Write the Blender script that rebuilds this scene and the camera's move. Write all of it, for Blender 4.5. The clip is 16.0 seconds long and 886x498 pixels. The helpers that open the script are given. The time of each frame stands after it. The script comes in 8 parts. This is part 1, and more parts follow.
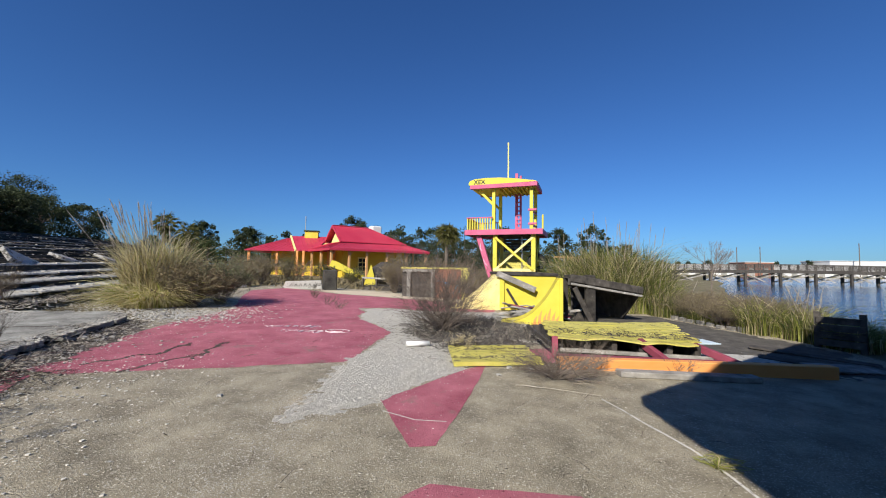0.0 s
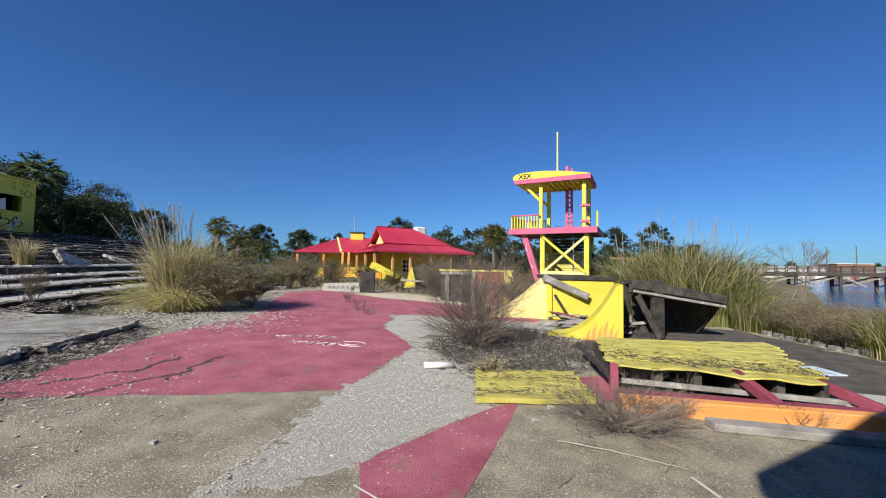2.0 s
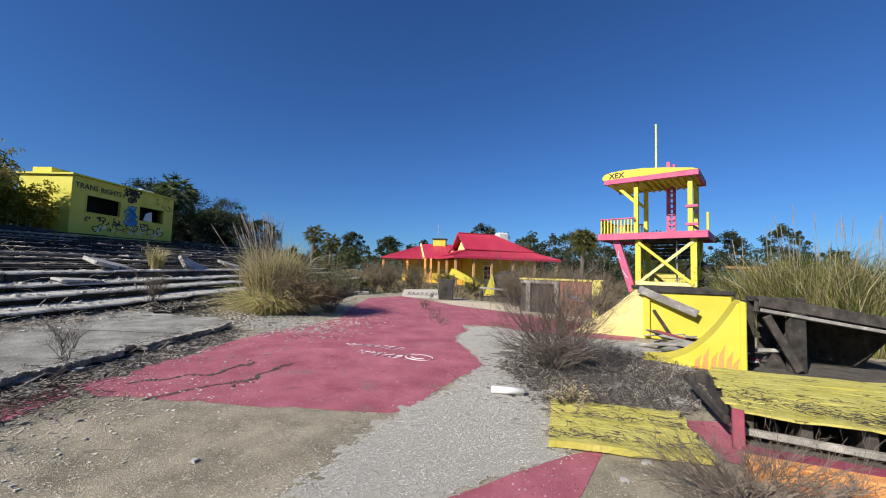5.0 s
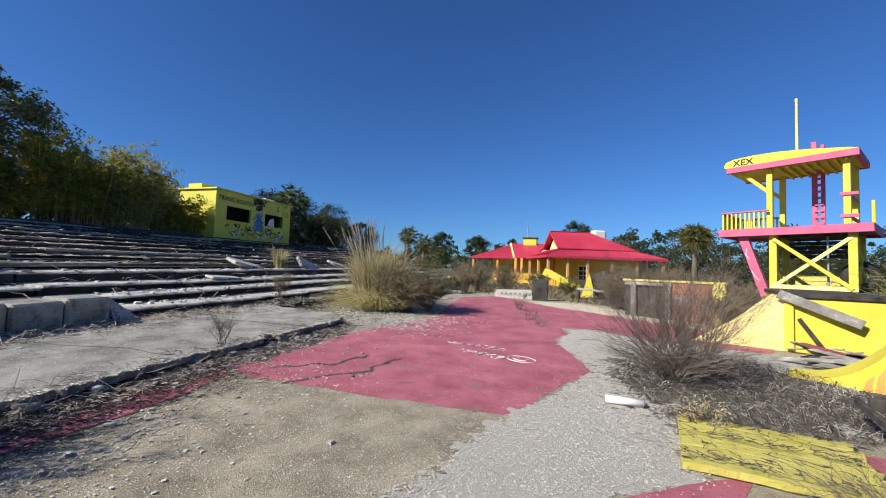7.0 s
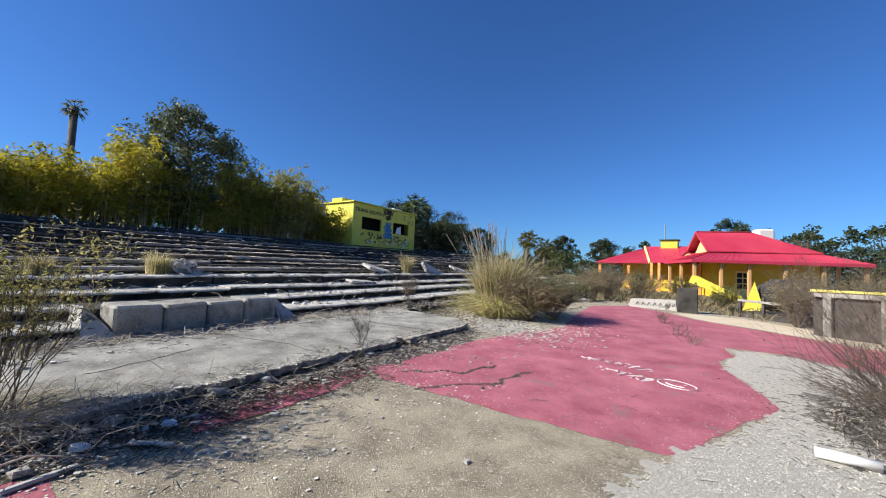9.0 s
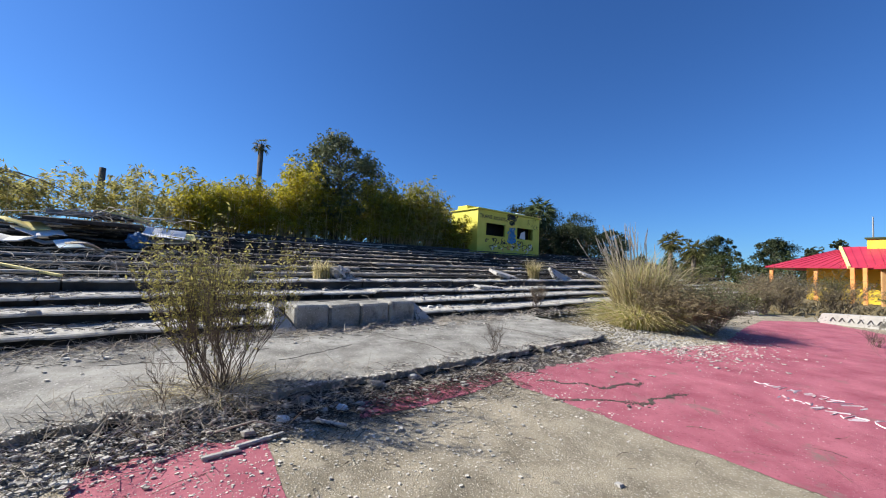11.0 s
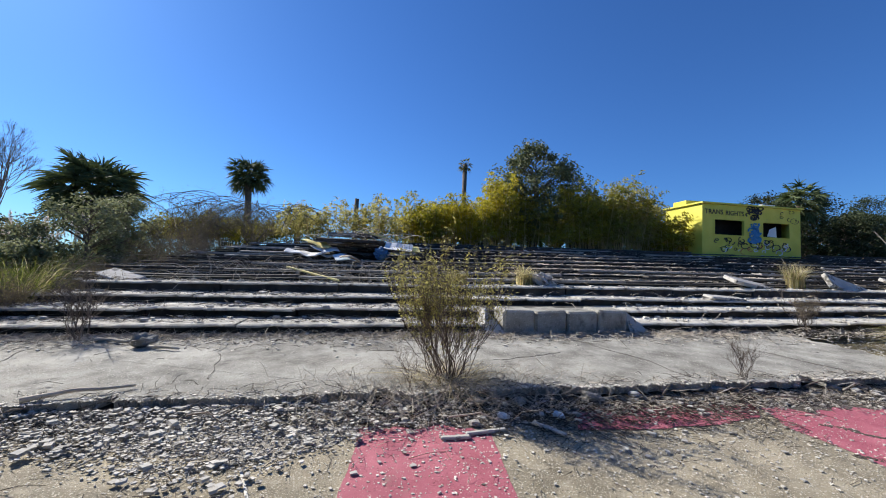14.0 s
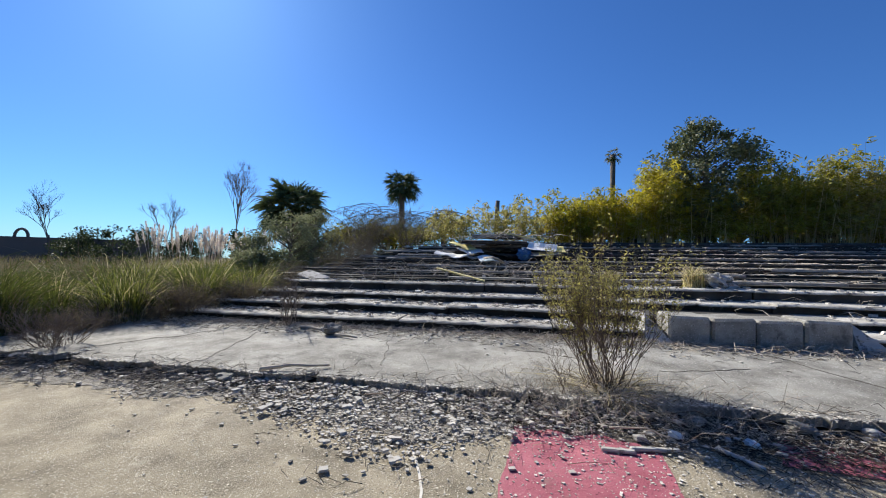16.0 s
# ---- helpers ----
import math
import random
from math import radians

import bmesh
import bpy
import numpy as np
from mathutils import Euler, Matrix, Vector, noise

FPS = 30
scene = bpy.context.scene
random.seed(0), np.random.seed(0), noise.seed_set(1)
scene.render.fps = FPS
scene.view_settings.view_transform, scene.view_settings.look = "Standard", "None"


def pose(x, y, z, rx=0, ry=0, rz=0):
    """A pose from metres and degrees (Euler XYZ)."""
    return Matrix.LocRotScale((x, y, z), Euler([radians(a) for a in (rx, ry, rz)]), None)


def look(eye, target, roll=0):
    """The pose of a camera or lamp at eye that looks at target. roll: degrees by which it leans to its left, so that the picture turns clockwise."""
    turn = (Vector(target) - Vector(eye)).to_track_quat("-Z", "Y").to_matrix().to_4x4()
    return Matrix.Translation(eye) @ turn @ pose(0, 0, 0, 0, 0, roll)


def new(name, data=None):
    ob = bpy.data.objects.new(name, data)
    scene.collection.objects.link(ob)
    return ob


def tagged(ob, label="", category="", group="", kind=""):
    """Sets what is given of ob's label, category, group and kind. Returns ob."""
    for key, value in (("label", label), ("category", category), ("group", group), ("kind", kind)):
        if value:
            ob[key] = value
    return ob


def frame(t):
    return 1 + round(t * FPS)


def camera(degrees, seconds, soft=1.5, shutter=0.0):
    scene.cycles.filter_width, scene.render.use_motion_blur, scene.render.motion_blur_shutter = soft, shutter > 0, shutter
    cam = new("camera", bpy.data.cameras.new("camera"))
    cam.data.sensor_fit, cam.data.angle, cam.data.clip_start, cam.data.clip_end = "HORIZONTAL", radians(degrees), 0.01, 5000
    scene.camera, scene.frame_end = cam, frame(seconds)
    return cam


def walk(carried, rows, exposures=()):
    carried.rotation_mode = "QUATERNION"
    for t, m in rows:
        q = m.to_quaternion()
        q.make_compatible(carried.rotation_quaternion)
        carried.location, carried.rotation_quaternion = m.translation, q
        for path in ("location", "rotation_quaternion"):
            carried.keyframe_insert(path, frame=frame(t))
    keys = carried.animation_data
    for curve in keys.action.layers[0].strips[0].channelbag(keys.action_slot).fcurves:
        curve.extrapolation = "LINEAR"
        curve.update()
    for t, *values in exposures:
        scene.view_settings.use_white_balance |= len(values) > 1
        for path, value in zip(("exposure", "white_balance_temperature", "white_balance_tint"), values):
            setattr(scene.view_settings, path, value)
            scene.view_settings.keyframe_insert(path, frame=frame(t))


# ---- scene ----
cam = camera(98.8, 16.0, soft=1.05)
PATH = [
    (0, (0.039, -0.008, 1.470), (-0.394, 3.964, 1.673), 0.84),
    (0.5, (0.018, 0.441, 1.500), (-0.591, 4.390, 1.699), 0.96),
    (1, (0.009, 0.758, 1.533), (-0.732, 4.684, 1.735), 0.98),
    (1.5, (0.117, 1.055, 1.530), (-0.688, 4.968, 1.730), 0.89),
    (2, (0.245, 1.303, 1.528), (-0.700, 5.184, 1.735), 1.01),
    (2.5, (0.307, 1.582, 1.555), (-0.726, 5.441, 1.758), 1.13),
    (3, (0.376, 1.794, 1.581), (-0.706, 5.639, 1.784), 1.14),
    (3.5, (0.413, 1.905, 1.600), (-0.760, 5.723, 1.804), 1.35),
    (4, (0.365, 1.923, 1.599), (-0.977, 5.684, 1.824), 1.59),
    (6.5, (0.189, 1.820, 1.615), (-2.200, 5.019, 1.841), 1.88),
    (7, (0.094, 1.792, 1.610), (-2.447, 4.873, 1.823), 2.03),
    (7.5, (-0.018, 1.809, 1.599), (-2.710, 4.760, 1.807), 1.99),
    (8, (-0.092, 1.911, 1.625), (-2.997, 4.653, 1.823), 2.09),
    (8.5, (-0.151, 1.935, 1.638), (-3.290, 4.406, 1.845), 2.21),
    (9, (-0.218, 1.859, 1.635), (-3.571, 4.030, 1.852), 2.34),
    (11.5, (-0.211, 1.660, 1.671), (-4.143, 2.361, 1.891), 2.43),
    (12, (-0.203, 1.637, 1.662), (-4.179, 2.005, 1.893), 2.36),
    (12.5, (-0.202, 1.601, 1.662), (-4.195, 1.627, 1.887), 2.29),
    (13, (-0.199, 1.565, 1.658), (-4.179, 1.237, 1.880), 2.32),
    (13.5, (-0.197, 1.533, 1.652), (-4.134, 0.857, 1.859), 2.35),
    (14, (-0.193, 1.522, 1.646), (-4.064, 0.536, 1.850), 2.16),
    (14.5, (-0.155, 1.522, 1.646), (-3.929, 0.212, 1.844), 1.98),
    (15, (-0.126, 1.500, 1.649), (-3.771, -0.136, 1.834), 1.99),
    (15.5, (-0.106, 1.470, 1.645), (-3.564, -0.533, 1.817), 1.91),
    (16, (-0.109, 1.458, 1.642), (-3.374, -0.846, 1.804), 1.71),
]
walk(cam, [(t, look(eye, target, roll)) for t, eye, target, roll in PATH],
     exposures=[(0, 0.32), (4, 0.31), (7, 0.46), (9, 0.68), (12.5, 0.76), (16, 0.62)])

# ---- world, sun and exposure ----
SUN_FROM = Vector((-0.271, -0.761, 0.588)).normalized()
world = bpy.data.worlds.new("sky")
scene.world = world
world.use_nodes = True
wn, wl = world.node_tree.nodes, world.node_tree.links
sky = wn.new("ShaderNodeTexSky")
sky.sky_type, sky.sun_disc = "NISHITA", False
sky.sun_elevation, sky.sun_rotation = math.asin(SUN_FROM.z), math.atan2(SUN_FROM.x, SUN_FROM.y)
sky.air_density, sky.dust_density, sky.ozone_density = 1.0, 0.3, 2.6
tint = wn.new("ShaderNodeMix")
tint.data_type, tint.blend_type = "RGBA", "MULTIPLY"
tint.inputs[0].default_value, tint.inputs[7].default_value = 1.0, (0.425, 0.815, 1.40, 1)
wl.new(sky.outputs[0], tint.inputs[6])
wl.new(tint.outputs[2], wn["Background"].inputs[0])
wn["Background"].inputs[1].default_value = 0.060
sun_data = bpy.data.lights.new("sun", "SUN")
sun_data.energy, sun_data.angle, sun_data.color = 5.0, radians(0.55), (1.0, 0.95, 0.87)
sun = new("sun", sun_data)
sun.matrix_basis = look(SUN_FROM * 60, (0, 0, 0))

# ---- plan: the paved plane falls a little towards the water; the stand runs along U ----
FALL, RISE = -math.tan(radians(1.5)), math.tan(radians(0.3))
U, N = Vector((-0.3998, 0.9166, 0)), Vector((-0.9166, -0.3998, 0))
KERB, STAND = 3.8, 6.95


def gz(x, y):
    return FALL * max(-45, min(x, 16)) + RISE * max(-40, min(y, 60))


def smooth(a, b, v):
    v = max(0.0, min(1.0, (v - a) / (b - a)))
    return v * v * (3 - 2 * v)


def shore(y):
    return 8.6 + max(0.0, y - 15) * 0.56


def zg(x, y):
    """Height of the open ground: the fall, the berm under the stand, the lake bed."""
    s, d = x * U.x + y * U.y, x * N.x + y * N.y
    z = gz(x, y) - 0.03
    z += 2.05 * max(0.0, min(1.0, (d - 10.5) / 6)) * smooth(-10, -4, s) * (1 - smooth(40, 60, s)) * (1 - smooth(60, 110, d))
    lake = smooth(0, 4, x - shore(y)) * (1 - smooth(205, 225, y)) * smooth(-90, -60, y)
    return z * (1 - lake) + lake * -2.6


def bl(s, d, h=0.0):
    """A point of the stand: along it, away from the plaza, above the paved plane."""
    p = U * s + N * d
    return Vector((p.x, p.y, gz(p.x, p.y) + h))


# ---- materials ----
def material(name, c1, c2, scale=3.0, rough=0.85, bump=0.3, bscale=70.0, wear=None, wear_at=0.62, wear_scale=2.5,
             metal=0.0, vary=0.0, leaf=0.0, detail=8.0, wear_w=0.06, spread=(0.3, 0.7), pits=False, stretch=(1, 1, 1), speck=None, speck_scale=90.0, speck_at=0.68, bdist=0.01, spec=0.3):
    m = bpy.data.materials.new(name)
    m.use_nodes = True
    n, l = m.node_tree.nodes, m.node_tree.links
    p = n["Principled BSDF"]
    p.inputs["Roughness"].default_value, p.inputs["Metallic"].default_value = rough, metal
    p.inputs["Specular IOR Level"].default_value = spec
    co, mp = n.new("ShaderNodeTexCoord"), n.new("ShaderNodeMapping")
    mp.inputs["Scale"].default_value = stretch
    l.new(co.outputs["Object"], mp.inputs[0])

    def noisy(sc, det=detail, rg=0.6):
        t = n.new("ShaderNodeTexNoise")
        t.inputs["Scale"].default_value, t.inputs["Detail"].default_value, t.inputs["Roughness"].default_value = sc, det, rg
        l.new(mp.outputs[0], t.inputs["Vector"])
        return t.outputs["Fac"]

    def ramp(fac, a, b):
        r = n.new("ShaderNodeMapRange")
        r.inputs["From Min"].default_value, r.inputs["From Max"].default_value = a, b
        l.new(fac, r.inputs["Value"])
        return r.outputs[0]

    def mix(fac, a, b):
        x = n.new("ShaderNodeMix")
        x.data_type = "RGBA"
        l.new(fac, x.inputs[0])
        for sock, v in ((x.inputs[6], a), (x.inputs[7], b)):
            if isinstance(v, tuple):
                sock.default_value = (*v, 1)
            else:
                l.new(v, sock)
        return x.outputs[2]
    col = mix(ramp(noisy(scale), *spread), c1, c2)
    if speck:
        col = mix(ramp(noisy(speck_scale, 2, 0.5), speck_at, speck_at + 0.05), col, speck)
    if pits:
        col = mix(ramp(noisy(speck_scale * 0.7, 3, 0.6), 0.38, 0.30), col, tuple(0.4 * v for v in c1))
    if wear:
        col = mix(ramp(noisy(wear_scale, 12, 0.72), wear_at, wear_at + wear_w), col, wear)
    if vary:
        oi, geo, add = n.new("ShaderNodeObjectInfo"), n.new("ShaderNodeNewGeometry"), n.new("ShaderNodeMath")
        add.operation = "ADD"
        l.new(oi.outputs["Random"], add.inputs[0])
        l.new(geo.outputs["Random Per Island"], add.inputs[1])
        mr = n.new("ShaderNodeMapRange")
        mr.inputs["From Max"].default_value = 2.0
        mr.inputs["To Min"].default_value, mr.inputs["To Max"].default_value = 1 - vary, 1 + vary
        l.new(add.outputs[0], mr.inputs["Value"])
        hs = n.new("ShaderNodeHueSaturation")
        l.new(col, hs.inputs["Color"])
        l.new(mr.outputs[0], hs.inputs["Value"])
        col = hs.outputs[0]
    l.new(col, p.inputs["Base Color"])
    if bump:
        b = n.new("ShaderNodeBump")
        b.inputs["Strength"].default_value, b.inputs["Distance"].default_value = bump, bdist
        l.new(noisy(bscale, 6, 0.65), b.inputs["Height"])
        l.new(b.outputs[0], p.inputs["Normal"])
    if leaf:
        tr, ms = n.new("ShaderNodeBsdfTranslucent"), n.new("ShaderNodeMixShader")
        l.new(col, tr.inputs["Color"])
        ms.inputs[0].default_value = leaf
        l.new(p.outputs[0], ms.inputs[1])
        l.new(tr.outputs[0], ms.inputs[2])
        l.new(ms.outputs[0], n["Material Output"].inputs["Surface"])
    return m


PAVING = material("worn_asphalt", (0.175, 0.150, 0.102), (0.47, 0.405, 0.285), 2.2, 0.85, 1.0, 75, wear=(0.50, 0.44, 0.325), wear_at=0.57, wear_scale=2.6, wear_w=0.16, speck=(0.68, 0.62, 0.50), speck_scale=75, speck_at=0.60, bdist=0.02, spread=(0.28, 0.72), pits=True, detail=15, spec=0.35)
PINK = material("faded_pink_paint", (0.30, 0.072, 0.10), (0.50, 0.165, 0.20), 2.0, 0.75, 0.7, 90, wear=(0.26, 0.155, 0.14), wear_at=0.575, wear_scale=2.4, wear_w=0.1, spread=(0.3, 0.7), pits=True, speck=(0.58, 0.38, 0.36), speck_scale=60, speck_at=0.67, detail=15, bdist=0.015)
GRAVEL = material("pale_gravel", (0.38, 0.355, 0.30), (0.58, 0.55, 0.48), 70, 0.95, 1.0, 120, wear=(0.36, 0.33, 0.275), wear_at=0.56, wear_scale=2.0, wear_w=0.25, bdist=0.02, detail=12)
DIRT = material("damp_dirt", (0.055, 0.05, 0.042), (0.15, 0.135, 0.115), 3.5, 0.9, 0.8, 70, speck=(0.34, 0.31, 0.27), speck_scale=80, speck_at=0.7, bdist=0.02)
# Dark tones hold black soil and, along the kerb, its shade.
MULCH = material("dry_litter", (0.035, 0.030, 0.024), (0.20, 0.172, 0.14), 16, 0.95, 1.0, 60, wear=(0.24, 0.215, 0.18), wear_at=0.6, wear_scale=9, bdist=0.03, speck=(0.40, 0.37, 0.32), speck_scale=70, speck_at=0.66)
LITTER = material("grey_twig_litter", (0.075, 0.066, 0.054), (0.33, 0.30, 0.25), 13, 0.95, 1.0, 55, wear=(0.06, 0.052, 0.042), wear_at=0.57, wear_scale=5, bdist=0.03, speck=(0.50, 0.47, 0.41), speck_scale=60, speck_at=0.62, detail=12)
SAND = material("pale_sand", (0.52, 0.43, 0.30), (0.62, 0.53, 0.39), 2, 0.95, 0.4, 80, wear=(0.40, 0.34, 0.25))
SOIL = material("soil_and_dry_grass", (0.13, 0.11, 0.06), (0.24, 0.20, 0.115), 0.35, 0.95, 0.8, 14, wear=(0.10, 0.115, 0.04), wear_at=0.55, wear_scale=0.5, bdist=0.05)
CONCRETE = material("stained_concrete", (0.155, 0.147, 0.125), (0.40, 0.385, 0.335), 1.8, 0.85, 0.8, 80, wear=(0.11, 0.104, 0.09), wear_at=0.56, wear_scale=2.2, wear_w=0.14, vary=0.1, speck=(0.50, 0.48, 0.43), speck_scale=55, speck_at=0.62, spread=(0.33, 0.67), pits=True, detail=15, bdist=0.018)
TREAD = material("stained_tread_concrete", (0.25, 0.237, 0.205), (0.64, 0.61, 0.54), 3.2, 0.9, 0.8, 50, wear=(0.07, 0.066, 0.056), wear_at=0.55, wear_scale=3.4, wear_w=0.1, vary=0.15, detail=14, bdist=0.02)
CONCRETE_PALE = material("pale_concrete", (0.34, 0.325, 0.29), (0.60, 0.575, 0.525), 2.6, 0.9, 0.5, 60, wear=(0.13, 0.12, 0.105), wear_at=0.53, wear_scale=2.6, vary=0.12)
# Near-black holds shade on risers, upper treads and kerb; upright slab is dark.
CONCRETE_DARK = material("dark_and_shaded_concrete", (0.025, 0.023, 0.02), (0.085, 0.08, 0.07), 2.6, 0.95, 0.6, 60, wear=(0.20, 0.19, 0.17), wear_at=0.62, wear_scale=3.2, vary=0.15)
TIMBER_GREY = material("grey_weathered_timber", (0.15, 0.14, 0.122), (0.40, 0.375, 0.335), 4, 0.9, 0.8, 40, wear=(0.48, 0.455, 0.41), wear_at=0.58, wear_scale=4, vary=0.35, detail=12)
# Rotten timber; its dark tone also serves the shaded tower lining and wall openings.
TIMBER_DARK = material("dark_rotten_and_shaded_timber", (0.022, 0.019, 0.017), (0.10, 0.088, 0.075), 5, 0.9, 0.8, 40, wear=(0.24, 0.22, 0.195), wear_at=0.63, wear_scale=5, vary=0.45)
YELLOW = material("yellow_paint", (0.64, 0.53, 0.045), (0.74, 0.63, 0.09), 1.2, 0.6, 0.25, 60, wear=(0.42, 0.34, 0.15), wear_at=0.63, wear_scale=3.5)
YELLOW_PALE = material("chalky_yellow_paint", (0.80, 0.66, 0.20), (0.88, 0.77, 0.36), 2.2, 0.7, 0.3, 60, wear=(0.55, 0.46, 0.30), wear_at=0.6, wear_scale=2.5)
YELLOW_OLD = material("flaking_yellow_paint", (0.55, 0.48, 0.085), (0.72, 0.64, 0.19), 2.2, 0.75, 1.0, 26, wear=(0.10, 0.08, 0.055), wear_at=0.578, wear_w=0.02, wear_scale=3.6, stretch=(0.9, 2.8, 1), bdist=0.025, detail=14)
YELLOW_BOOTH = material("dull_yellow_paint", (0.62, 0.57, 0.075), (0.74, 0.68, 0.13), 1.3, 0.7, 0.2, 40, wear=(0.38, 0.36, 0.16), wear_at=0.6, wear_scale=2.4, wear_w=0.12)
TOWER_PINK = material("pink_paint", (0.50, 0.085, 0.175), (0.62, 0.15, 0.25), 2, 0.6, 0.2, 60, wear=(0.34, 0.12, 0.14), wear_at=0.61, wear_scale=4)
MAROON = material("faded_maroon_paint", (0.20, 0.035, 0.06), (0.32, 0.07, 0.10), 3, 0.7, 0.4, 50, wear=(0.14, 0.11, 0.09), wear_at=0.6, wear_scale=4)
ORANGE = material("orange_paint", (0.78, 0.30, 0.07), (0.86, 0.40, 0.14), 1.4, 0.65, 0.25, 60, wear=(0.60, 0.32, 0.16), wear_at=0.64, wear_scale=4, stretch=(0.5, 2, 2))
ROOF_RED = material("red_metal_roof", (0.42, 0.028, 0.062), (0.50, 0.05, 0.085), 0.7, 0.42, 0.1, 20, wear=(0.46, 0.06, 0.08), wear_at=0.62, wear_scale=1.5)
WALL_YELLOW = material("yellow_house_paint", (0.66, 0.45, 0.04), (0.74, 0.53, 0.06), 0.8, 0.7, 0.15, 30)
POST_ORANGE = material("tan_orange_paint", (0.55, 0.30, 0.12), (0.64, 0.37, 0.17), 2, 0.7, 0.2, 40)
WHITE = material("white_plastic", (0.76, 0.75, 0.72), (0.82, 0.81, 0.78), 3, 0.5, 0.1, 40, wear=(0.58, 0.56, 0.52))
BLACK = material("dark_interior", (0.012, 0.012, 0.012), (0.025, 0.024, 0.023), 3, 0.8, 0.1)
BLUE = material("blue_tarp", (0.03, 0.10, 0.22), (0.06, 0.16, 0.30), 4, 0.5, 0.3, 20)
PALE_BLUE = material("pale_blue_sheet", (0.50, 0.62, 0.68), (0.62, 0.72, 0.77), 4, 0.5, 0.3, 20)
GRAFFITI = material("black_spray_paint", (0.02, 0.02, 0.02), (0.05, 0.05, 0.05), 5, 0.6, 0.1)
GRAFFITI_BLUE = material("blue_spray_paint", (0.05, 0.22, 0.45), (0.12, 0.36, 0.6), 5, 0.6, 0.1)
GRAFFITI_RED = material("red_spray_paint", (0.55, 0.08, 0.05), (0.7, 0.16, 0.08), 5, 0.6, 0.1)
CHALK = material("white_chalk", (0.62, 0.52, 0.52), (0.75, 0.68, 0.68), 20, 0.9, 0.1)
LINE_PAINT = material("worn_white_line", (0.56, 0.53, 0.46), (0.68, 0.65, 0.58), 9, 0.85, 0.1, wear=(0.3, 0.27, 0.22), wear_at=0.56, wear_scale=12)
GRAVEL_STONE = material("pale_gravel_stone", (0.42, 0.395, 0.345), (0.62, 0.585, 0.525), 9, 0.95, 0, vary=0.25)
RUBBLE = material("broken_stone", (0.38, 0.355, 0.31), (0.72, 0.68, 0.605), 5, 0.95, 0.4, 60, vary=0.38)
RUBBLE_BED = material("dusty_rubble_bed", (0.16, 0.147, 0.122), (0.47, 0.435, 0.37), 14, 0.95, 1.0, 55, wear=(0.12, 0.108, 0.09), wear_at=0.58, wear_scale=7, bdist=0.03, speck=(0.62, 0.58, 0.51), speck_scale=60, speck_at=0.6, detail=12)
TWIG = material("dry_twigs", (0.095, 0.075, 0.06), (0.235, 0.19, 0.15), 5, 0.9, 0, vary=0.4)
TWIG_PALE = material("bleached_sticks", (0.36, 0.315, 0.25), (0.58, 0.52, 0.43), 5, 0.9, 0, vary=0.3)
TWIG_DARK = material("blackened_twigs", (0.030, 0.026, 0.022), (0.11, 0.092, 0.075), 6, 0.95, 0, vary=0.4)
BARK = material("bark", (0.10, 0.08, 0.06), (0.19, 0.155, 0.12), 6, 0.95, 0.8, 25, bdist=0.03)
LEAF_DARK = material("dark_green_leaves", (0.04, 0.058, 0.018), (0.11, 0.13, 0.04), 2, 0.6, 0, vary=0.4, leaf=0.3)
LEAF_PINE = material("pine_green_leaves", (0.030, 0.045, 0.018), (0.06, 0.075, 0.030), 0.4, 0.7, 0, vary=0.4, leaf=0.25)
LEAF_OLIVE = material("olive_green_leaves", (0.10, 0.11, 0.030), (0.23, 0.21, 0.06), 1.5, 0.6, 0, vary=0.4, leaf=0.35)
LEAF_BAMBOO = material("yellow_green_bamboo_leaves", (0.20, 0.205, 0.020), (0.52, 0.43, 0.035), 0.9, 0.6, 0, vary=0.5, leaf=0.55)
LEAF_BAMBOO_GREEN = material("olive_bamboo_leaves", (0.16, 0.175, 0.024), (0.50, 0.44, 0.055), 0.8, 0.6, 0, vary=0.5, leaf=0.5)
LEAF_PALM = material("palm_green", (0.045, 0.07, 0.025), (0.12, 0.15, 0.06), 1.5, 0.7, 0, vary=0.4, leaf=0.25)
LEAF_OAK = material("dull_oak_leaves", (0.06, 0.075, 0.030), (0.18, 0.195, 0.09), 1.5, 0.55, 0, vary=0.45, leaf=0.25)
LEAF_GREY = material("grey_green_leaves", (0.11, 0.125, 0.055), (0.28, 0.29, 0.155), 1.5, 0.65, 0, vary=0.45, leaf=0.35)
LEAF_SHRUB = material("yellowish_shrub_leaves", (0.29, 0.275, 0.075), (0.54, 0.48, 0.17), 3, 0.6, 0, vary=0.4, leaf=0.5)
GRASS_DRY = material("dry_straw_grass", (0.54, 0.45, 0.23), (0.78, 0.69, 0.42), 1.4, 0.8, 0, vary=0.4, leaf=0.45)
GRASS_GREEN = material("green_grass_blades", (0.17, 0.20, 0.035), (0.36, 0.36, 0.08), 1.2, 0.7, 0, vary=0.35, leaf=0.35)
GRASS_BROWN = material("brown_dead_weeds", (0.17, 0.135, 0.07), (0.30, 0.245, 0.14), 1.2, 0.9, 0, vary=0.35, leaf=0.2)
GRASS_FIELD = material("rank_green_grass", (0.05, 0.07, 0.014), (0.15, 0.175, 0.04), 0.8, 0.7, 0, vary=0.45, leaf=0.35)
PLUME = material("grey_straw_plumes", (0.34, 0.29, 0.225), (0.52, 0.46, 0.37), 2, 0.9, 0, vary=0.3, leaf=0.3)
PLUME_WHITE = material("silvery_plumes", (0.62, 0.54, 0.47), (0.80, 0.73, 0.65), 2, 0.9, 0, vary=0.25, leaf=0.35)
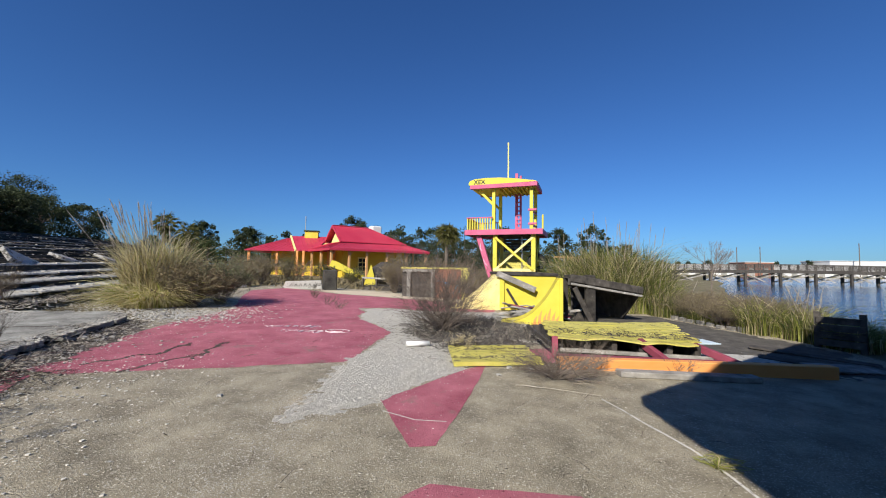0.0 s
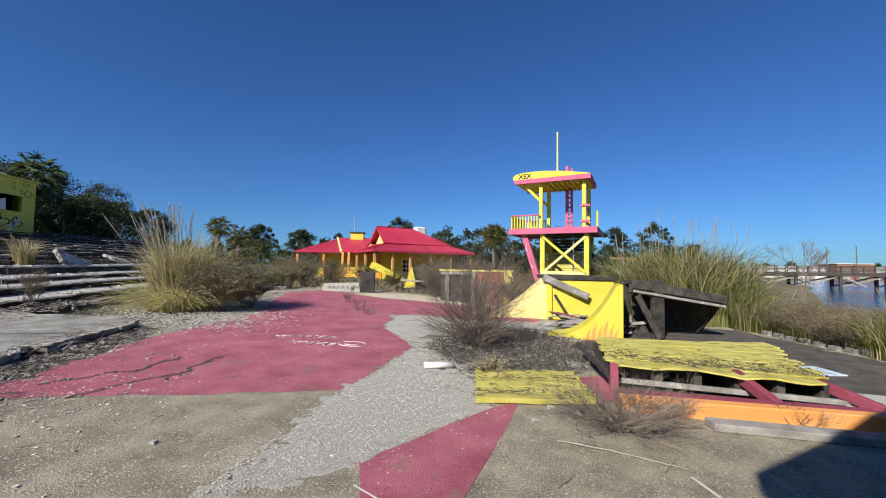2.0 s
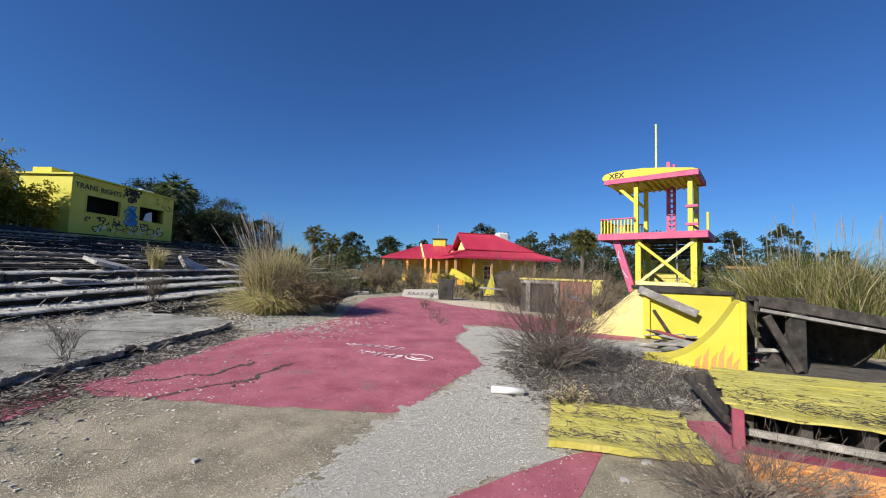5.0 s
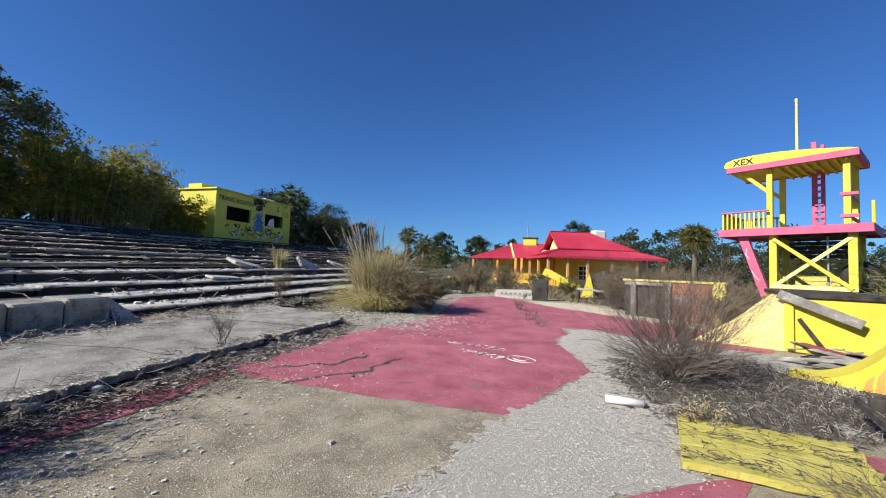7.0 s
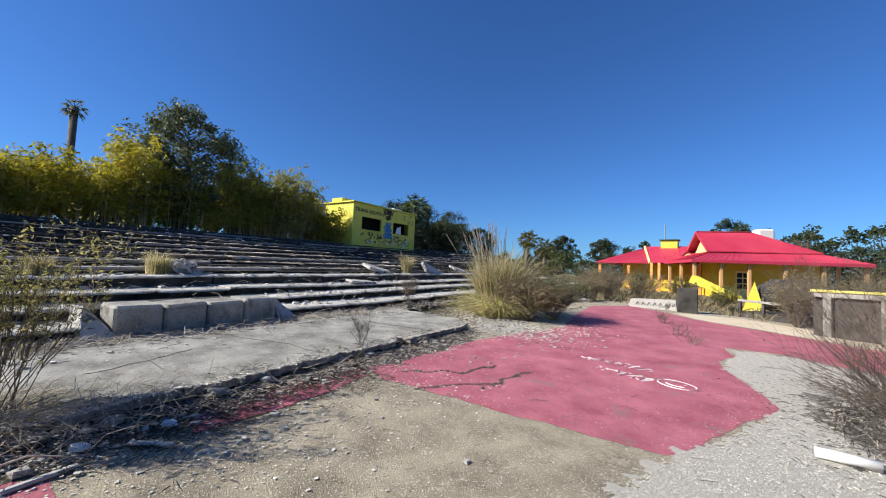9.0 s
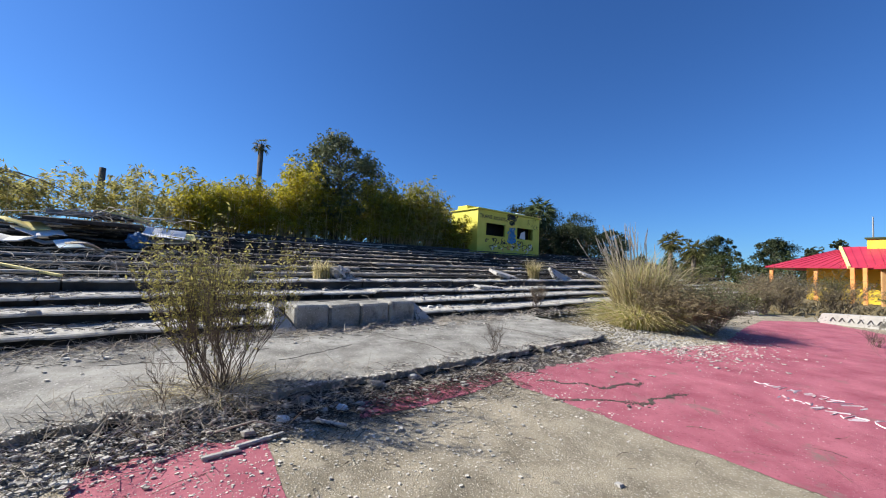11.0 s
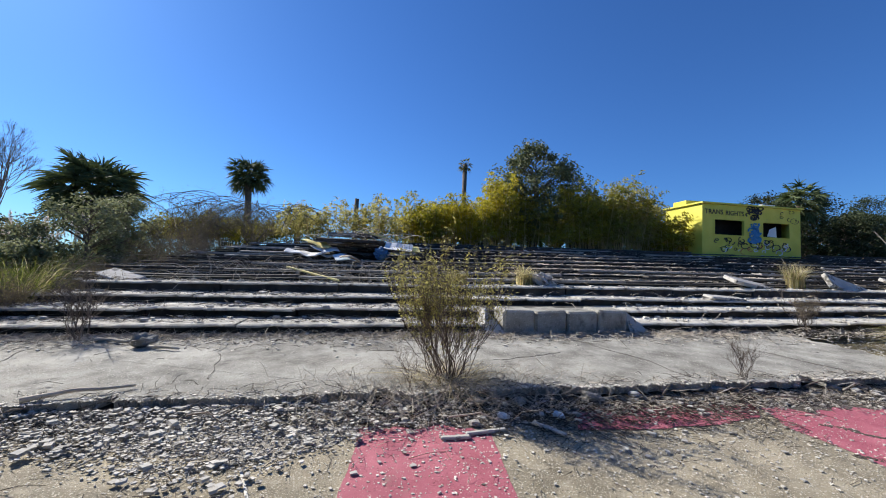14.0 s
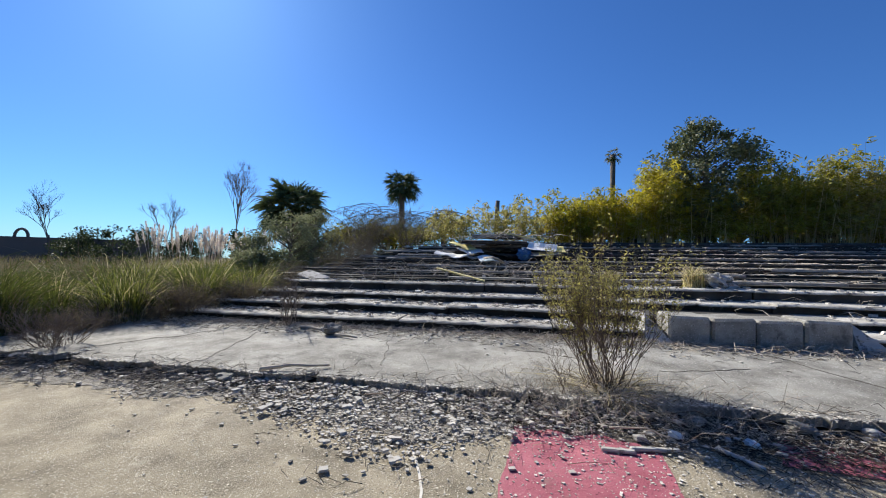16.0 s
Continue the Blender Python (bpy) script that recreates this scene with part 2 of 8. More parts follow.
BRICK_RED = material("brick_red_render", (0.25, 0.11, 0.075), (0.36, 0.18, 0.12), 1.2, 0.9, 0.4, 40, wear=(0.45, 0.34, 0.26), wear_at=0.6)
FAR_WALL = material("far_pale_wall", (0.62, 0.60, 0.56), (0.72, 0.70, 0.66), 0.05, 0.8, 0)
FAR_DARK = material("far_grey_brown_wall", (0.10, 0.085, 0.08), (0.14, 0.12, 0.11), 0.1, 0.9, 0)
STEEL = material("dull_steel", (0.30, 0.30, 0.30), (0.4, 0.4, 0.4), 5, 0.5, 0.1, metal=0.6)
RUBBER = material("black_rubber", (0.02, 0.02, 0.02), (0.045, 0.043, 0.04), 5, 0.8, 0.2)

WATER = bpy.data.materials.new("lake_water")
WATER.use_nodes = True
_p = WATER.node_tree.nodes["Principled BSDF"]
_p.inputs["Base Color"].default_value = (0.012, 0.028, 0.045, 1)
_p.inputs["Roughness"].default_value = 0.12
_t, _b = WATER.node_tree.nodes.new("ShaderNodeTexNoise"), WATER.node_tree.nodes.new("ShaderNodeBump")
_c = WATER.node_tree.nodes.new("ShaderNodeTexCoord")
_t.inputs["Scale"].default_value, _t.inputs["Detail"].default_value = 1.1, 6
_b.inputs["Strength"].default_value, _b.inputs["Distance"].default_value = 0.6, 0.25
WATER.node_tree.links.new(_c.outputs["Object"], _t.inputs["Vector"])
WATER.node_tree.links.new(_t.outputs["Fac"], _b.inputs["Height"])
WATER.node_tree.links.new(_b.outputs[0], _p.inputs["Normal"])


# ---- builders ----
rng = random.Random(7)


def put(name, verts, faces, mat, parent=None, label="", smooth_faces=False):
    me = bpy.data.meshes.new(name)
    me.from_pydata([tuple(v) for v in verts], [], faces)
    me.materials.append(mat)
    if smooth_faces:
        me.polygons.foreach_set("use_smooth", [True] * len(me.polygons))
    me.update()
    ob = new(name, me)
    ob.parent = parent
    if label:
        ob["label"] = label
    return ob


def part(name, bm, mat, parent, label="", smooth_faces=False):
    me = bpy.data.meshes.new(name)
    bm.normal_update()
    bm.to_mesh(me)
    bm.free()
    me.materials.append(mat)
    if smooth_faces:
        me.polygons.foreach_set("use_smooth", [True] * len(me.polygons))
    ob = new(name, me)
    ob.parent = parent
    if label:
        ob["label"] = label
    return ob


def thing(name, m, label, category, group="", kind=""):
    ob = new(name)
    ob.empty_display_size = 0.2
    ob.matrix_basis = m if isinstance(m, Matrix) else Matrix.Translation(m)
    return tagged(ob, label, category, group, kind)


def box(lo, hi, bevel=0.0, m=None, bm=None):
    bm2 = bmesh.new()
    lo, hi = Vector(lo), Vector(hi)
    bmesh.ops.create_cube(bm2, size=1, matrix=Matrix.Translation((lo + hi) / 2) @ Matrix.Diagonal((*(hi - lo), 1)))
    if bevel:
        bmesh.ops.bevel(bm2, geom=bm2.edges[:], offset=bevel, segments=1, affect="EDGES")
    if m is not None:
        bmesh.ops.transform(bm2, matrix=m, verts=bm2.verts[:])
    if bm is None:
        return bm2
    me = bpy.data.meshes.new("tmp")
    bm2.to_mesh(me)
    bm.from_mesh(me)
    bpy.data.meshes.remove(me)
    bm2.free()
    return bm


def beam(a, b, w, h, bevel=0.008, up=(0, 0, 1), bm=None):
    """A squared timber from a to b; w across, h along up."""
    a, b = Vector(a), Vector(b)
    z = (b - a).normalized()
    x = Vector(up).cross(z)
    if x.length < 1e-4:
        x = Vector((1, 0, 0))
    x.normalize()
    y = z.cross(x)
    m = Matrix.Translation((a + b) / 2) @ Matrix((x, y, z)).transposed().to_4x4()
    L = (b - a).length / 2
    return box((-w / 2, -h / 2, -L), (w / 2, h / 2, L), bevel, m, bm)


def prism(poly, lift, bm=None):
    """A solid from a polygon of 3D points, pushed out by the vector lift."""
    bm = bm or bmesh.new()
    lift = Vector(lift)
    a = [bm.verts.new(Vector(p)) for p in poly]
    b = [bm.verts.new(Vector(p) + lift) for p in poly]
    bm.faces.new(a[::-1])
    bm.faces.new(b)
    for i in range(len(a)):
        j = (i + 1) % len(a)
        bm.faces.new((a[i], a[j], b[j], b[i]))
    bmesh.ops.recalc_face_normals(bm, faces=bm.faces[:])
    return bm


def tube(points, radii, sides=8, bm=None, caps=True):
    bm = bm or bmesh.new()
    rings = []
    for i, p in enumerate(points):
        p = Vector(p)
        d = (Vector(points[min(i + 1, len(points) - 1)]) - Vector(points[max(i - 1, 0)])).normalized()
        x = d.cross(Vector((0.3, 0.9, 0.1))).normalized()
        y = d.cross(x)
        rings.append([bm.verts.new(p + radii[i] * (x * math.cos(2 * math.pi * k / sides) + y * math.sin(2 * math.pi * k / sides))) for k in range(sides)])
    for r0, r1 in zip(rings, rings[1:]):
        for k in range(sides):
            bm.faces.new((r0[k], r0[(k + 1) % sides], r1[(k + 1) % sides], r1[k]))
    if caps:
        bm.faces.new(rings[0][::-1])
        bm.faces.new(rings[-1])
    return bm


class Strips:
    """Collects blades, twigs and leaves for one mesh."""

    def __init__(self):
        self.v, self.f = [], []

    def blade(self, base, tip, width, bend, steps=3):
        base, tip, bend = Vector(base), Vector(tip), Vector(bend)
        d = tip - base
        side = d.cross(Vector((rng.uniform(-1, 1), rng.uniform(-1, 1), 0.2)))
        side = side.normalized() * width / 2 if side.length > 1e-6 else Vector((width / 2, 0, 0))
        i0 = len(self.v)
        for k in range(steps):
            t = k / steps
            c = base + d * t + bend * (4 * t * (1 - t))
            w = side * (1 - 0.75 * t)
            self.v += [c - w, c + w]
        self.v.append(tip)
        for k in range(steps - 1):
            a = i0 + 2 * k
            self.f.append((a, a + 1, a + 3, a + 2))
        a = i0 + 2 * (steps - 1)
        self.f.append((a, a + 1, a + 2))

    def twig(self, a, b, r0, r1):
        a, b = Vector(a), Vector(b)
        d = (b - a).normalized()
        x = d.cross(Vector((0.31, 0.9, 0.2))).normalized()
        y = d.cross(x)
        i0 = len(self.v)
        for c, r in ((a, r0), (b, r1)):
            for k in range(3):
                an = 2.094 * k
                self.v.append(c + r * (x * math.cos(an) + y * math.sin(an)))
        for k in range(3):
            j = (k + 1) % 3
            self.f.append((i0 + k, i0 + j, i0 + 3 + j, i0 + 3 + k))

    def leaf(self, c, size, aspect=0.5, d=None):
        c = Vector(c)
        d = d or Vector((rng.gauss(0, 1), rng.gauss(0, 1), rng.gauss(0, 0.7)))
        d = d.normalized() * size
        s = d.cross(Vector((rng.gauss(0, 1), rng.gauss(0, 1), rng.gauss(0, 1))))
        s = s.normalized() * size * aspect if s.length > 1e-6 else Vector((size * aspect, 0, 0))
        i0 = len(self.v)
        self.v += [c - d / 2, c + s / 2, c + d / 2, c - s / 2]
        self.f.append((i0, i0 + 1, i0 + 2, i0 + 3))

    def stone(self, c, r, squash=0.6):
        """An uneven eight-cornered stone."""
        c = Vector(c)
        i0 = len(self.v)
        an = rng.uniform(0, 3.14)
        ca, sa = math.cos(an), math.sin(an)
        asp = rng.uniform(0.5, 1.0)
        for k in range(8):
            x = (1 if k & 1 else -1) * r * rng.uniform(0.55, 1.0)
            y = (1 if k & 2 else -1) * r * asp * rng.uniform(0.55, 1.0)
            z = (1 if k & 4 else -1) * r * squash * rng.uniform(0.5, 1.0)
            self.v.append(c + Vector((x * ca - y * sa, x * sa + y * ca, z)))
        for q in ((0, 2, 3, 1), (4, 5, 7, 6), (0, 1, 5, 4), (2, 6, 7, 3), (0, 4, 6, 2), (1, 3, 7, 5)):
            self.f.append(tuple(i0 + k for k in q))

    def make(self, name, mat, parent=None, label=""):
        return put(name, self.v, self.f, mat, parent, label)


def wobble(poly, step=0.18, amp=0.05, seed=0.0):
    """A plan outline with its edges broken up unevenly."""
    out = []
    for i, (x0, y0) in enumerate(poly):
        x1, y1 = poly[(i + 1) % len(poly)]
        L = math.hypot(x1 - x0, y1 - y0)
        k = max(1, int(L / step))
        nx, ny = -(y1 - y0) / L, (x1 - x0) / L
        for j in range(k):
            t = j / k
            x, y = x0 + (x1 - x0) * t, y0 + (y1 - y0) * t
            a = amp * (noise.noise((x * 1.7, y * 1.7, seed)) + 0.6 * noise.noise((x * 6, y * 6, seed + 5)))
            out.append((x + nx * a, y + ny * a))
    return out


def sheet(name, poly, lift, mat, label, category, kind="structure"):
    """A thin coat on the paved plane."""
    bm = bmesh.new()
    vs = [bm.verts.new((x, y, gz(x, y) + lift)) for x, y in poly]
    f = bm.faces.new(vs)
    bm.normal_update()
    if f.normal.z < 0:
        f.normal_flip()
    bmesh.ops.triangulate(bm, faces=bm.faces[:])
    ob = part(name, bm, mat, None)
    return tagged(ob, label, category, "", kind)


def relief(name, poly, top, mat, ragged_by, cell, seed, label, category):
    """A thin bed of loose stuff that runs out raggedly over the paved plane."""
    P = np.array(poly)
    Q = np.roll(P, -1, axis=0)
    xs, ys = np.arange(P[:, 0].min() - 0.5, P[:, 0].max() + 0.5, cell), np.arange(P[:, 1].min() - 0.5, P[:, 1].max() + 0.5, cell)
    X, Y = np.meshgrid(xs, ys)
    best, odd = np.full(X.shape, 9.0), np.zeros(X.shape, bool)
    for (ax, ay), (bx, by) in zip(P, Q):
        ex, ey = bx - ax, by - ay
        t = np.clip(((X - ax) * ex + (Y - ay) * ey) / (ex * ex + ey * ey), 0, 1)
        best = np.minimum(best, np.hypot(X - ax - t * ex, Y - ay - t * ey))
        if ay != by:
            odd ^= ((ay > Y) != (by > Y)) & (X < ex * (Y - ay) / ey + ax)
    best = np.where(odd, best, -best)
    verts, high = [], []
    for j in range(len(ys)):
        for i in range(len(xs)):
            x, y = xs[i], ys[j]
            e = best[j, i]
            if abs(e) < 1.2 * ragged_by + 0.1:
                e += ragged_by * (0.5 * noise.noise((x * 1.3, y * 1.3, seed)) + 0.4 * noise.noise((x * 4, y * 4, seed)) + 0.45 * noise.noise((x * 13, y * 13, seed)))
            h = max(-0.02, min(top, e * 0.07)) + 0.004 * noise.noise((x * 31, y * 31, seed))
            high.append(h > -0.006)
            verts.append((x, y, gz(x, y) + h))
    w = len(xs)
    faces = []
    for j in range(len(ys) - 1):
        for i in range(w - 1):
            q = (j * w + i, j * w + i + 1, (j + 1) * w + i + 1, (j + 1) * w + i)
            if any(high[k] for k in q):
                faces.append(q)
    used = sorted({k for q in faces for k in q})
    at = {k: i for i, k in enumerate(used)}
    ob = put(name, [verts[k] for k in used], [tuple(at[k] for k in q) for q in faces], mat, None, "", True)
    return tagged(ob, label, category, "", "stuff")


def inside(x, y, poly):
    c = False
    for i in range(len(poly)):
        (x0, y0), (x1, y1) = poly[i - 1], poly[i]
        if (y0 > y) != (y1 > y) and x < (x1 - x0) * (y - y0) / (y1 - y0) + x0:
            c = not c
    return c

# ---- ground, lake, paving ----
def steps_out(lo, hi, fine_lo, fine_hi, fine):
    vals = list(np.arange(fine_lo, fine_hi + 1e-6, fine))
    g, v = fine, fine_hi
    while v < hi:
        g *= 1.16
        v += g
        vals.append(v)
    g, v = fine, fine_lo
    while v > lo:
        g *= 1.16
        v -= g
        vals.insert(0, v)
    return vals


gx, gy = steps_out(-1800, 1800, -32, 18, 0.8), steps_out(-1800, 1800, -16, 34, 0.8)
gv = [(x, y, zg(x, y) + (0.06 * noise.noise((x * 0.4, y * 0.4, 3)) - 0.02 if math.hypot(x, y) > 20 else 0)) for y in gy for x in gx]
w = len(gx)
gf = [(j * w + i, j * w + i + 1, (j + 1) * w + i + 1, (j + 1) * w + i) for j in range(len(gy) - 1) for i in range(w - 1)]
tagged(put("ground", gv, gf, SOIL, smooth_faces=True), "brown soil with dry grass reaching the horizon", "ground", "", "structure")
tagged(put("water", [(9, -95, -0.8), (420, -95, -0.8), (420, 228, -0.8), (9, 228, -0.8)], [(0, 1, 2, 3)], WATER), "rippled dark blue lake water", "water", "", "structure")

k0, k1 = bl(-9, KERB), bl(9.2, KERB)
pave = [(k0.x, k0.y), (7.8, -9.5), (7.6, 8), (7.0, 15), (4.5, 17.5), (-4, 19.5), (-11.5, 20.5), (-11.8, 17.0), (-9.6, 11.5), (k1.x, k1.y)]
sheet("pavement", wobble(pave, 0.5, 0.06, 1), 0.0, PAVING, "worn grey-brown asphalt plaza with specks of stone", "pavement")

pink_main = [(-5.5, 4.05), (-4.9, 4.07), (-3.36, 4.76), (-1.98, 5.42), (-1.93, 5.95), (-1.95, 7.0), (-1.9, 7.6), (-1.92, 7.98), (-2.38, 8.65), (-3.05, 9.5), (-3.37, 10.1), (-3.44, 10.9),
             (-3.9, 11.75), (-3.1, 12.25), (-1.62, 12.0), (0.3, 12.1), (0.6, 14.6), (-2.05, 15.4), (-4.3, 16.0), (-6.6, 16.5), (-8.3, 17.6), (-10.0, 18.3), (-10.3, 16.0), (-9.2, 13.8), (-8.4, 12.4),
             (-7.4, 10.75), (-7.0, 10.2), (-6.85, 8.8), (-6.6, 7.4), (-6.3, 6.4), (-5.95, 5.2)]
sheet("painted_paving", wobble(pink_main, 0.15, 0.05, 2), 0.004, PINK, "faded pink painted area on the paving with ragged edges", "paving paint")
pink_tri = [(-1.05, 4.05), (-0.2, 5.5), (0.1, 5.9), (-0.02, 5.0), (-0.22, 3.7), (-0.34, 3.13), (-0.54, 3.07)]
sheet("painted_paving", wobble(pink_tri, 0.12, 0.02, 3), 0.004, PINK, "pink painted triangle on the asphalt", "paving paint")
pink_low = [(-1.0, 1.0), (-0.75, 2.1), (-0.31, 2.6), (0.03, 2.59), (0.69, 2.63), (1.0, 2.2), (0.6, 1.0)]
sheet("painted_paving", wobble(pink_low, 0.12, 0.03, 4), 0.004, PINK, "pink painted star arm on the asphalt", "paving paint")
pink_b = [(-3.85, -0.2), (-4.1, 0.5), (-3.85, 1.12), (-2.92, 1.44), (-2.3, 1.6), (-2.0, 0.5), (-2.65, 0.22), (-3.3, 0.02)]
sheet("painted_paving", wobble(pink_b, 0.12, 0.03, 5), 0.004, PINK, "pink painted arm strewn with grit", "paving paint")
pink_c = [(-4.2, 1.95), (-4.75, 1.9), (-5.1, 2.8), (-5.75, 4.0), (-5.1, 3.9), (-4.5, 2.8)]
sheet("painted_paving", wobble(pink_c, 0.12, 0.06, 6), 0.009, PINK, "pink painted strip half buried under litter", "paving paint")
pink_d = [(0.75, 7.05), (0.95, 6.55), (1.02, 6.15), (1.3, 6.1), (1.36, 7.3)]
sheet("painted_paving", wobble(pink_d, 0.12, 0.03, 6), 0.016, PINK, "pink painted patch beside the broken deck", "paving paint")

gravel = [(-1.98, 5.42), (-1.9, 4.75), (-1.88, 4.0), (-1.85, 3.3), (-1.6, 3.4), (-1.23, 3.95), (-1.02, 4.08), (-0.6, 4.9), (-0.15, 5.5), (-0.4, 6.1), (-0.6, 6.6), (-0.4, 7.4), (0.9, 7.6), (1.3, 8.2), (1.5, 10.0),
          (0.4, 12.6), (-1.0, 12.2), (-1.62, 11.9), (-3.0, 12.1), (-3.75, 11.7), (-3.4, 10.9), (-3.3, 10.1), (-3.0, 9.5), (-2.3, 8.6), (-1.86, 7.98), (-1.86, 7.0), (-1.88, 5.97)]
relief("gravel", gravel, 0.012, GRAVEL, 0.38, 0.035, 7, "pale loose gravel washed over the paving in a ragged bed", "gravel")
mulch = [(-1.0, 6.9), (-0.3, 6.6), (0.9, 7.3), (1.35, 8.0), (1.5, 9.6), (0.6, 10.8), (-0.6, 10.9), (-1.7, 9.6), (-1.6, 8.0)]
relief("leaf_litter", mulch, 0.022, LITTER, 1.1, 0.045, 8, "dry grey-brown twig litter round a dead bush", "litter")
sand = [(-8.0, 17.7), (-6.6, 16.6), (-4.3, 16.1), (-2.05, 15.5), (0.6, 14.7), (1.0, 16.2), (-2.5, 17.6), (-6.0, 19.0)]
dirt = [(1.45, 6.6), (3.0, 6.55), (6.6, 6.6), (7.3, 8.6), (6.7, 11.0), (5.9, 13.6), (4.2, 14.4), (2.6, 13.4), (1.6, 12.2), (1.3, 10.2), (0.95, 8.6)]
relief("dirt", dirt, 0.014, DIRT, 0.6, 0.07, 12, "dark damp dirt and splinters round the broken deck", "dirt")
sheet("sand", wobble(sand, 0.2, 0.06, 9), 0.008, SAND, "strip of pale sand beside the painted paving", "sand", "stuff")
lv, lf2 = [], []
LS, LD = 260, 9
for i in range(LS):
    s = -8.6 + 17.6 * i / (LS - 1)
    reach = 0.55 + 0.35 * noise.noise((s * 0.9, 1, 0)) + 0.25 * noise.noise((s * 4, 2, 0)) + 0.28 * math.exp(-((s - 0.2) / 1.2) ** 2) - 0.42 * math.exp(-((s - 4.5) / 1.3) ** 2)
    for k in range(LD):
        v = k / (LD - 1)
        p = bl(s, KERB + 0.12 - (reach + 0.12) * v)
        lv.append((p.x, p.y, p.z + 0.005 + (0.045 + 0.035 * noise.noise((s * 2.5, 8, 0))) * (1 - v) ** 1.6 + 0.012 * (1 - v) * noise.noise((s * 12, v * 6, 0))))
for i in range(LS - 1):
    for k in range(LD - 1):
        a0 = i * LD + k
        lf2.append((a0, a0 + 1, a0 + LD + 1, a0 + LD))
half = int(LS * 10.0 / 17.6) * LD
tagged(put("leaf_litter", lv, [q for q in lf2 if q[0] >= half], MULCH, None, "", True), "bank of twigs, grit and dead leaves against the kerb", "litter", "", "stuff")
tagged(put("rubble_bed", lv, [q for q in lf2 if q[0] < half], RUBBLE_BED, None, "", True), "dusty bank of broken stone against the kerb", "rubble", "", "stuff")



def line_on_paving(pts, width, lift=0.006):
    L = [Vector((x, y)) for x, y in pts]
    left, right = [], []
    for i, p in enumerate(L):
        d = (L[min(i + 1, len(L) - 1)] - L[max(i - 1, 0)]).normalized()
        q = Vector((-d.y, d.x)) * width / 2
        left.append(tuple(p + q))
        right.append(tuple(p - q))
    return left + right[::-1]


arc = [(1.40, 4.61), (1.52, 4.3), (1.61, 3.99), (1.72, 3.7), (1.80, 3.45), (1.85, 3.1), (1.87, 2.83), (1.86, 2.4), (1.8, 1.9)]
sheet("painted_line", line_on_paving(arc, 0.027), 0.006, LINE_PAINT, "thin worn white line curving over the asphalt", "line")
sheet("painted_line", line_on_paving([(-2.71, -0.65), (-2.57, -0.49), (-2.43, -0.34), (-2.27, -0.19), (-2.0, 0.0)], 0.02), 0.006, LINE_PAINT, "thin worn white line on the asphalt", "line")
sheet("painted_line", line_on_paving([(-0.95, 3.75), (-0.6, 3.6), (-0.3, 3.62)], 0.015), 0.007, LINE_PAINT, "thin white curve across the pink triangle", "line")

# ---- the raised walk and the stand ----
walk_poly = [bl(s, d, 0.18) for s, d in ((-7.6, KERB), (9.6, KERB), (10.4, STAND + 0.3), (-6.9, STAND + 0.3))]
def kerb_edge(s):
    return KERB + 0.12 * noise.noise((s * 1.3, 2, 0)) + 0.08 * noise.noise((s * 5, 4, 0)) + 0.05 * noise.noise((s * 15, 4, 3)) + 0.025 * noise.noise((s * 33, 4, 3)) + (0.16 if noise.noise((s * 2.3, 11, 0)) > 0.32 else 0.0)


edge = []
for i in range(420):
    s = -7.6 + 17.2 * i / 419
    edge.append(bl(s, kerb_edge(s), 0.168 + 0.014 * noise.noise((s * 3, 1, 8)) + 0.012 * noise.noise((s * 23, 1, 8))))
ragged = [bl(9.75 + 0.22 * (v - KERB) + 0.3 * noise.noise((v * 2.1, 5, 0)) + 0.12 * noise.noise((v * 9, 5, 0)), v, 0.18) for v in np.linspace(KERB + 0.15, STAND + 0.3, 24)]
bm = prism(edge + ragged + walk_poly[3:], (0, 0, -0.085))
bmesh.ops.triangulate(bm, faces=bm.faces[:])
tagged(part("raised_walkway", bm, CONCRETE, None), "cracked grey concrete walkway slab with a broken kerb edge", "walkway", "", "structure")
# recessed kerb face, coloured dark as the shadow band under the slab
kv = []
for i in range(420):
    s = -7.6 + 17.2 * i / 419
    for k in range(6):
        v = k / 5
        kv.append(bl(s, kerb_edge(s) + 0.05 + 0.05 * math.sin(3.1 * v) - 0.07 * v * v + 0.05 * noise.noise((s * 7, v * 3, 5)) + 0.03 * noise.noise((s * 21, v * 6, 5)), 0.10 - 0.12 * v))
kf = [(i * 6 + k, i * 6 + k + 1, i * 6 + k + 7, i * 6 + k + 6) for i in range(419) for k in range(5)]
tagged(put("kerb", kv, kf, CONCRETE_DARK), "crumbling underside of the walkway's broken kerb, coloured dark for its shade", "kerb", "", "structure")
edge2 = [bl(s, KERB + 0.35 + 0.1 * noise.noise((s, 7, 0)), 0.15) for s in np.linspace(14.4, 24, 40)]
bm = prism(edge2 + [bl(24, STAND + 0.3, 0.15), bl(14.9, STAND + 0.3, 0.15), bl(14.1, 6.4, 0.15), bl(14.7, 5.7, 0.15), bl(14.0, 5.0, 0.15)], (0, 0, -0.25))
bmesh.ops.triangulate(bm, faces=bm.faces[:])
tagged(part("raised_walkway", bm, CONCRETE, None), "farther cracked slab of the concrete walkway", "walkway", "", "structure")

stand = thing("grandstand", bl(0, STAND), "long stepped grandstand of stained concrete treads and dark rotting benches", "grandstand", "", "structure")
SB = bl(0, STAND)


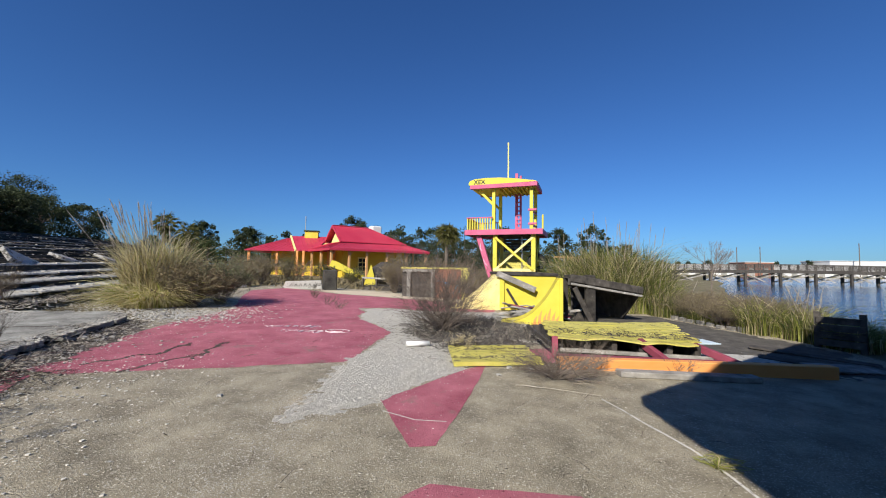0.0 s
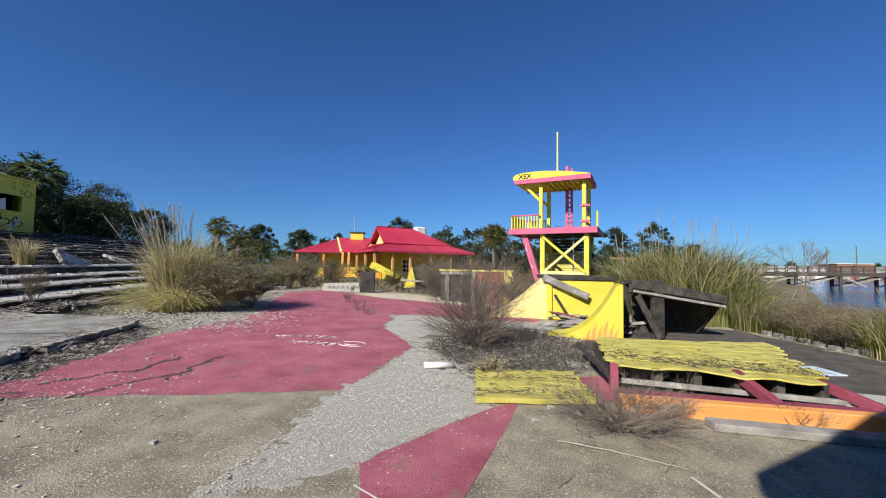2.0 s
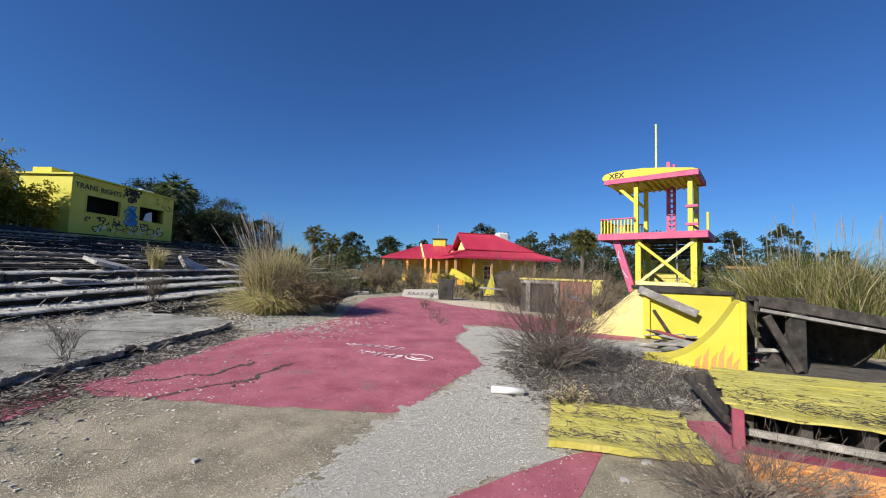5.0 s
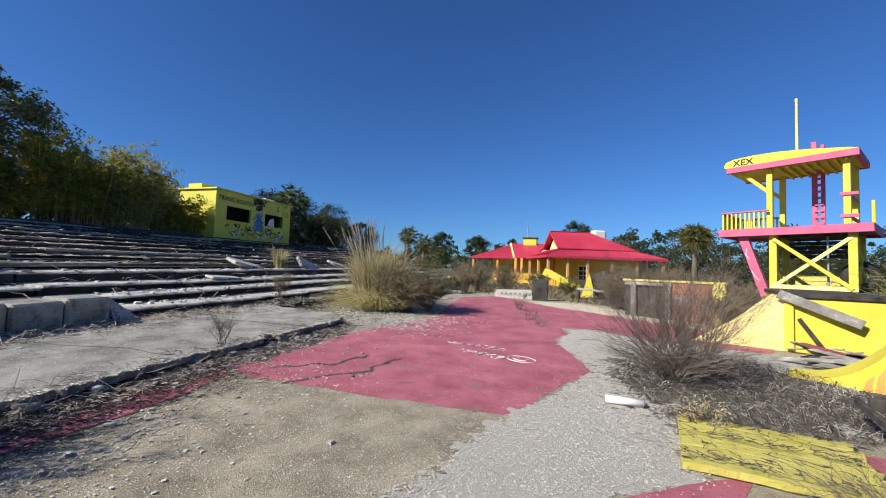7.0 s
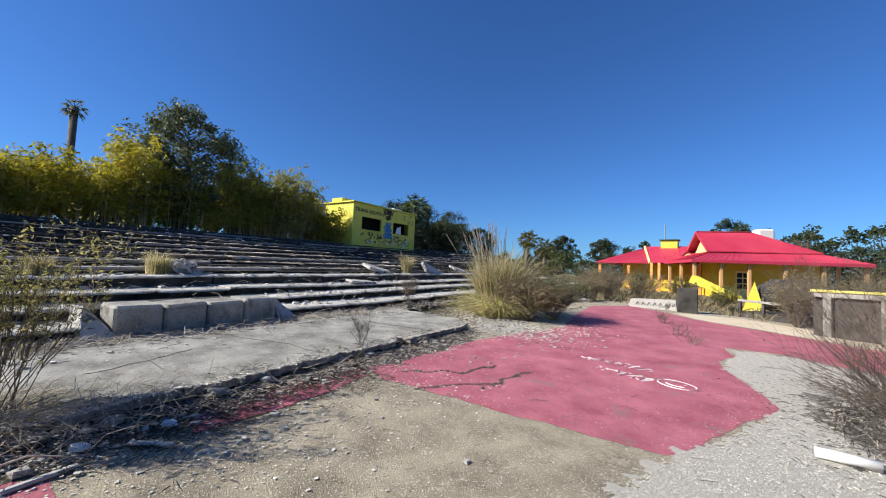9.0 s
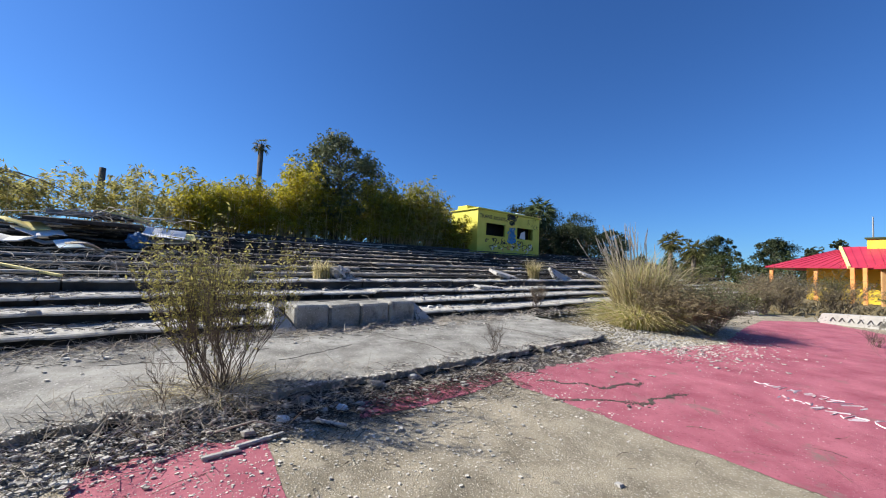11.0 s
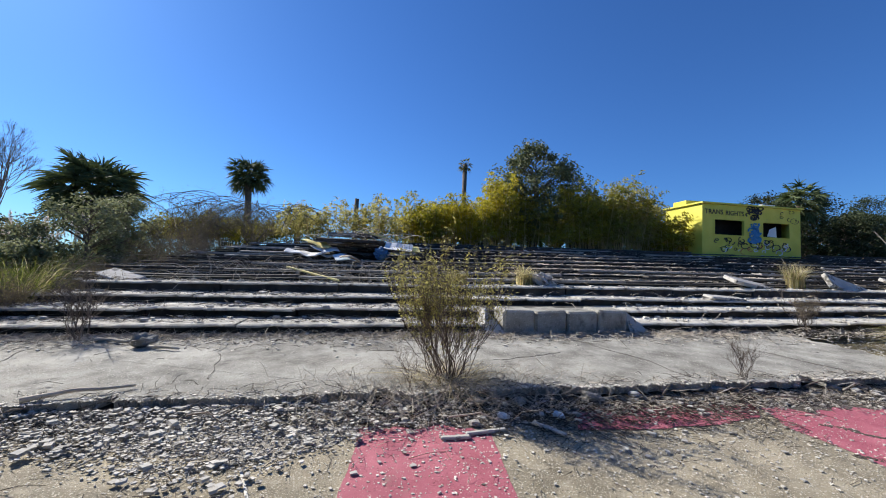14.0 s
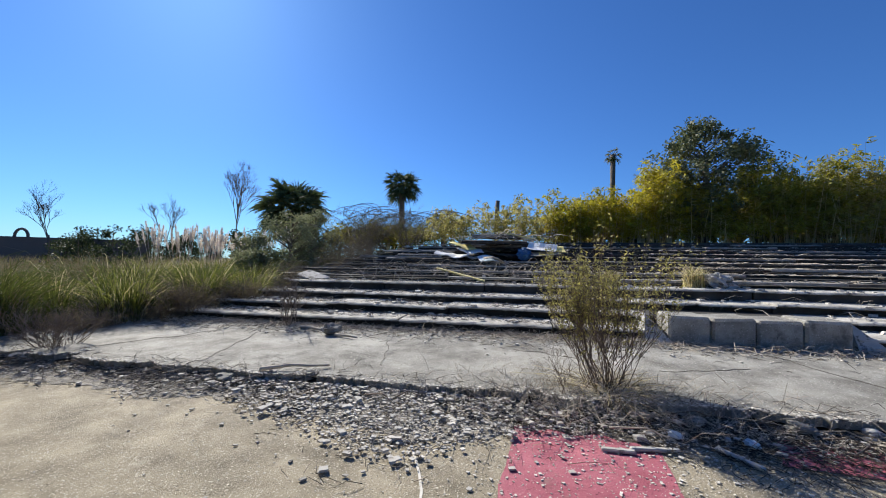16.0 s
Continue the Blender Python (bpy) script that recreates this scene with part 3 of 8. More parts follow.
def slab(name, s0, s1, d0, d1, h0, h1, mat, parent, base, jit=0.0, bevel=0.015, label=""):
    """A straight slab of the stand between the given lengths, depths and heights."""
    a, b = rng.uniform(-jit, jit), rng.uniform(-jit, jit)
    c = [bl(s0, d0) , bl(s1, d0), bl(s1, d1), bl(s0, d1)]
    lows = [Vector((p.x, p.y, p.z + h0)) for p in c]
    highs = [Vector((p.x, p.y, p.z + h1 + (a if i in (0, 3) else b))) for i, p in enumerate(c)]
    bm = bmesh.new()
    lo = [bm.verts.new(p - base) for p in lows]
    hi = [bm.verts.new(p - base) for p in highs]
    bm.faces.new(lo[::-1])
    bm.faces.new(hi)
    for i in range(4):
        j = (i + 1) % 4
        bm.faces.new((lo[i], lo[j], hi[j], hi[i]))
    bmesh.ops.recalc_face_normals(bm, faces=bm.faces[:])
    if bevel:
        bmesh.ops.bevel(bm, geom=bm.edges[:], offset=bevel, segments=1, affect="EDGES")
    return part(name, bm, mat, parent, label)


def chipped_tread(s0, s1, d0, d1, h0, h1):
    """A tread of the stand with a worn, chipped front edge."""
    k = max(4, int((s1 - s0) / 0.14))
    a, b = rng.uniform(-0.02, 0.02), rng.uniform(-0.02, 0.02)
    bm, rows = bmesh.new(), []
    for i in range(k + 1):
        u = i / k
        s = s0 + (s1 - s0) * u
        dz = a + (b - a) * u + 0.012 * noise.noise((s * 1.7, d0, 2))
        bite = max(0.0, noise.noise((s * 3.1, d0 * 5, 6)) - 0.12) * 0.16 + 0.02 * noise.noise((s * 9, d0, 1))
        rows.append([bm.verts.new(bl(s, dd, h + dz) - SB) for dd, h in ((d0 + bite, h0), (d0 + bite * 0.8, h1 - 0.02 - bite * 0.15), (d0 + 0.03 + bite, h1 + 0.004 * noise.noise((s * 7, 3, 3))), (d1, h1), (d1, h0))])
    for r0, r1 in zip(rows, rows[1:]):
        for j in range(5):
            bm.faces.new((r0[j], r0[(j + 1) % 5], r1[(j + 1) % 5], r1[j]))
    bm.faces.new(rows[0][::-1])
    bm.faces.new(rows[-1])
    bmesh.ops.recalc_face_normals(bm, faces=bm.faces[:])
    return part("tread", bm, TREAD, stand)


LOWER = [(6.95, 0.38), (7.75, 0.56), (8.55, 0.72), (9.35, 0.96)]
for i, (d, h) in enumerate(LOWER):
    s = -6.6 + 0.5 * i
    while s < 33:
        L = rng.uniform(2.6, 3.6)
        e = min(s + L, 33)
        if i < 2 and s < 6.75 and e > 3.8:
            if s < 3.8:
                e = min(e, 3.8)
            else:
                s = 6.75
                continue
        chipped_tread(s, e - 0.03, d - 0.05 + rng.uniform(-0.03, 0.03), d + 0.9, h - 0.05, h)
        # riser colour carries the shade under each tread
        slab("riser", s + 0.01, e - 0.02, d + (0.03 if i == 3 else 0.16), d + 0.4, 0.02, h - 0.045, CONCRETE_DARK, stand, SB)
        s = e
UPPER = [(10.15 + 0.74 * i, 1.10 + 0.142 * i) for i in range(9)]
for i, (d, h) in enumerate(UPPER):
    s = -6.0 + 0.35 * i
    while s < 40:
        e = min(s + rng.uniform(2.2, 4.0), 40)
        if rng.random() > 0.06:
            slab("bench_board", s, e - 0.02, d - 0.06 + rng.uniform(-0.04, 0.04), d + 0.26, h - 0.05, h, TIMBER_DARK if rng.random() < 0.55 else TIMBER_GREY, stand, SB, 0.025, 0.006)
        # dark concrete here stands for the shadow between benches
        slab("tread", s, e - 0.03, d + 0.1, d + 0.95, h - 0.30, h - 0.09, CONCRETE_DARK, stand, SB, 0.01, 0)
        s = e
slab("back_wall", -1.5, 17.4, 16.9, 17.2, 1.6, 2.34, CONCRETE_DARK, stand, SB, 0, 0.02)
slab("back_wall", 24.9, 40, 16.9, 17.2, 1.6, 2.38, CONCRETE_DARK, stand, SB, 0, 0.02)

# gap in the lowest rows, closed by four pale kerb blocks
blocks = thing("kerb_blocks", bl(5.2, 6.9, 0.18), "row of four chipped pale concrete blocks set into the lowest rows", "concrete blocks")
BB = bl(5.2, 6.9, 0.18)
for i in range(4):
    s0 = 3.92 + 0.68 * i
    slab("block", s0, s0 + 0.66, 6.82, 7.5, 0.16, 0.64, CONCRETE, blocks, BB, 0.02, 0.04)
for s0 in (3.55, 6.68):
    p = [bl(s0, 6.8, 0.17) - BB, bl(s0 + 0.45, 6.75, 0.17) - BB, bl(s0 + 0.42, 7.6, 0.17) - BB, bl(s0, 7.6, 0.17) - BB, bl(s0 + 0.06, 7.1, 0.62) - BB, bl(s0 + 0.2, 7.1, 0.5) - BB, bl(s0 + 0.2, 7.55, 0.6) - BB, bl(s0 + 0.05, 7.55, 0.64) - BB]
    bm = bmesh.new()
    vs = [bm.verts.new(q) for q in p]
    bmesh.ops.convex_hull(bm, input=vs)
    part("end_block", bm, CONCRETE_PALE, blocks, "sloping broken end block")
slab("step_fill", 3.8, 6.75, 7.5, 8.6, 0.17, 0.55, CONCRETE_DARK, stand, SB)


def broken_slab(s, d, h, L, W, turn, tilt, tip, mat=CONCRETE_PALE, label="tipped pale slab of broken concrete lying on the stand", T=0.12):
    base = bl(s, d, h)
    bm = box((-L / 2, -W / 2, 0), (L / 2, W / 2, T), 0.02)
    for v in bm.verts:
        v.co.x += 0.08 * noise.noise(v.co * 3 + base)
        v.co.y += 0.08 * noise.noise(v.co * 3 + base + Vector((5, 0, 0)))
    ob = part("concrete_slab", bm, mat, None)
    ob.matrix_basis = pose(*base, tip, tilt, turn)
    return tagged(ob, label, "broken slab", "broken slabs on the stand")


broken_slab(16.7, 9.85, 1.0, 2.0, 0.5, 118, 14, 55, T=0.14)
broken_slab(13.0, 9.9, 1.05, 1.5, 0.5, 115, 10, 20)
broken_slab(19.6, 10.1, 1.05, 1.8, 0.5, 116, 8, 25)
broken_slab(22.5, 10.0, 1.05, 1.6, 0.5, 112, 9, 25)
broken_slab(10.9, 8.7, 0.73, 1.1, 0.35, 112, 3, 10, T=0.07)
broken_slab(-4.7, 9.9, 1.0, 0.9, 0.5, 100, 12, 15, T=0.06)

# ---- yellow control booth on the top of the stand ----
bo = bl(18.1, 17.0, 2.05)
ang = math.degrees(math.atan2(U.y, U.x))
booth = thing("control_booth", pose(*bo, 0, 0, ang), "dull yellow graffiti-covered control booth on top of the stand", "booth")
BW, BH, BD = 6.2, 2.9, 2.6     # local x along the stand, local y away from the plaza
T = 0.12
wins = [(0.75, 2.55, 1.3, 2.1), (3.75, 5.45, 1.3, 2.08)]
xs = [0, wins[0][0], wins[0][1], wins[1][0], wins[1][1], BW]
for a, b in ((xs[0], xs[1]), (xs[2], xs[3]), (xs[4], xs[5])):
    part("wall_panel", box((a, 0, 0), (b, T, BH)), YELLOW_BOOTH, booth)
for a, b, lo, hi in wins:
    part("wall_panel", box((a, 0.0, 0), (b, T, lo)), YELLOW_BOOTH, booth)
    part("wall_panel", box((a, 0.0, hi), (b, T, BH)), YELLOW_BOOTH, booth)
part("side_wall", box((0, T, 0), (T, BD, BH)), YELLOW_BOOTH, booth)
part("side_wall", box((BW - T, T, 0), (BW, BD, BH)), YELLOW_BOOTH, booth)
part("back_wall", box((T, BD - T, 0), (BW - T, BD, BH)), YELLOW_BOOTH, booth)
part("roof", prism([(-0.1, -0.12, BH + 0.01), (BW + 0.1, -0.12, BH + 0.01), (BW + 0.1, BD + 0.1, BH + 0.01), (-0.1, BD + 0.1, BH + 0.01)], (0, 0, 0.08)), YELLOW_BOOTH, booth)
part("roof_box", box((0.4, 1.5, BH + 0.1), (2.0, 2.5, BH + 0.45), 0.02), YELLOW, booth, "bright yellow roof housing")
part("roof_vent", box((4.9, 1.0, BH + 0.1), (5.8, 2.0, BH + 0.42), 0.03), WHITE, booth, "white roof vent")
# Black floor and an added black panel stand for the booth's unlit inside.
part("floor", box((T, T, 0.02), (BW - T, BD - T, 0.06)), BLACK, booth)
part("inner_lining", box((T + 0.02, 0.9, 0.06), (BW - T - 0.02, 0.95, BH - 0.02)), BLACK, booth, "added black panel that keeps the booth's inside dark")
for a, b, lo, hi in wins:
    fr = bmesh.new()
    for q in (((a - 0.06, -0.02, lo - 0.06), (b + 0.06, 0.03, lo)), ((a - 0.06, -0.02, hi), (b + 0.06, 0.03, hi + 0.06)), ((a - 0.06, -0.02, lo), (a, 0.03, hi)), ((b, -0.02, lo), (b + 0.06, 0.03, hi))):
        box(*q, 0, None, fr)
    part("window_frame", fr, YELLOW_BOOTH, booth)
part("window_board", prism([(4.15, 0.09, 1.35), (4.75, 0.09, 1.32), (4.7, 0.09, 1.9), (4.3, 0.09, 1.75)], (0, 0.02, 0)), WHITE, booth, "torn pale board behind the window")


def lettering(text, size, m, mat, parent, name="lettering", depth=0.004):
    cu = bpy.data.curves.new("tmp_text", "FONT")
    cu.body, cu.size, cu.extrude, cu.offset = text, size, depth, 0.012 * size
    tmp = bpy.data.objects.new("tmp_text", cu)
    scene.collection.objects.link(tmp)
    bpy.context.view_layer.update()
    me = bpy.data.meshes.new_from_object(tmp.evaluated_get(bpy.context.evaluated_depsgraph_get()))
    bpy.data.objects.remove(tmp)
    me.materials.clear()
    me.materials.append(mat)
    ob = new(name, me)
    ob.parent, ob.matrix_basis = parent, m
    return ob


def scribble(pts_list, r, mat, parent, name="graffiti", label=""):
    for pts in pts_list:
        st = Strips()
        for a, b in zip(pts, pts[1:]):
            st.twig(a, b, r, r)
        st.make(name, mat, parent, label)


lettering("TRANS", 0.36, pose(0.14, -0.012, 2.38, 90, 0, 0), GRAFFITI, booth)
lettering("RIGHTS", 0.34, pose(1.40, -0.012, 2.36, 90, 0, 0), GRAFFITI, booth)


def curls(x0, x1, z0, z1, k, y=-0.01):
    out = []
    for _ in range(k):
        cx, cz, r = rng.uniform(x0, x1), rng.uniform(z0, z1), rng.uniform(0.06, 0.2)
        a0 = rng.uniform(0, 6)
        out.append([(cx + r * math.cos(a0 + t * 0.7) * (1 + 0.06 * t), y, cz + r * 0.8 * math.sin(a0 + t * 0.7)) for t in range(rng.randint(4, 10))])
    return out


scribble(curls(2.75, 3.6, 2.3, 2.85, 22), 0.04, GRAFFITI, booth)
scribble(curls(0.8, 5.6, 0.5, 1.1, 34), 0.026, GRAFFITI, booth)
scribble(curls(2.9, 3.4, 1.0, 2.0, 34), 0.055, GRAFFITI_BLUE, booth, "graffiti", "pale blue sprayed figure")
scribble(curls(1.2, 5.5, 0.45, 1.0, 16), 0.03, WHITE, booth)
scribble(curls(2.5, 5.0, 0.4, 0.9, 5), 0.018, GRAFFITI_RED, booth)
scribble(curls(4.6, 5.9, 2.2, 2.75, 7), 0.014, GRAFFITI, booth)

# ---- lookout tower ----
def lookout_tower():
    T0 = Vector((0.49, 18.74, gz(0.5, 18.7)))
    t = thing("lookout_tower", pose(*T0, 0, 0, -14), "yellow and pink wooden lookout tower with a roof and mast", "lookout tower")
    zb, zd, zr = 1.15, 3.28, 5.32       # top of the base, deck, underside of the roof
    Wt, Dt = 1.82, 1.62
    for x, y in ((0, 0), (Wt, 0), (0, Dt), (Wt, Dt)):
        part("post", box((x - 0.08, y - 0.08, zd), (x + 0.08, y + 0.08, zr + 0.02), 0.01), YELLOW, t)
    for x, y in ((0.08, 0), (Wt + 0.1, 0), (0.08, Dt), (Wt + 0.1, Dt)):
        part("leg", box((x - 0.1, y - 0.1, 0.0), (x + 0.1, y + 0.1, zd - 0.2), 0.01), YELLOW, t)
    part("deck", box((-1.35, -0.25, zd - 0.12), (Wt + 0.5, Dt + 0.5, zd), 0.01), TIMBER_GREY, t)
    for q in (((-1.4, -0.31, zd - 0.24), (Wt + 0.55, -0.25, zd + 0.02)), ((-1.4, Dt + 0.5, zd - 0.24), (Wt + 0.55, Dt + 0.56, zd + 0.02)), ((-1.4, -0.25, zd - 0.24), (-1.34, Dt + 0.5, zd + 0.02)), ((Wt + 0.5, -0.25, zd - 0.24), (Wt + 0.56, Dt + 0.5, zd + 0.02))):
        part("fascia", box(*q, 0.008), TOWER_PINK, t, "pink fascia board")
    part("side_post", box((Wt + 0.45, 0.3, zd), (Wt + 0.53, 0.38, zd + 0.75), 0.01), YELLOW, t)
    # lower cross bracing
    for y in (-0.1, Dt + 0.1):
        part("brace", beam((0.1, y, 1.35), (Wt + 0.1, y, zd - 0.35), 0.05, 0.11), YELLOW_PALE, t)
        part("brace", beam((Wt + 0.1, y - 0.05, 1.35), (0.1, y - 0.05, zd - 0.35), 0.05, 0.11), YELLOW, t)
        part("rail", beam((0.0, y, 1.35), (Wt + 0.2, y, 1.35), 0.06, 0.14), YELLOW_PALE, t)
    for x in (0.0, Wt + 0.18):
        part("brace", beam((x, 0, 1.35), (x, Dt, zd - 0.35), 0.05, 0.13), YELLOW, t)
        part("brace", beam((x, Dt, 1.35), (x, 0, zd - 0.35), 0.05, 0.13), YELLOW, t)
    part("soffit", box((0.2, 0.1, zd - 0.3), (Wt, Dt - 0.1, zd - 0.2)), TIMBER_DARK, t)
    for i in range(6):
        part("lining_board", box((0.2, Dt - 0.14, 1.42 + 0.15 * i), (Wt, Dt - 0.1, 1.555 + 0.15 * i)), YELLOW_OLD, t)
    # upper boards dark, painting in the shadow below the deck
    for i in range(5):
        part("lining_board", box((0.2, Dt - 0.14, 2.35 + 0.15 * i), (Wt, Dt - 0.1, 2.48 + 0.15 * i)), TIMBER_DARK, t)
    part("pole", tube([(1.35, 0.2, 1.2), (1.35, 0.2, zd - 0.2)], [0.03, 0.03], 8), STEEL, t, "grey steel pole")
    # raking pink props under the balcony
    prop = part("prop", beam((-0.75, 0.0, zd - 0.24), (-0.12, 0.0, 1.0), 0.2, 0.26), TOWER_PINK, t, "raking pink prop with scrawled paint")
    scribble([[(-0.72 + 0.055 * i + 0.05 * math.sin(2.1 * i), -0.108, zd - 0.45 - 0.19 * i + 0.05 * math.cos(1.7 * i)) for i in range(a, a + 3)] for a in (1, 5)], 0.012, PALE_BLUE, prop, "scrawl")
    # balcony rail
    zt = zd + 0.62
    for y in (-0.2, Dt + 0.4):
        part("handrail", beam((-1.32, y, zt), (0.0, y, zt), 0.09, 0.05), TOWER_PINK, t)
        for i in range(10):
            x = -1.28 + 0.128 * i
            part("baluster", box((x - 0.025, y - 0.02, zd), (x + 0.025, y + 0.02, zt - 0.02)), YELLOW, t)
    part("handrail", beam((-1.3, -0.2, zt), (-1.3, Dt + 0.4, zt), 0.09, 0.05), TOWER_PINK, t)
    for i in range(13):
        y = -0.1 + 0.15 * i
        part("baluster", box((-1.32, y - 0.025, zd), (-1.28, y + 0.025, zt - 0.02)), YELLOW, t)
    for z in (zd + 0.28, zd + 0.95):
        part("side_rail", beam((Wt, 0, z), (Wt + 0.05, Dt + 0.1, z), 0.04, 0.12), TOWER_PINK, t)
        part("side_rail", beam((Wt - 0.15, -0.1, z), (Wt + 0.25, -0.1, z), 0.04, 0.1), TOWER_PINK, t)
    # roof: pink beam, curved yellow shell above
    part("roof_beam", box((-1.15, -0.32, zr), (Wt + 0.3, -0.2, zr + 0.2), 0.01), TOWER_PINK, t)
    part("roof_beam", box((-1.15, Dt + 0.2, zr), (Wt + 0.3, Dt + 0.32, zr + 0.2), 0.01), TOWER_PINK, t)
    part("roof_beam", box((Wt + 0.18, -0.2, zr + 0.01), (Wt + 0.3, Dt + 0.2, zr + 0.19), 0.01), TOWER_PINK, t)
    part("roof_underside", box((-1.1, -0.2, zr + 0.03), (Wt + 0.18, Dt + 0.2, zr + 0.09)), YELLOW, t)
    prof = [(-1.2, 0.19), (-1.22, 0.30), (-1.14, 0.42), (-0.9, 0.49), (-0.4, 0.52), (0.3, 0.50), (1.0, 0.42), (Wt + 0.1, 0.27), (Wt + 0.3, 0.21)]
    shell = part("roof_shell", prism([(x, -0.31, zr + z) for x, z in prof], (0, Dt + 0.62, 0)), YELLOW, t, "rounded yellow roof shell")
    lettering("XEX", 0.3, pose(-0.95, -0.316, zr + 0.235, 90, 0, 0), GRAFFITI, shell)
    for x in np.arange(0.25, Wt + 0.1, 0.22):
        part("rafter_end", box((x, -0.19, zr - 0.08), (x + 0.06, Dt + 0.19, zr + 0.03)), YELLOW, t)
    for y in (0.0, Dt):
        part("strut", beam((-0.05, y, zr - 0.75), (-0.75, y, zr - 0.02), 0.06, 0.12), YELLOW, t)
    part("ladder_rail", box((0.82, Dt - 0.3, zd), (0.96, Dt - 0.2, zr + 1.05), 0.01), TOWER_PINK, t, "pink ladder post rising through the roof")
    part("ladder_rail", box((1.05, Dt - 0.3, zd), (1.15, Dt - 0.2, zr + 0.92), 0.01), TOWER_PINK, t, "pink ladder post rising through the roof")
    for i in range(9):
        z = zd + 0.2 + 0.22 * i
        part("rung", box((0.9, Dt - 0.36, z), (1.12, Dt - 0.3, z + 0.07)), TOWER_PINK, t)
    part("mast", tube([(0.6, 0.55, zr + 0.2), (0.6, 0.55, zr + 2.3), (0.6, 0.55, zr + 2.45)], [0.038, 0.034, 0.045], 10), YELLOW_PALE, t, "pale yellow mast on the roof")
    return t


lookout_tower()

# ---- yellow base of the tower with its flared sides ----
def tower_base():
    o = Vector((0.72, 13.35, gz(0.7, 13.3)))
    b = thing("tower_base", pose(*o, 0, 0, 4), "bright yellow plywood base with a flared side and black rim", "wooden base")
    part("front_panel", box((0, 0, 0.0), (1.8, 0.06, 1.2), 0.01), YELLOW, b)
    part("side_panel", box((0, 0.06, 0.0), (0.06, 6.6, 1.2)), YELLOW, b)
    part("side_panel", box((1.74, 0.06, 0.0), (1.8, 6.6, 1.2)), YELLOW, b)
    part("top", box((-0.04, -0.05, 1.2), (1.86, 4.8, 1.3), 0.015), TIMBER_DARK, b, "black weathered rim and top")
    part("top", box((-0.04, 4.82, 1.2), (2.6, 7.4, 1.3), 0.015), TIMBER_DARK, b, "black weathered rim and top")
    part("corner_post", box((-0.14, -0.07, 0.0), (0.02, 0.0, 1.2), 0.01), YELLOW, b)
    # flared hillside panel
    bm = bmesh.new()
    k, rings = 14, []
    for j in range(9):
        v = j / 8
        row = []
        for i in range(k + 1):
            u = i / k
            yy = 0.0 + 2.6 * u
            spread = 1.85 * (1 - v) ** 0.95
            x = -0.1 - spread * (1 - 0.35 * u) + 0.03 * noise.noise((u * 4, v * 4, 1))
            row.append(bm.verts.new((x, yy - 0.25 * (1 - v) * (1 - u) + 0.0, 0.0 + 1.2 * v + 0.03 * noise.noise((u * 5, v * 5, 9)))))
        rings.append(row)
    for r0, r1 in zip(rings, rings[1:]):
        for i in range(k):
            bm.faces.new((r0[i], r0[i + 1], r1[i + 1], r1[i]))
    f0 = [r[0] for r in rings]
    foot = bm.verts.new((-0.1, 0, 0))
    bm.faces.new(f0 + [foot])
    bmesh.ops.recalc_face_normals(bm, faces=bm.faces[:])
    part("flared_side", bm, YELLOW_PALE, b, "chalky yellow flared side with rust-brown scrawls")
    part("fallen_board", beam((-0.25, -0.12, 1.28), (1.05, -0.2, 0.72), 0.05, 0.2), TIMBER_GREY, b, "loose grey board leaning across the front")
    part("brace", beam((0.1, -0.06, 0.75), (0.55, -0.1, 0.02), 0.05, 0.08), TIMBER_DARK, b)
    return b


tower_base()


def flared_fin():
    o = Vector((1.98, 10.15, gz(1.98, 10.15)))
    f = thing("flared_panel", pose(*o, 0, 0, -6), "curved yellow plywood wing with painted orange flames", "plywood wing")
    prof = []
    for i in range(13):
        u = i / 12
        prof.append((-1.5 + 1.47 * u, 0, 0.06 + 1.16 * u ** 2.5))
    poly = [(-1.5, 0, 0.0)] + prof + [(0.0, 0, 1.22), (0.0, 0, 0.0)]
    part("panel", prism(poly, (0, 0.9, 0)), YELLOW, f)
    part("end_board", box((0.0, -0.02, 0.0), (0.1, 0.95, 1.25), 0.015), YELLOW, f)
    for i, x in enumerate((-0.62, -0.5, -0.38, -0.27, -0.16, -0.07)):
        h = (0.28, 0.42, 0.36, 0.5, 0.4, 0.3)[i]
        fl = bmesh.new()
        prism([(x - 0.05, -0.006, 0.03), (x + 0.05, -0.006, 0.03), (x + 0.045, -0.006, h * 0.5), (x + 0.07, -0.006, h), (x - 0.02, -0.006, h * 0.6)], (0, 0.004, 0), fl)
        part("painted_flame", fl, ORANGE, f, "orange flame painted on the wing")
    return f


flared_fin()


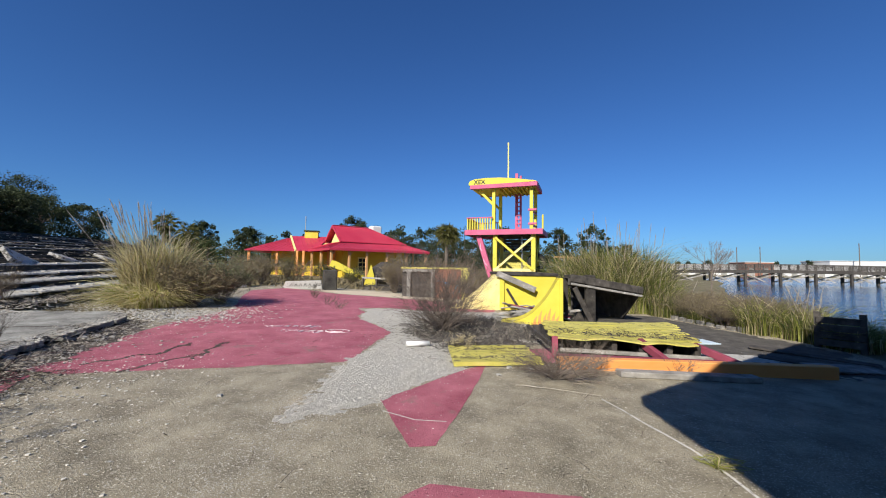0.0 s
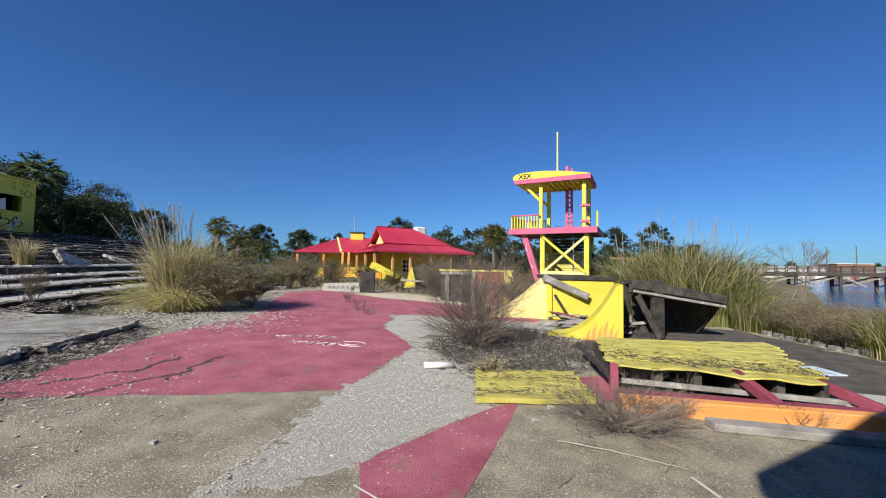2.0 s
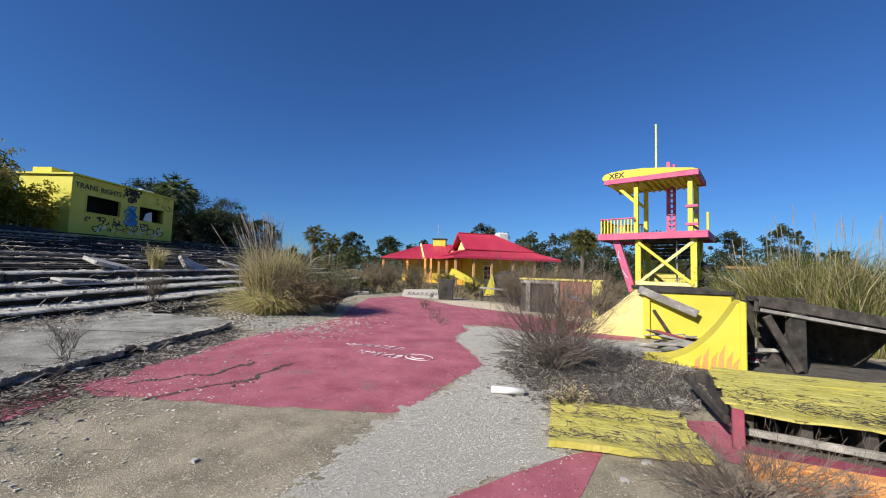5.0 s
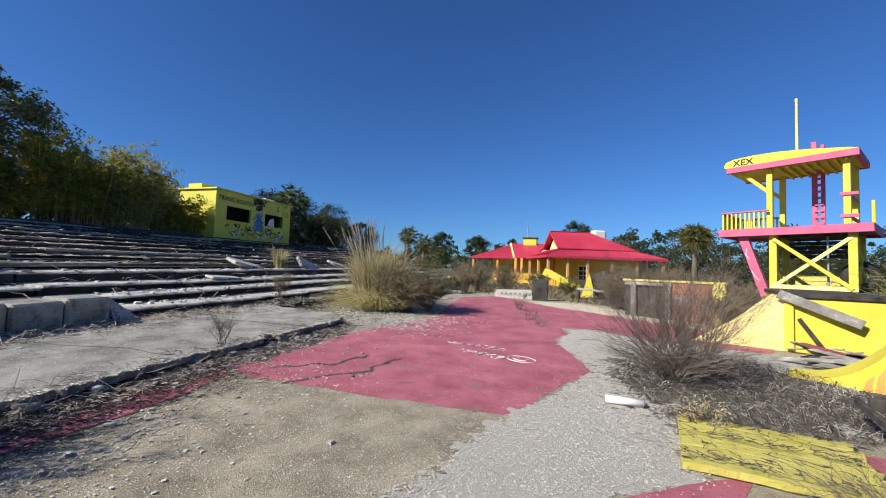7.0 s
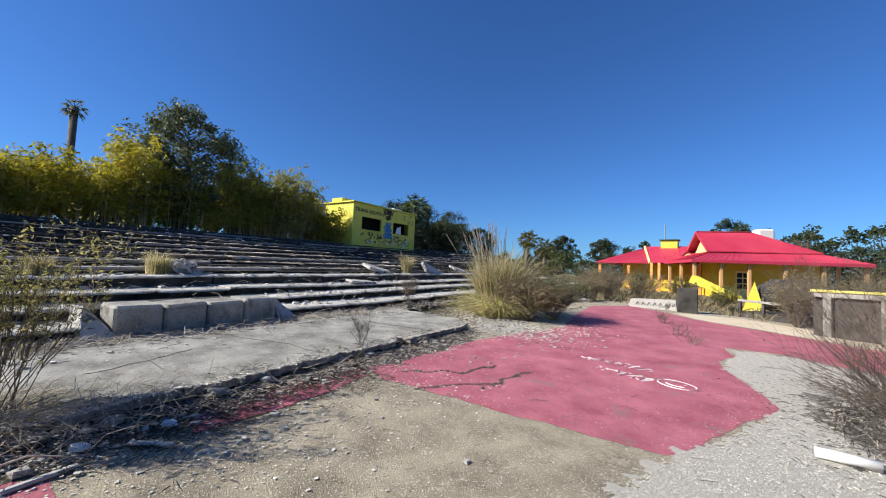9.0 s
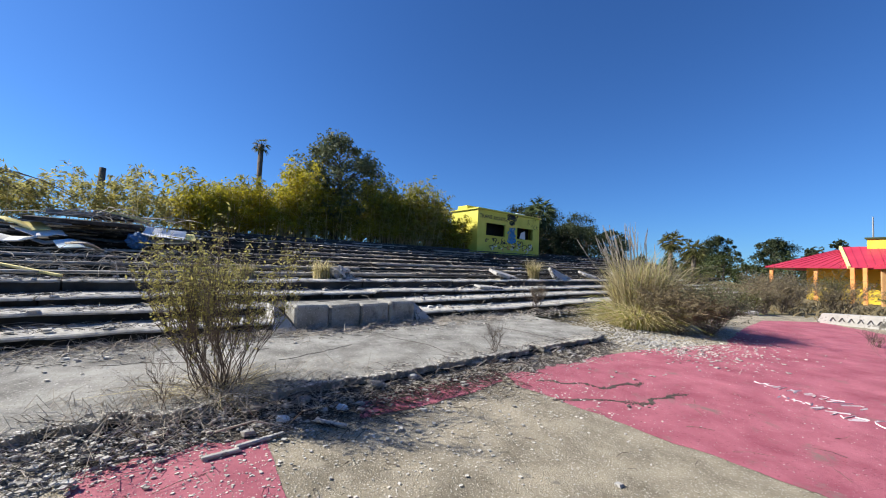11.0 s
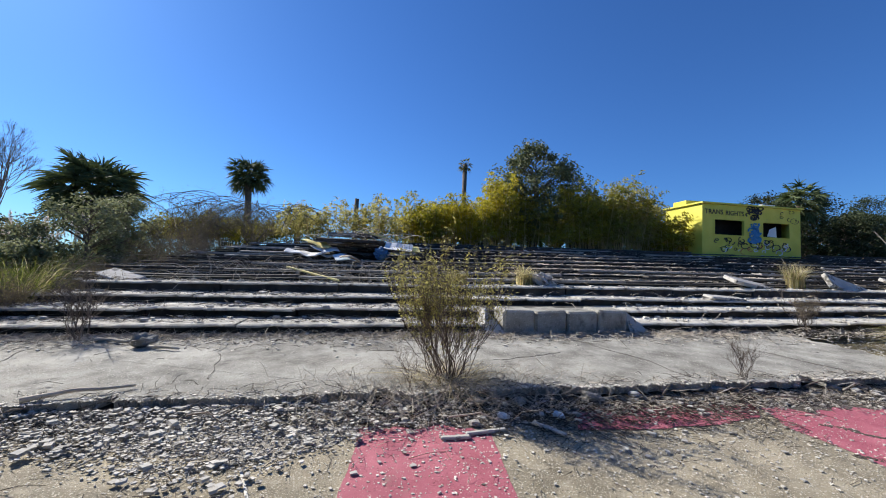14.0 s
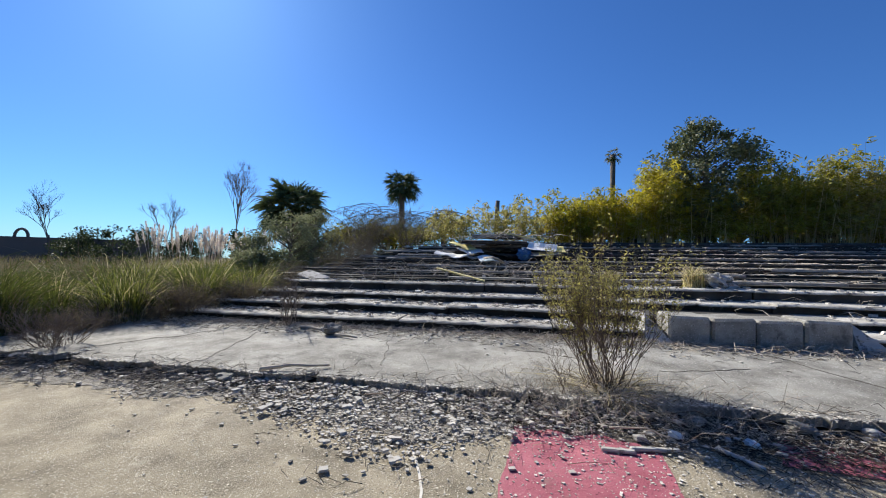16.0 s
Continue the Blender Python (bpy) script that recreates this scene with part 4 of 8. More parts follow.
def black_shelter():
    """The open-fronted dark timber ramp beside the tower base."""
    o = Vector((2.35, 10.95, gz(2.5, 11)))
    r = thing("timber_ramp", pose(*o, 0, 0, 20), "collapsed dark timber ramp with an open shadowed underside", "ramp")
    L, W = 2.35, 2.3
    z0, z1 = 1.35, 1.0
    for i in range(10):
        x = 0.0 + i * 0.235
        z = z0 + (z1 - z0) * i / 9
        part("deck_board", box((x, -0.15, z - 0.06), (x + 0.225, min(W, 0.2 + 1.45 * x), z + 0.02 * (i % 2)), 0.006), TIMBER_DARK, r)
    for y in (-0.05, W * 0.35, W * 0.7, W - 0.1):
        part("joist", beam((max(0.0, 0.68 * y), y, z0 - 0.18 + (z1 - z0) * max(0.0, 0.68 * y) / L), (L, y, z1 - 0.18), 0.06, 0.2), TIMBER_DARK, r)
    part("edge_board", beam((0, -0.17, z0 - 0.08), (L, -0.17, z1 - 0.08), 0.04, 0.2), TIMBER_DARK, r)
    part("edge_board", beam((0, -0.2, z0 - 0.24), (L * 0.98, -0.2, z1 - 0.24), 0.03, 0.06), TIMBER_GREY, r, "paler grey edge batten")
    part("post", box((0.5, -0.18, 0), (0.78, -0.06, z0), 0.01), TIMBER_DARK, r)
    part("post", box((0.02, 0.2, 0), (0.16, 0.34, z0 - 0.1), 0.01), TIMBER_DARK, r)
    part("brace", beam((0.1, -0.2, 1.0), (0.6, -0.25, 0.04), 0.05, 0.14), TIMBER_DARK, r)
    part("back_board", box((0.68 * W, W - 0.06, 0), (L, W, z1 - 0.05)), TIMBER_DARK, r)
    part("side_board", prism([(L, -0.1, z1 - 0.1), (L, W, z1 - 0.1), (L, W, 0.0), (L, 0.7, 0.0)], (0.05, 0, 0)), TIMBER_DARK, r)
    part("cheek", prism([(0.25, 0.1, 0.0), (0.85, 0.1, 0.0), (0.85, 0.1, 1.0)], (0, 0.05, 0)), TIMBER_DARK, r)
    return r


black_shelter()


# ---- broken yellow deck, orange beam, yellow panel ----
def broken_deck():
    o = Vector((1.2, 6.85, gz(2, 7)))
    d = thing("broken_deck", pose(*o, 0, 1.5, 2), "low rotting deck with curling yellow boards on dark joists", "deck")
    n = 11
    for i in range(n):
        y0 = -0.1 + 0.185 * i
        xa, xb = 0.0 + 0.02 * i + rng.uniform(-0.04, 0.04), 2.45 + 0.09 * i + rng.uniform(-0.1, 0.1)
        cut = [xa, xb] if rng.random() < 0.3 else [xa, xa + (xb - xa) * rng.uniform(0.3, 0.7), xb]
        for c0, c1 in zip(cut, cut[1:]):
            bm = bmesh.new()
            rows, seg = [], 14
            for j in range(seg + 1):
                x = c0 + (c1 - c0 - 0.012) * j / seg
                zz = 0.34 + 0.03 * noise.noise((x * 1.6, y0 * 2, 4)) + 0.012 * noise.noise((x * 7, i * 3.1, 4))
                rag0 = (0.07 * noise.noise((x * 5, i, 11)) - 0.05 * abs(noise.noise((x * 13, i, 2)))) if i == 0 else 0.012 * noise.noise((x * 8, i, 3))
                rag1 = 0.012 * noise.noise((x * 8, i + 20, 3))
                sag = -0.05 * max(0.0, noise.noise((x * 3, 5, 1))) if i == 0 else 0.0
                sh = 0.085 * i * x / 3.4
                ya, yb = y0 + rag0 + sh, y0 + 0.178 + rag1 + sh + 0.083 * x / 3.4
                rows.append([bm.verts.new(v) for v in ((x, ya, zz + sag), (x, yb, zz), (x, yb, zz - 0.022), (x, ya, zz + sag - 0.022))])
            for r0, r1 in zip(rows, rows[1:]):
                for k in range(4):
                    bm.faces.new((r0[k], r0[(k + 1) % 4], r1[(k + 1) % 4], r1[k]))
            bm.faces.new(rows[0][::-1])
            bm.faces.new(rows[-1])
            bmesh.ops.recalc_face_normals(bm, faces=bm.faces[:])
            part("deck_board", bm, YELLOW_OLD, d)
    for i in range(6):
        x = 0.12 + 0.46 * i
        part("joist", box((x, 0.02, 0.02), (x + 0.09, 1.8, 0.3)), TIMBER_DARK, d)
    part("sill_beam", beam((0, -0.04, 0.12), (2.7, -0.02, 0.1), 0.08, 0.06), TIMBER_GREY, d, "grey sill board")
    part("back_beam", beam((0, 1.85, 0.14), (3.3, 2.6, 0.12), 0.08, 0.24), TIMBER_DARK, d)
    part("side_beam", beam((-0.06, -0.2, 0.24), (-0.2, 1.3, 0.3), 0.05, 0.08), TIMBER_DARK, d)
    part("maroon_rail", beam((1.55, 0.15, 0.3), (1.75, -0.55, 0.06), 0.1, 0.12), MAROON, d, "maroon painted rail tipped forward")
    part("maroon_rail", beam((2.5, 0.2, 0.26), (2.95, -0.4, 0.06), 0.1, 0.12), MAROON, d, "maroon painted rail tipped forward")
    part("maroon_post", beam((0.0, -0.35, 0.02), (0.02, -0.2, 0.36), 0.1, 0.1), MAROON, d, "short maroon post stub")
    return d


broken_deck()
ob = part("orange_beam", beam((1.15, 5.95, 0), (5.3, 6.4, 0), 0.16, 0.22, 0.012), ORANGE, None)
ob.matrix_basis = Matrix.Translation((0, 0, 0.075)) @ pose(0, 0, 0, 0, 1.1, 0)
tagged(ob, "long orange painted beam lying along the broken deck", "beam")
ob = part("maroon_plank", beam((1.2, 6.15, 0.13), (3.9, 6.55, 0.03), 0.2, 0.05, 0.01), MAROON, None)
tagged(ob, "faded maroon plank lying behind the orange beam", "plank")
ob = part("grey_plank", beam((1.95, 5.72, 0.02), (3.9, 5.9, -0.03), 0.2, 0.08, 0.01), TIMBER_GREY, None)
tagged(ob, "split grey plank on the asphalt", "plank")


def yellow_panel():
    o = Vector((-0.5, 5.55, gz(0, 6)))
    p = thing("boardwalk_section", pose(*o, 0, 1.5, 0), "fallen yellow boardwalk section with rotten flaking planks", "boardwalk")
    lo, hi = [(0.12, 0.0), (1.42, 0.42)], [(-0.08, 1.2), (1.3, 1.62)]
    n = 6
    for i in range(n):
        a, b = i / n, (i + 0.94) / n
        q = [(lo[0][0] + (hi[0][0] - lo[0][0]) * v, lo[0][1] + (hi[0][1] - lo[0][1]) * v) for v in (a, b)]
        r = [(lo[1][0] + (hi[1][0] - lo[1][0]) * v + rng.uniform(-0.05, 0.05), lo[1][1] + (hi[1][1] - lo[1][1]) * v) for v in (a, b)]
        bm = bmesh.new()
        rows = []
        for j in range(9):
            u = j / 8
            row = []
            for k2 in range(2):
                x = q[k2][0] + (r[k2][0] - q[k2][0]) * u
                y = q[k2][1] + (r[k2][1] - q[k2][1]) * u + 0.02 * noise.noise((u * 5, i, 2))
                z = 0.09 + 0.02 * noise.noise((x * 4, y * 4, 7))
                row += [bm.verts.new((x, y, z)), bm.verts.new((x, y, z - 0.06))]
            rows.append(row)
        for r0, r1 in zip(rows, rows[1:]):
            bm.faces.new((r0[0], r0[2], r1[2], r1[0]))
            bm.faces.new((r0[1], r1[1], r1[3], r0[3]))
            bm.faces.new((r0[0], r1[0], r1[1], r0[1]))
            bm.faces.new((r0[2], r0[3], r1[3], r1[2]))
        for row in (rows[0], rows[-1]):
            bm.faces.new((row[0], row[1], row[3], row[2]))
        bmesh.ops.recalc_face_normals(bm, faces=bm.faces[:])
        part("plank", bm, YELLOW_OLD, p)
    part("batten", beam((0.2, 0.15, 0.02), (0.1, 1.2, 0.02), 0.1, 0.04), TIMBER_DARK, p)
    part("batten", beam((1.25, 0.5, 0.02), (1.15, 1.5, 0.02), 0.1, 0.04), TIMBER_DARK, p)
    return p


yellow_panel()
ob = part("white_pipe", tube([(-1.31, 6.66, gz(-1.3, 6.7) + 0.06), (-0.93, 6.82, gz(-0.9, 6.8) + 0.06)], [0.045, 0.045], 14), WHITE, None, "", True)
tagged(ob, "short white plastic pipe lying on the gravel", "pipe")

# ---- houses with red roofs ----
def roof_slab(name, poly, parent, t=0.06):
    return part(name, prism(poly, (0, 0, t)), ROOF_RED, parent)


def seams_on(a0, a1, b0, b1, k, parent, t=0.07):
    """Standing seams between the eave a0-a1 and the upper edge b0-b1."""
    a0, a1, b0, b1 = map(Vector, (a0, a1, b0, b1))
    for i in range(k + 1):
        u = i / k
        part("seam", beam(a0.lerp(a1, u) + Vector((0, 0, t)), b0.lerp(b1, u) + Vector((0, 0, t)), 0.035, 0.035, 0), ROOF_RED, parent)


def main_house():
    o = Vector((-11.9, 31.45, 0.38))
    h = thing("pavilion", pose(*o, 0, 0, 44), "yellow pavilion with a red metal hipped roof and a deep porch", "pavilion")
    W, D, ze = 8.3, 6.6, 2.6
    e0, e1, e2, e3 = (-1.45, -0.4, ze), (W + 0.4, -0.4, ze), (W + 0.4, D + 0.4, ze), (-1.45, D + 0.4, ze)
    zi = 3.3
    i0, i1, i2, i3 = (0.6, 1.7, zi), (W - 1.2, 1.7, zi), (W - 1.2, D - 1.7, zi), (0.6, D - 1.7, zi)
    for a, b, c, d, k in ((e0, e1, i1, i0, 26), (e1, e2, i2, i1, 16), (e2, e3, i3, i2, 0), (e3, e0, i0, i3, 16)):
        sk = roof_slab("porch_roof", [a, b, c, d], h)
        if k:
            seams_on(a, b, d, c, k, sk)
    zr = 4.9
    r0, r1 = (0.2, D / 2, zr), (3.8, D / 2, zr)
    g0, g1 = (0.2, 1.3, zi + 0.02), (0.2, D - 1.3, zi + 0.02)
    u1, u2 = (W - 1.1, 1.5, zi + 0.02), (W - 1.1, D - 1.5, zi + 0.02)
    f = roof_slab("upper_roof", [g0, u1, r1, r0], h)
    seams_on(g0, u1, r0, r1, 22, f)
    roof_slab("upper_roof", [u2, g1, r0, r1], h)
    roof_slab("upper_roof", [u1, u2, r1], h)
    part("gable", prism([(0.65, 1.9, zi + 0.05), (0.65, D - 1.9, zi + 0.05), (0.65, D / 2, zr - 0.25)], (0.1, 0, 0)), YELLOW_PALE, h, "pale yellow gable panel")
    for a in (g0, g1):
        part("rake_board", beam(Vector(a) + Vector((-0.03, 0, 0)), Vector(r0) + Vector((-0.03, 0, 0)), 0.06, 0.2, 0.01), ROOF_RED, h)
    part("ridge_cap", beam(Vector(r0) + Vector((0, 0, 0.08)), Vector(r1) + Vector((0, 0, 0.08)), 0.2, 0.05), ROOF_RED, h)
    part("fascia", beam((-1.45, -0.42, ze - 0.06), (W + 0.4, -0.42, ze - 0.06), 0.04, 0.16), ROOF_RED, h)
    part("fascia", beam((-1.47, -0.4, ze - 0.06), (-1.47, D + 0.4, ze - 0.06), 0.04, 0.16), ROOF_RED, h)
    # walls round the inner room, with an opening for the door
    wy = 2.0
    wall = bmesh.new()
    box((0.7, wy, 0), (2.2, wy + 0.15, 3.2), 0, None, wall)
    box((3.2, wy, 0), (W - 1.0, wy + 0.15, 3.2), 0, None, wall)
    box((2.2, wy, 2.05), (3.2, wy + 0.15, 3.2), 0, None, wall)
    part("wall", wall, WALL_YELLOW, h)
    part("wall", box((0.7, wy + 0.15, 0), (0.85, D - 1.9, 3.2)), WALL_YELLOW, h)
    part("wall", box((W - 1.15, wy + 0.15, 0), (W - 1.0, D - 1.9, 3.2)), WALL_YELLOW, h)
    part("wall", box((0.85, D - 2.05, 0), (W - 1.15, D - 1.9, 3.2)), WALL_YELLOW, h)
    dr = part("door", box((2.25, wy + 0.05, 0.02), (3.15, wy + 0.1, 2.02)), YELLOW_PALE, h, "glazed door with white bars")
    for i in range(2):
        for j in range(3):
            part("pane", box((2.33 + 0.4 * i, wy + 0.03, 0.75 + 0.4 * j), (2.66 + 0.4 * i, wy + 0.049, 1.08 + 0.4 * j)), BLACK, dr)
    for x in (-1.2, 0.4, 2.05, 4.1, 6.2, W + 0.15):
        part("porch_post", box((x - 0.09, -0.2, -0.2), (x + 0.09, -0.02, ze), 0.01), POST_ORANGE, h)
        part("bracket", beam((x, -0.1, ze - 0.6), (x + 0.45, -0.1, ze - 0.06), 0.06, 0.08), POST_ORANGE, h)
    for y in (2.2, 4.6, D):
        part("porch_post", box((-1.3, y - 0.09, -0.2), (-1.12, y + 0.09, ze), 0.01), POST_ORANGE, h)
        part("porch_post", box((W + 0.1, y - 0.09, -0.2), (W + 0.28, y + 0.09, ze), 0.01), POST_ORANGE, h)
    part("roof_vent", box((4.5, D / 2 + 0.4, 3.9), (5.6, D / 2 + 1.4, 5.3), 0.12), FAR_WALL, h, "pale pinkish roof vent")
    part("floor", box((-1.8, -0.3, -0.2), (W + 0.3, D + 0.3, 0.02)), CONCRETE, h)
    return h


main_house()


def second_house():
    o = Vector((-20.0, 33.2, 0.5))
    h = thing("pavilion", pose(*o, 0, 0, 20), "smaller yellow pavilion with red metal roofs and orange posts", "pavilion")
    ze, W, D = 2.35, 6.0, 6.0
    e = [(-1.8, -0.4, ze), (W, -0.4, ze), (W, D, ze), (-1.8, D, ze)]
    r0, r1 = (1.4, D / 2, 3.75), (W - 1.5, D / 2, 3.75)
    f = roof_slab("roof", [e[0], e[1], r1, r0], h)
    seams_on(e[0], e[1], r0, r1, 16, f)
    roof_slab("roof", [e[2], e[3], r0, r1], h)
    roof_slab("roof", [e[3], e[0], r0], h)
    roof_slab("roof", [e[1], e[2], r1], h)
    # link roof whose slanted end shows a cream rake, with a small gablet and a cupola
    lf = roof_slab("link_roof", [(2.6, -0.5, ze + 0.06), (8.6, -0.5, ze + 0.06), (8.6, 2.7, 3.95), (1.7, 2.7, 3.95)], h)
    seams_on((2.6, -0.5, ze + 0.06), (8.6, -0.5, ze + 0.06), (1.7, 2.7, 3.95), (8.6, 2.7, 3.95), 16, lf)
    roof_slab("link_roof", [(8.6, 5.8, ze + 0.06), (2.6, 5.8, ze + 0.06), (1.7, 2.7, 3.95), (8.6, 2.7, 3.95)], h)
    part("rake_board", beam((2.56, -0.53, ze + 0.08), (1.66, 2.7, 3.99), 0.14, 0.2), YELLOW_PALE, h, "cream rake board")
    part("gablet", prism([(4.7, 0.3, 2.85), (5.7, 0.3, 2.85), (5.2, 0.3, 3.45)], (0, 1.6, 0)), YELLOW_PALE, h)
    roof_slab("gablet_roof", [(4.55, 0.2, 2.78), (5.2, 0.2, 3.52), (5.2, 2.3, 3.52), (4.55, 2.3, 2.78)], h)
    roof_slab("gablet_roof", [(5.2, 0.2, 3.52), (5.85, 0.2, 2.78), (5.85, 2.3, 2.78), (5.2, 2.3, 3.52)], h)
    part("cupola", box((3.0, 2.3, 3.7), (4.3, 3.2, 4.5), 0.03), YELLOW, h, "yellow roof cupola")
    part("cupola_roof", prism([(2.9, 2.2, 4.5), (4.4, 2.2, 4.5), (4.4, 3.3, 4.5), (2.9, 3.3, 4.5)], (0, 0, 0.1)), LEAF_DARK, h, "dark green cupola lid")
    wall = bmesh.new()
    box((0.2, 1.0, 0), (5.4, 1.15, 2.9), 0, None, wall)
    part("wall", wall, WALL_YELLOW, h)
    part("wall", box((0.2, 1.15, 0), (0.35, 5.4, 2.9)), WALL_YELLOW, h)
    part("wall", box((5.25, 1.15, 0), (5.4, 5.4, 2.9)), WALL_YELLOW, h)
    part("wall", box((0.35, 5.25, 0), (5.25, 5.4, 2.9)), WALL_YELLOW, h)
    for x in (-1.5, 0.9, 2.75, 3.3, 5.5, 6.05):
        part("porch_post", box((x - 0.1, -0.9 if x > 2.6 else -0.2, -0.25), (x + 0.1, -0.7 if x > 2.6 else 0.0, ze + 0.05), 0.01), ORANGE, h)
    part("floor", box((-1.7, -1.0, -0.25), (6.2, 5.6, 0.0)), CONCRETE, h)
    return h


second_house()
# ---- unseen canopy behind the viewpoint that throws the hard shadow; walls added ----
def canopy():
    hgt = 4.0
    k = hgt / (SUN_FROM.z / math.hypot(SUN_FROM.x, SUN_FROM.y))
    away = Vector((SUN_FROM.x, SUN_FROM.y, 0)).normalized() * k
    c = Vector((1.79, 4.5, 0)) + away
    c.z = 0
    a, b = Vector((0.75, 0.66, 0)).normalized(), Vector((0.096, -0.995, 0)).normalized()
    t = thing("unseen_canopy", (c.x + 3, c.y - 2, gz(c.x + 3, c.y - 2)), "unseen dark flat canopy on posts beside the plaza, with walls added against sky light", "canopy", "", "")
    o = t.matrix_basis.translation
    poly = [c, c + a * 13, c + a * 13 + b * 9, c + b * 9]
    # unseen back wall, added to keep sky light out of the shadow
    wl0, wl1 = c + a * 0.5 + b * 8.6, c + a * 12.6 + b * 8.6
    part("back_wall", prism([wl0 - o + Vector((0, 0, -0.5)), wl1 - o + Vector((0, 0, -0.5)), wl1 - o + Vector((0, 0, hgt)), wl0 - o + Vector((0, 0, hgt))], b * 0.2), TIMBER_DARK, t)
    part("roof", prism([p - o + Vector((0, 0, hgt)) for p in poly], (0, 0, 0.25)), TIMBER_DARK, t)
    # second unseen wall, closing the far end against the sky
    e0, e1 = c + a * 12.8 + b * 0.3, c + a * 12.8 + b * 8.5
    part("end_wall", prism([e0 - o + Vector((0, 0, -0.7)), e1 - o + Vector((0, 0, -0.7)), e1 - o + Vector((0, 0, hgt)), e0 - o + Vector((0, 0, hgt))], a * 0.2), TIMBER_DARK, t)
    for u, v in ((1.5, 6.6), (8.6, 6.6), (8.6, 1.5), (4.5, 6.6)):
        p = c + a * u + b * v
        part("post", box(tuple(p - o + Vector((-0.12, -0.12, gz(p.x, p.y) - o.z))), tuple(p - o + Vector((0.12, 0.12, hgt)))), TIMBER_DARK, t)
    return t


canopy()

# ---- vegetation ----
def on_ground(x, y):
    return Vector((x, y, zg(x, y)))


def paved(x, y):
    return Vector((x, y, gz(x, y)))


def at_level(s, d):
    """The surface of the stand at s, d."""
    h = 0.18
    for dd, hh in LOWER + UPPER:
        if d >= dd:
            h = hh
    return bl(s, d, h)


def grass_clump(name, base, n, height, radius, lean, mats, label, plumes=0, plume_h=0.0, width=0.014, category="grass clump", plume_lean=0.25, mess=0.2, wind=-0.22, plume_mat=None, fluff=0.03, droop=(0.55, 1.0)):
    t = thing(name, base, label, category)
    for mat, share in mats:
        st = Strips()
        for _ in range(int(n * share)):
            a, r = rng.uniform(0, 6.283), radius * math.sqrt(rng.random())
            b = Vector((r * math.cos(a), r * math.sin(a), 0))
            h = height * rng.uniform(0.3, 1.12)
            o = Vector((math.cos(a), math.sin(a), 0)) * lean * rng.uniform(0.2, 1.3) * (0.4 + r / radius) + Vector((rng.gauss(0, mess), rng.gauss(0, mess), 0))
            tip = b + o * h + Vector((0, 0, h * rng.uniform(*droop)))
            st.blade(b, tip, width * rng.uniform(0.6, 1.4), Vector((-o.x * 0.25, -o.y * 0.25, 0.22 * h)), 4)
        tagged(st.make("blade_tuft", mat, t), kind="stuff")
    for _ in range(plumes):
        st = Strips()
        a, r = rng.uniform(0, 6.283), radius * 0.7 * math.sqrt(rng.random())
        b = Vector((r * math.cos(a), r * math.sin(a), 0))
        h = plume_h * rng.uniform(0.72, 1.0)
        tip = b + Vector((rng.gauss(wind, plume_lean), rng.gauss(-0.1, plume_lean), h))
        st.twig(b, tip, 0.008, 0.005)
        ax = (tip - b).normalized()
        for k in range(90):
            u = rng.random()
            c = tip - ax * 0.75 * u
            rad = fluff * math.sin(math.pi * min(1, u * 0.9 + 0.08))
            o = Vector((rng.gauss(0, 1), rng.gauss(0, 1), 0)).normalized() * rad
            st.blade(c, c + o + ax * 0.12, 0.25 * fluff, (0, 0, 0), 2)
        st.make("plume", plume_mat or PLUME, t)
    return t


def twig_bush(name, base, stems, height, spread, label, mat=None, depth=3, leaves=None, leaf_mat=None, r0=0.012, up=0.35, leaf_size=0.045, category="bush", leaf_from=0.5, fork=0.45, wild=0.5):
    t = thing(name, base, label, category)
    st, lf = Strips(), Strips()

    def grow(p, d, L, r, k):
        q = p + d * L
        mid = p.lerp(q, 0.5) + Vector((rng.gauss(0, 0.04), rng.gauss(0, 0.04), rng.gauss(0, 0.02))) * L * 2
        st.twig(p, mid, r, r * 0.8)
        st.twig(mid, q, r * 0.8, r * 0.6)
        if leaves and q.z > height * leaf_from:
            for _ in range(leaves):
                lf.leaf(p.lerp(q, rng.random()) + Vector((rng.gauss(0, 0.02), rng.gauss(0, 0.02), rng.gauss(0, 0.02))), leaf_size * rng.uniform(0.6, 1.3), 0.35)
        if k:
            for _ in range(rng.randint(2, 4)):
                nd = (d + Vector((rng.gauss(0, wild), rng.gauss(0, wild), rng.gauss(up * 0.4, 0.3)))).normalized()
                grow(p.lerp(q, rng.uniform(fork, 1.0)), nd, L * rng.uniform(0.5, 0.8), r * 0.58, k - 1)
    for _ in range(stems):
        a = rng.uniform(0, 6.283)
        rr = spread * math.sqrt(rng.random())
        d = Vector((math.cos(a) * rr, math.sin(a) * rr, height)).normalized()
        L = height * rng.uniform(0.38, 0.6) / max(d.z, 0.4)
        grow(Vector((rng.gauss(0, 0.06), rng.gauss(0, 0.06), -0.02)), d, L, r0 * rng.uniform(0.6, 1.2), depth)
    tagged(st.make("branch_tangle", mat or TWIG, t), kind="stuff")
    if leaves:
        tagged(lf.make("foliage", leaf_mat or LEAF_SHRUB, t), kind="stuff")
    return t


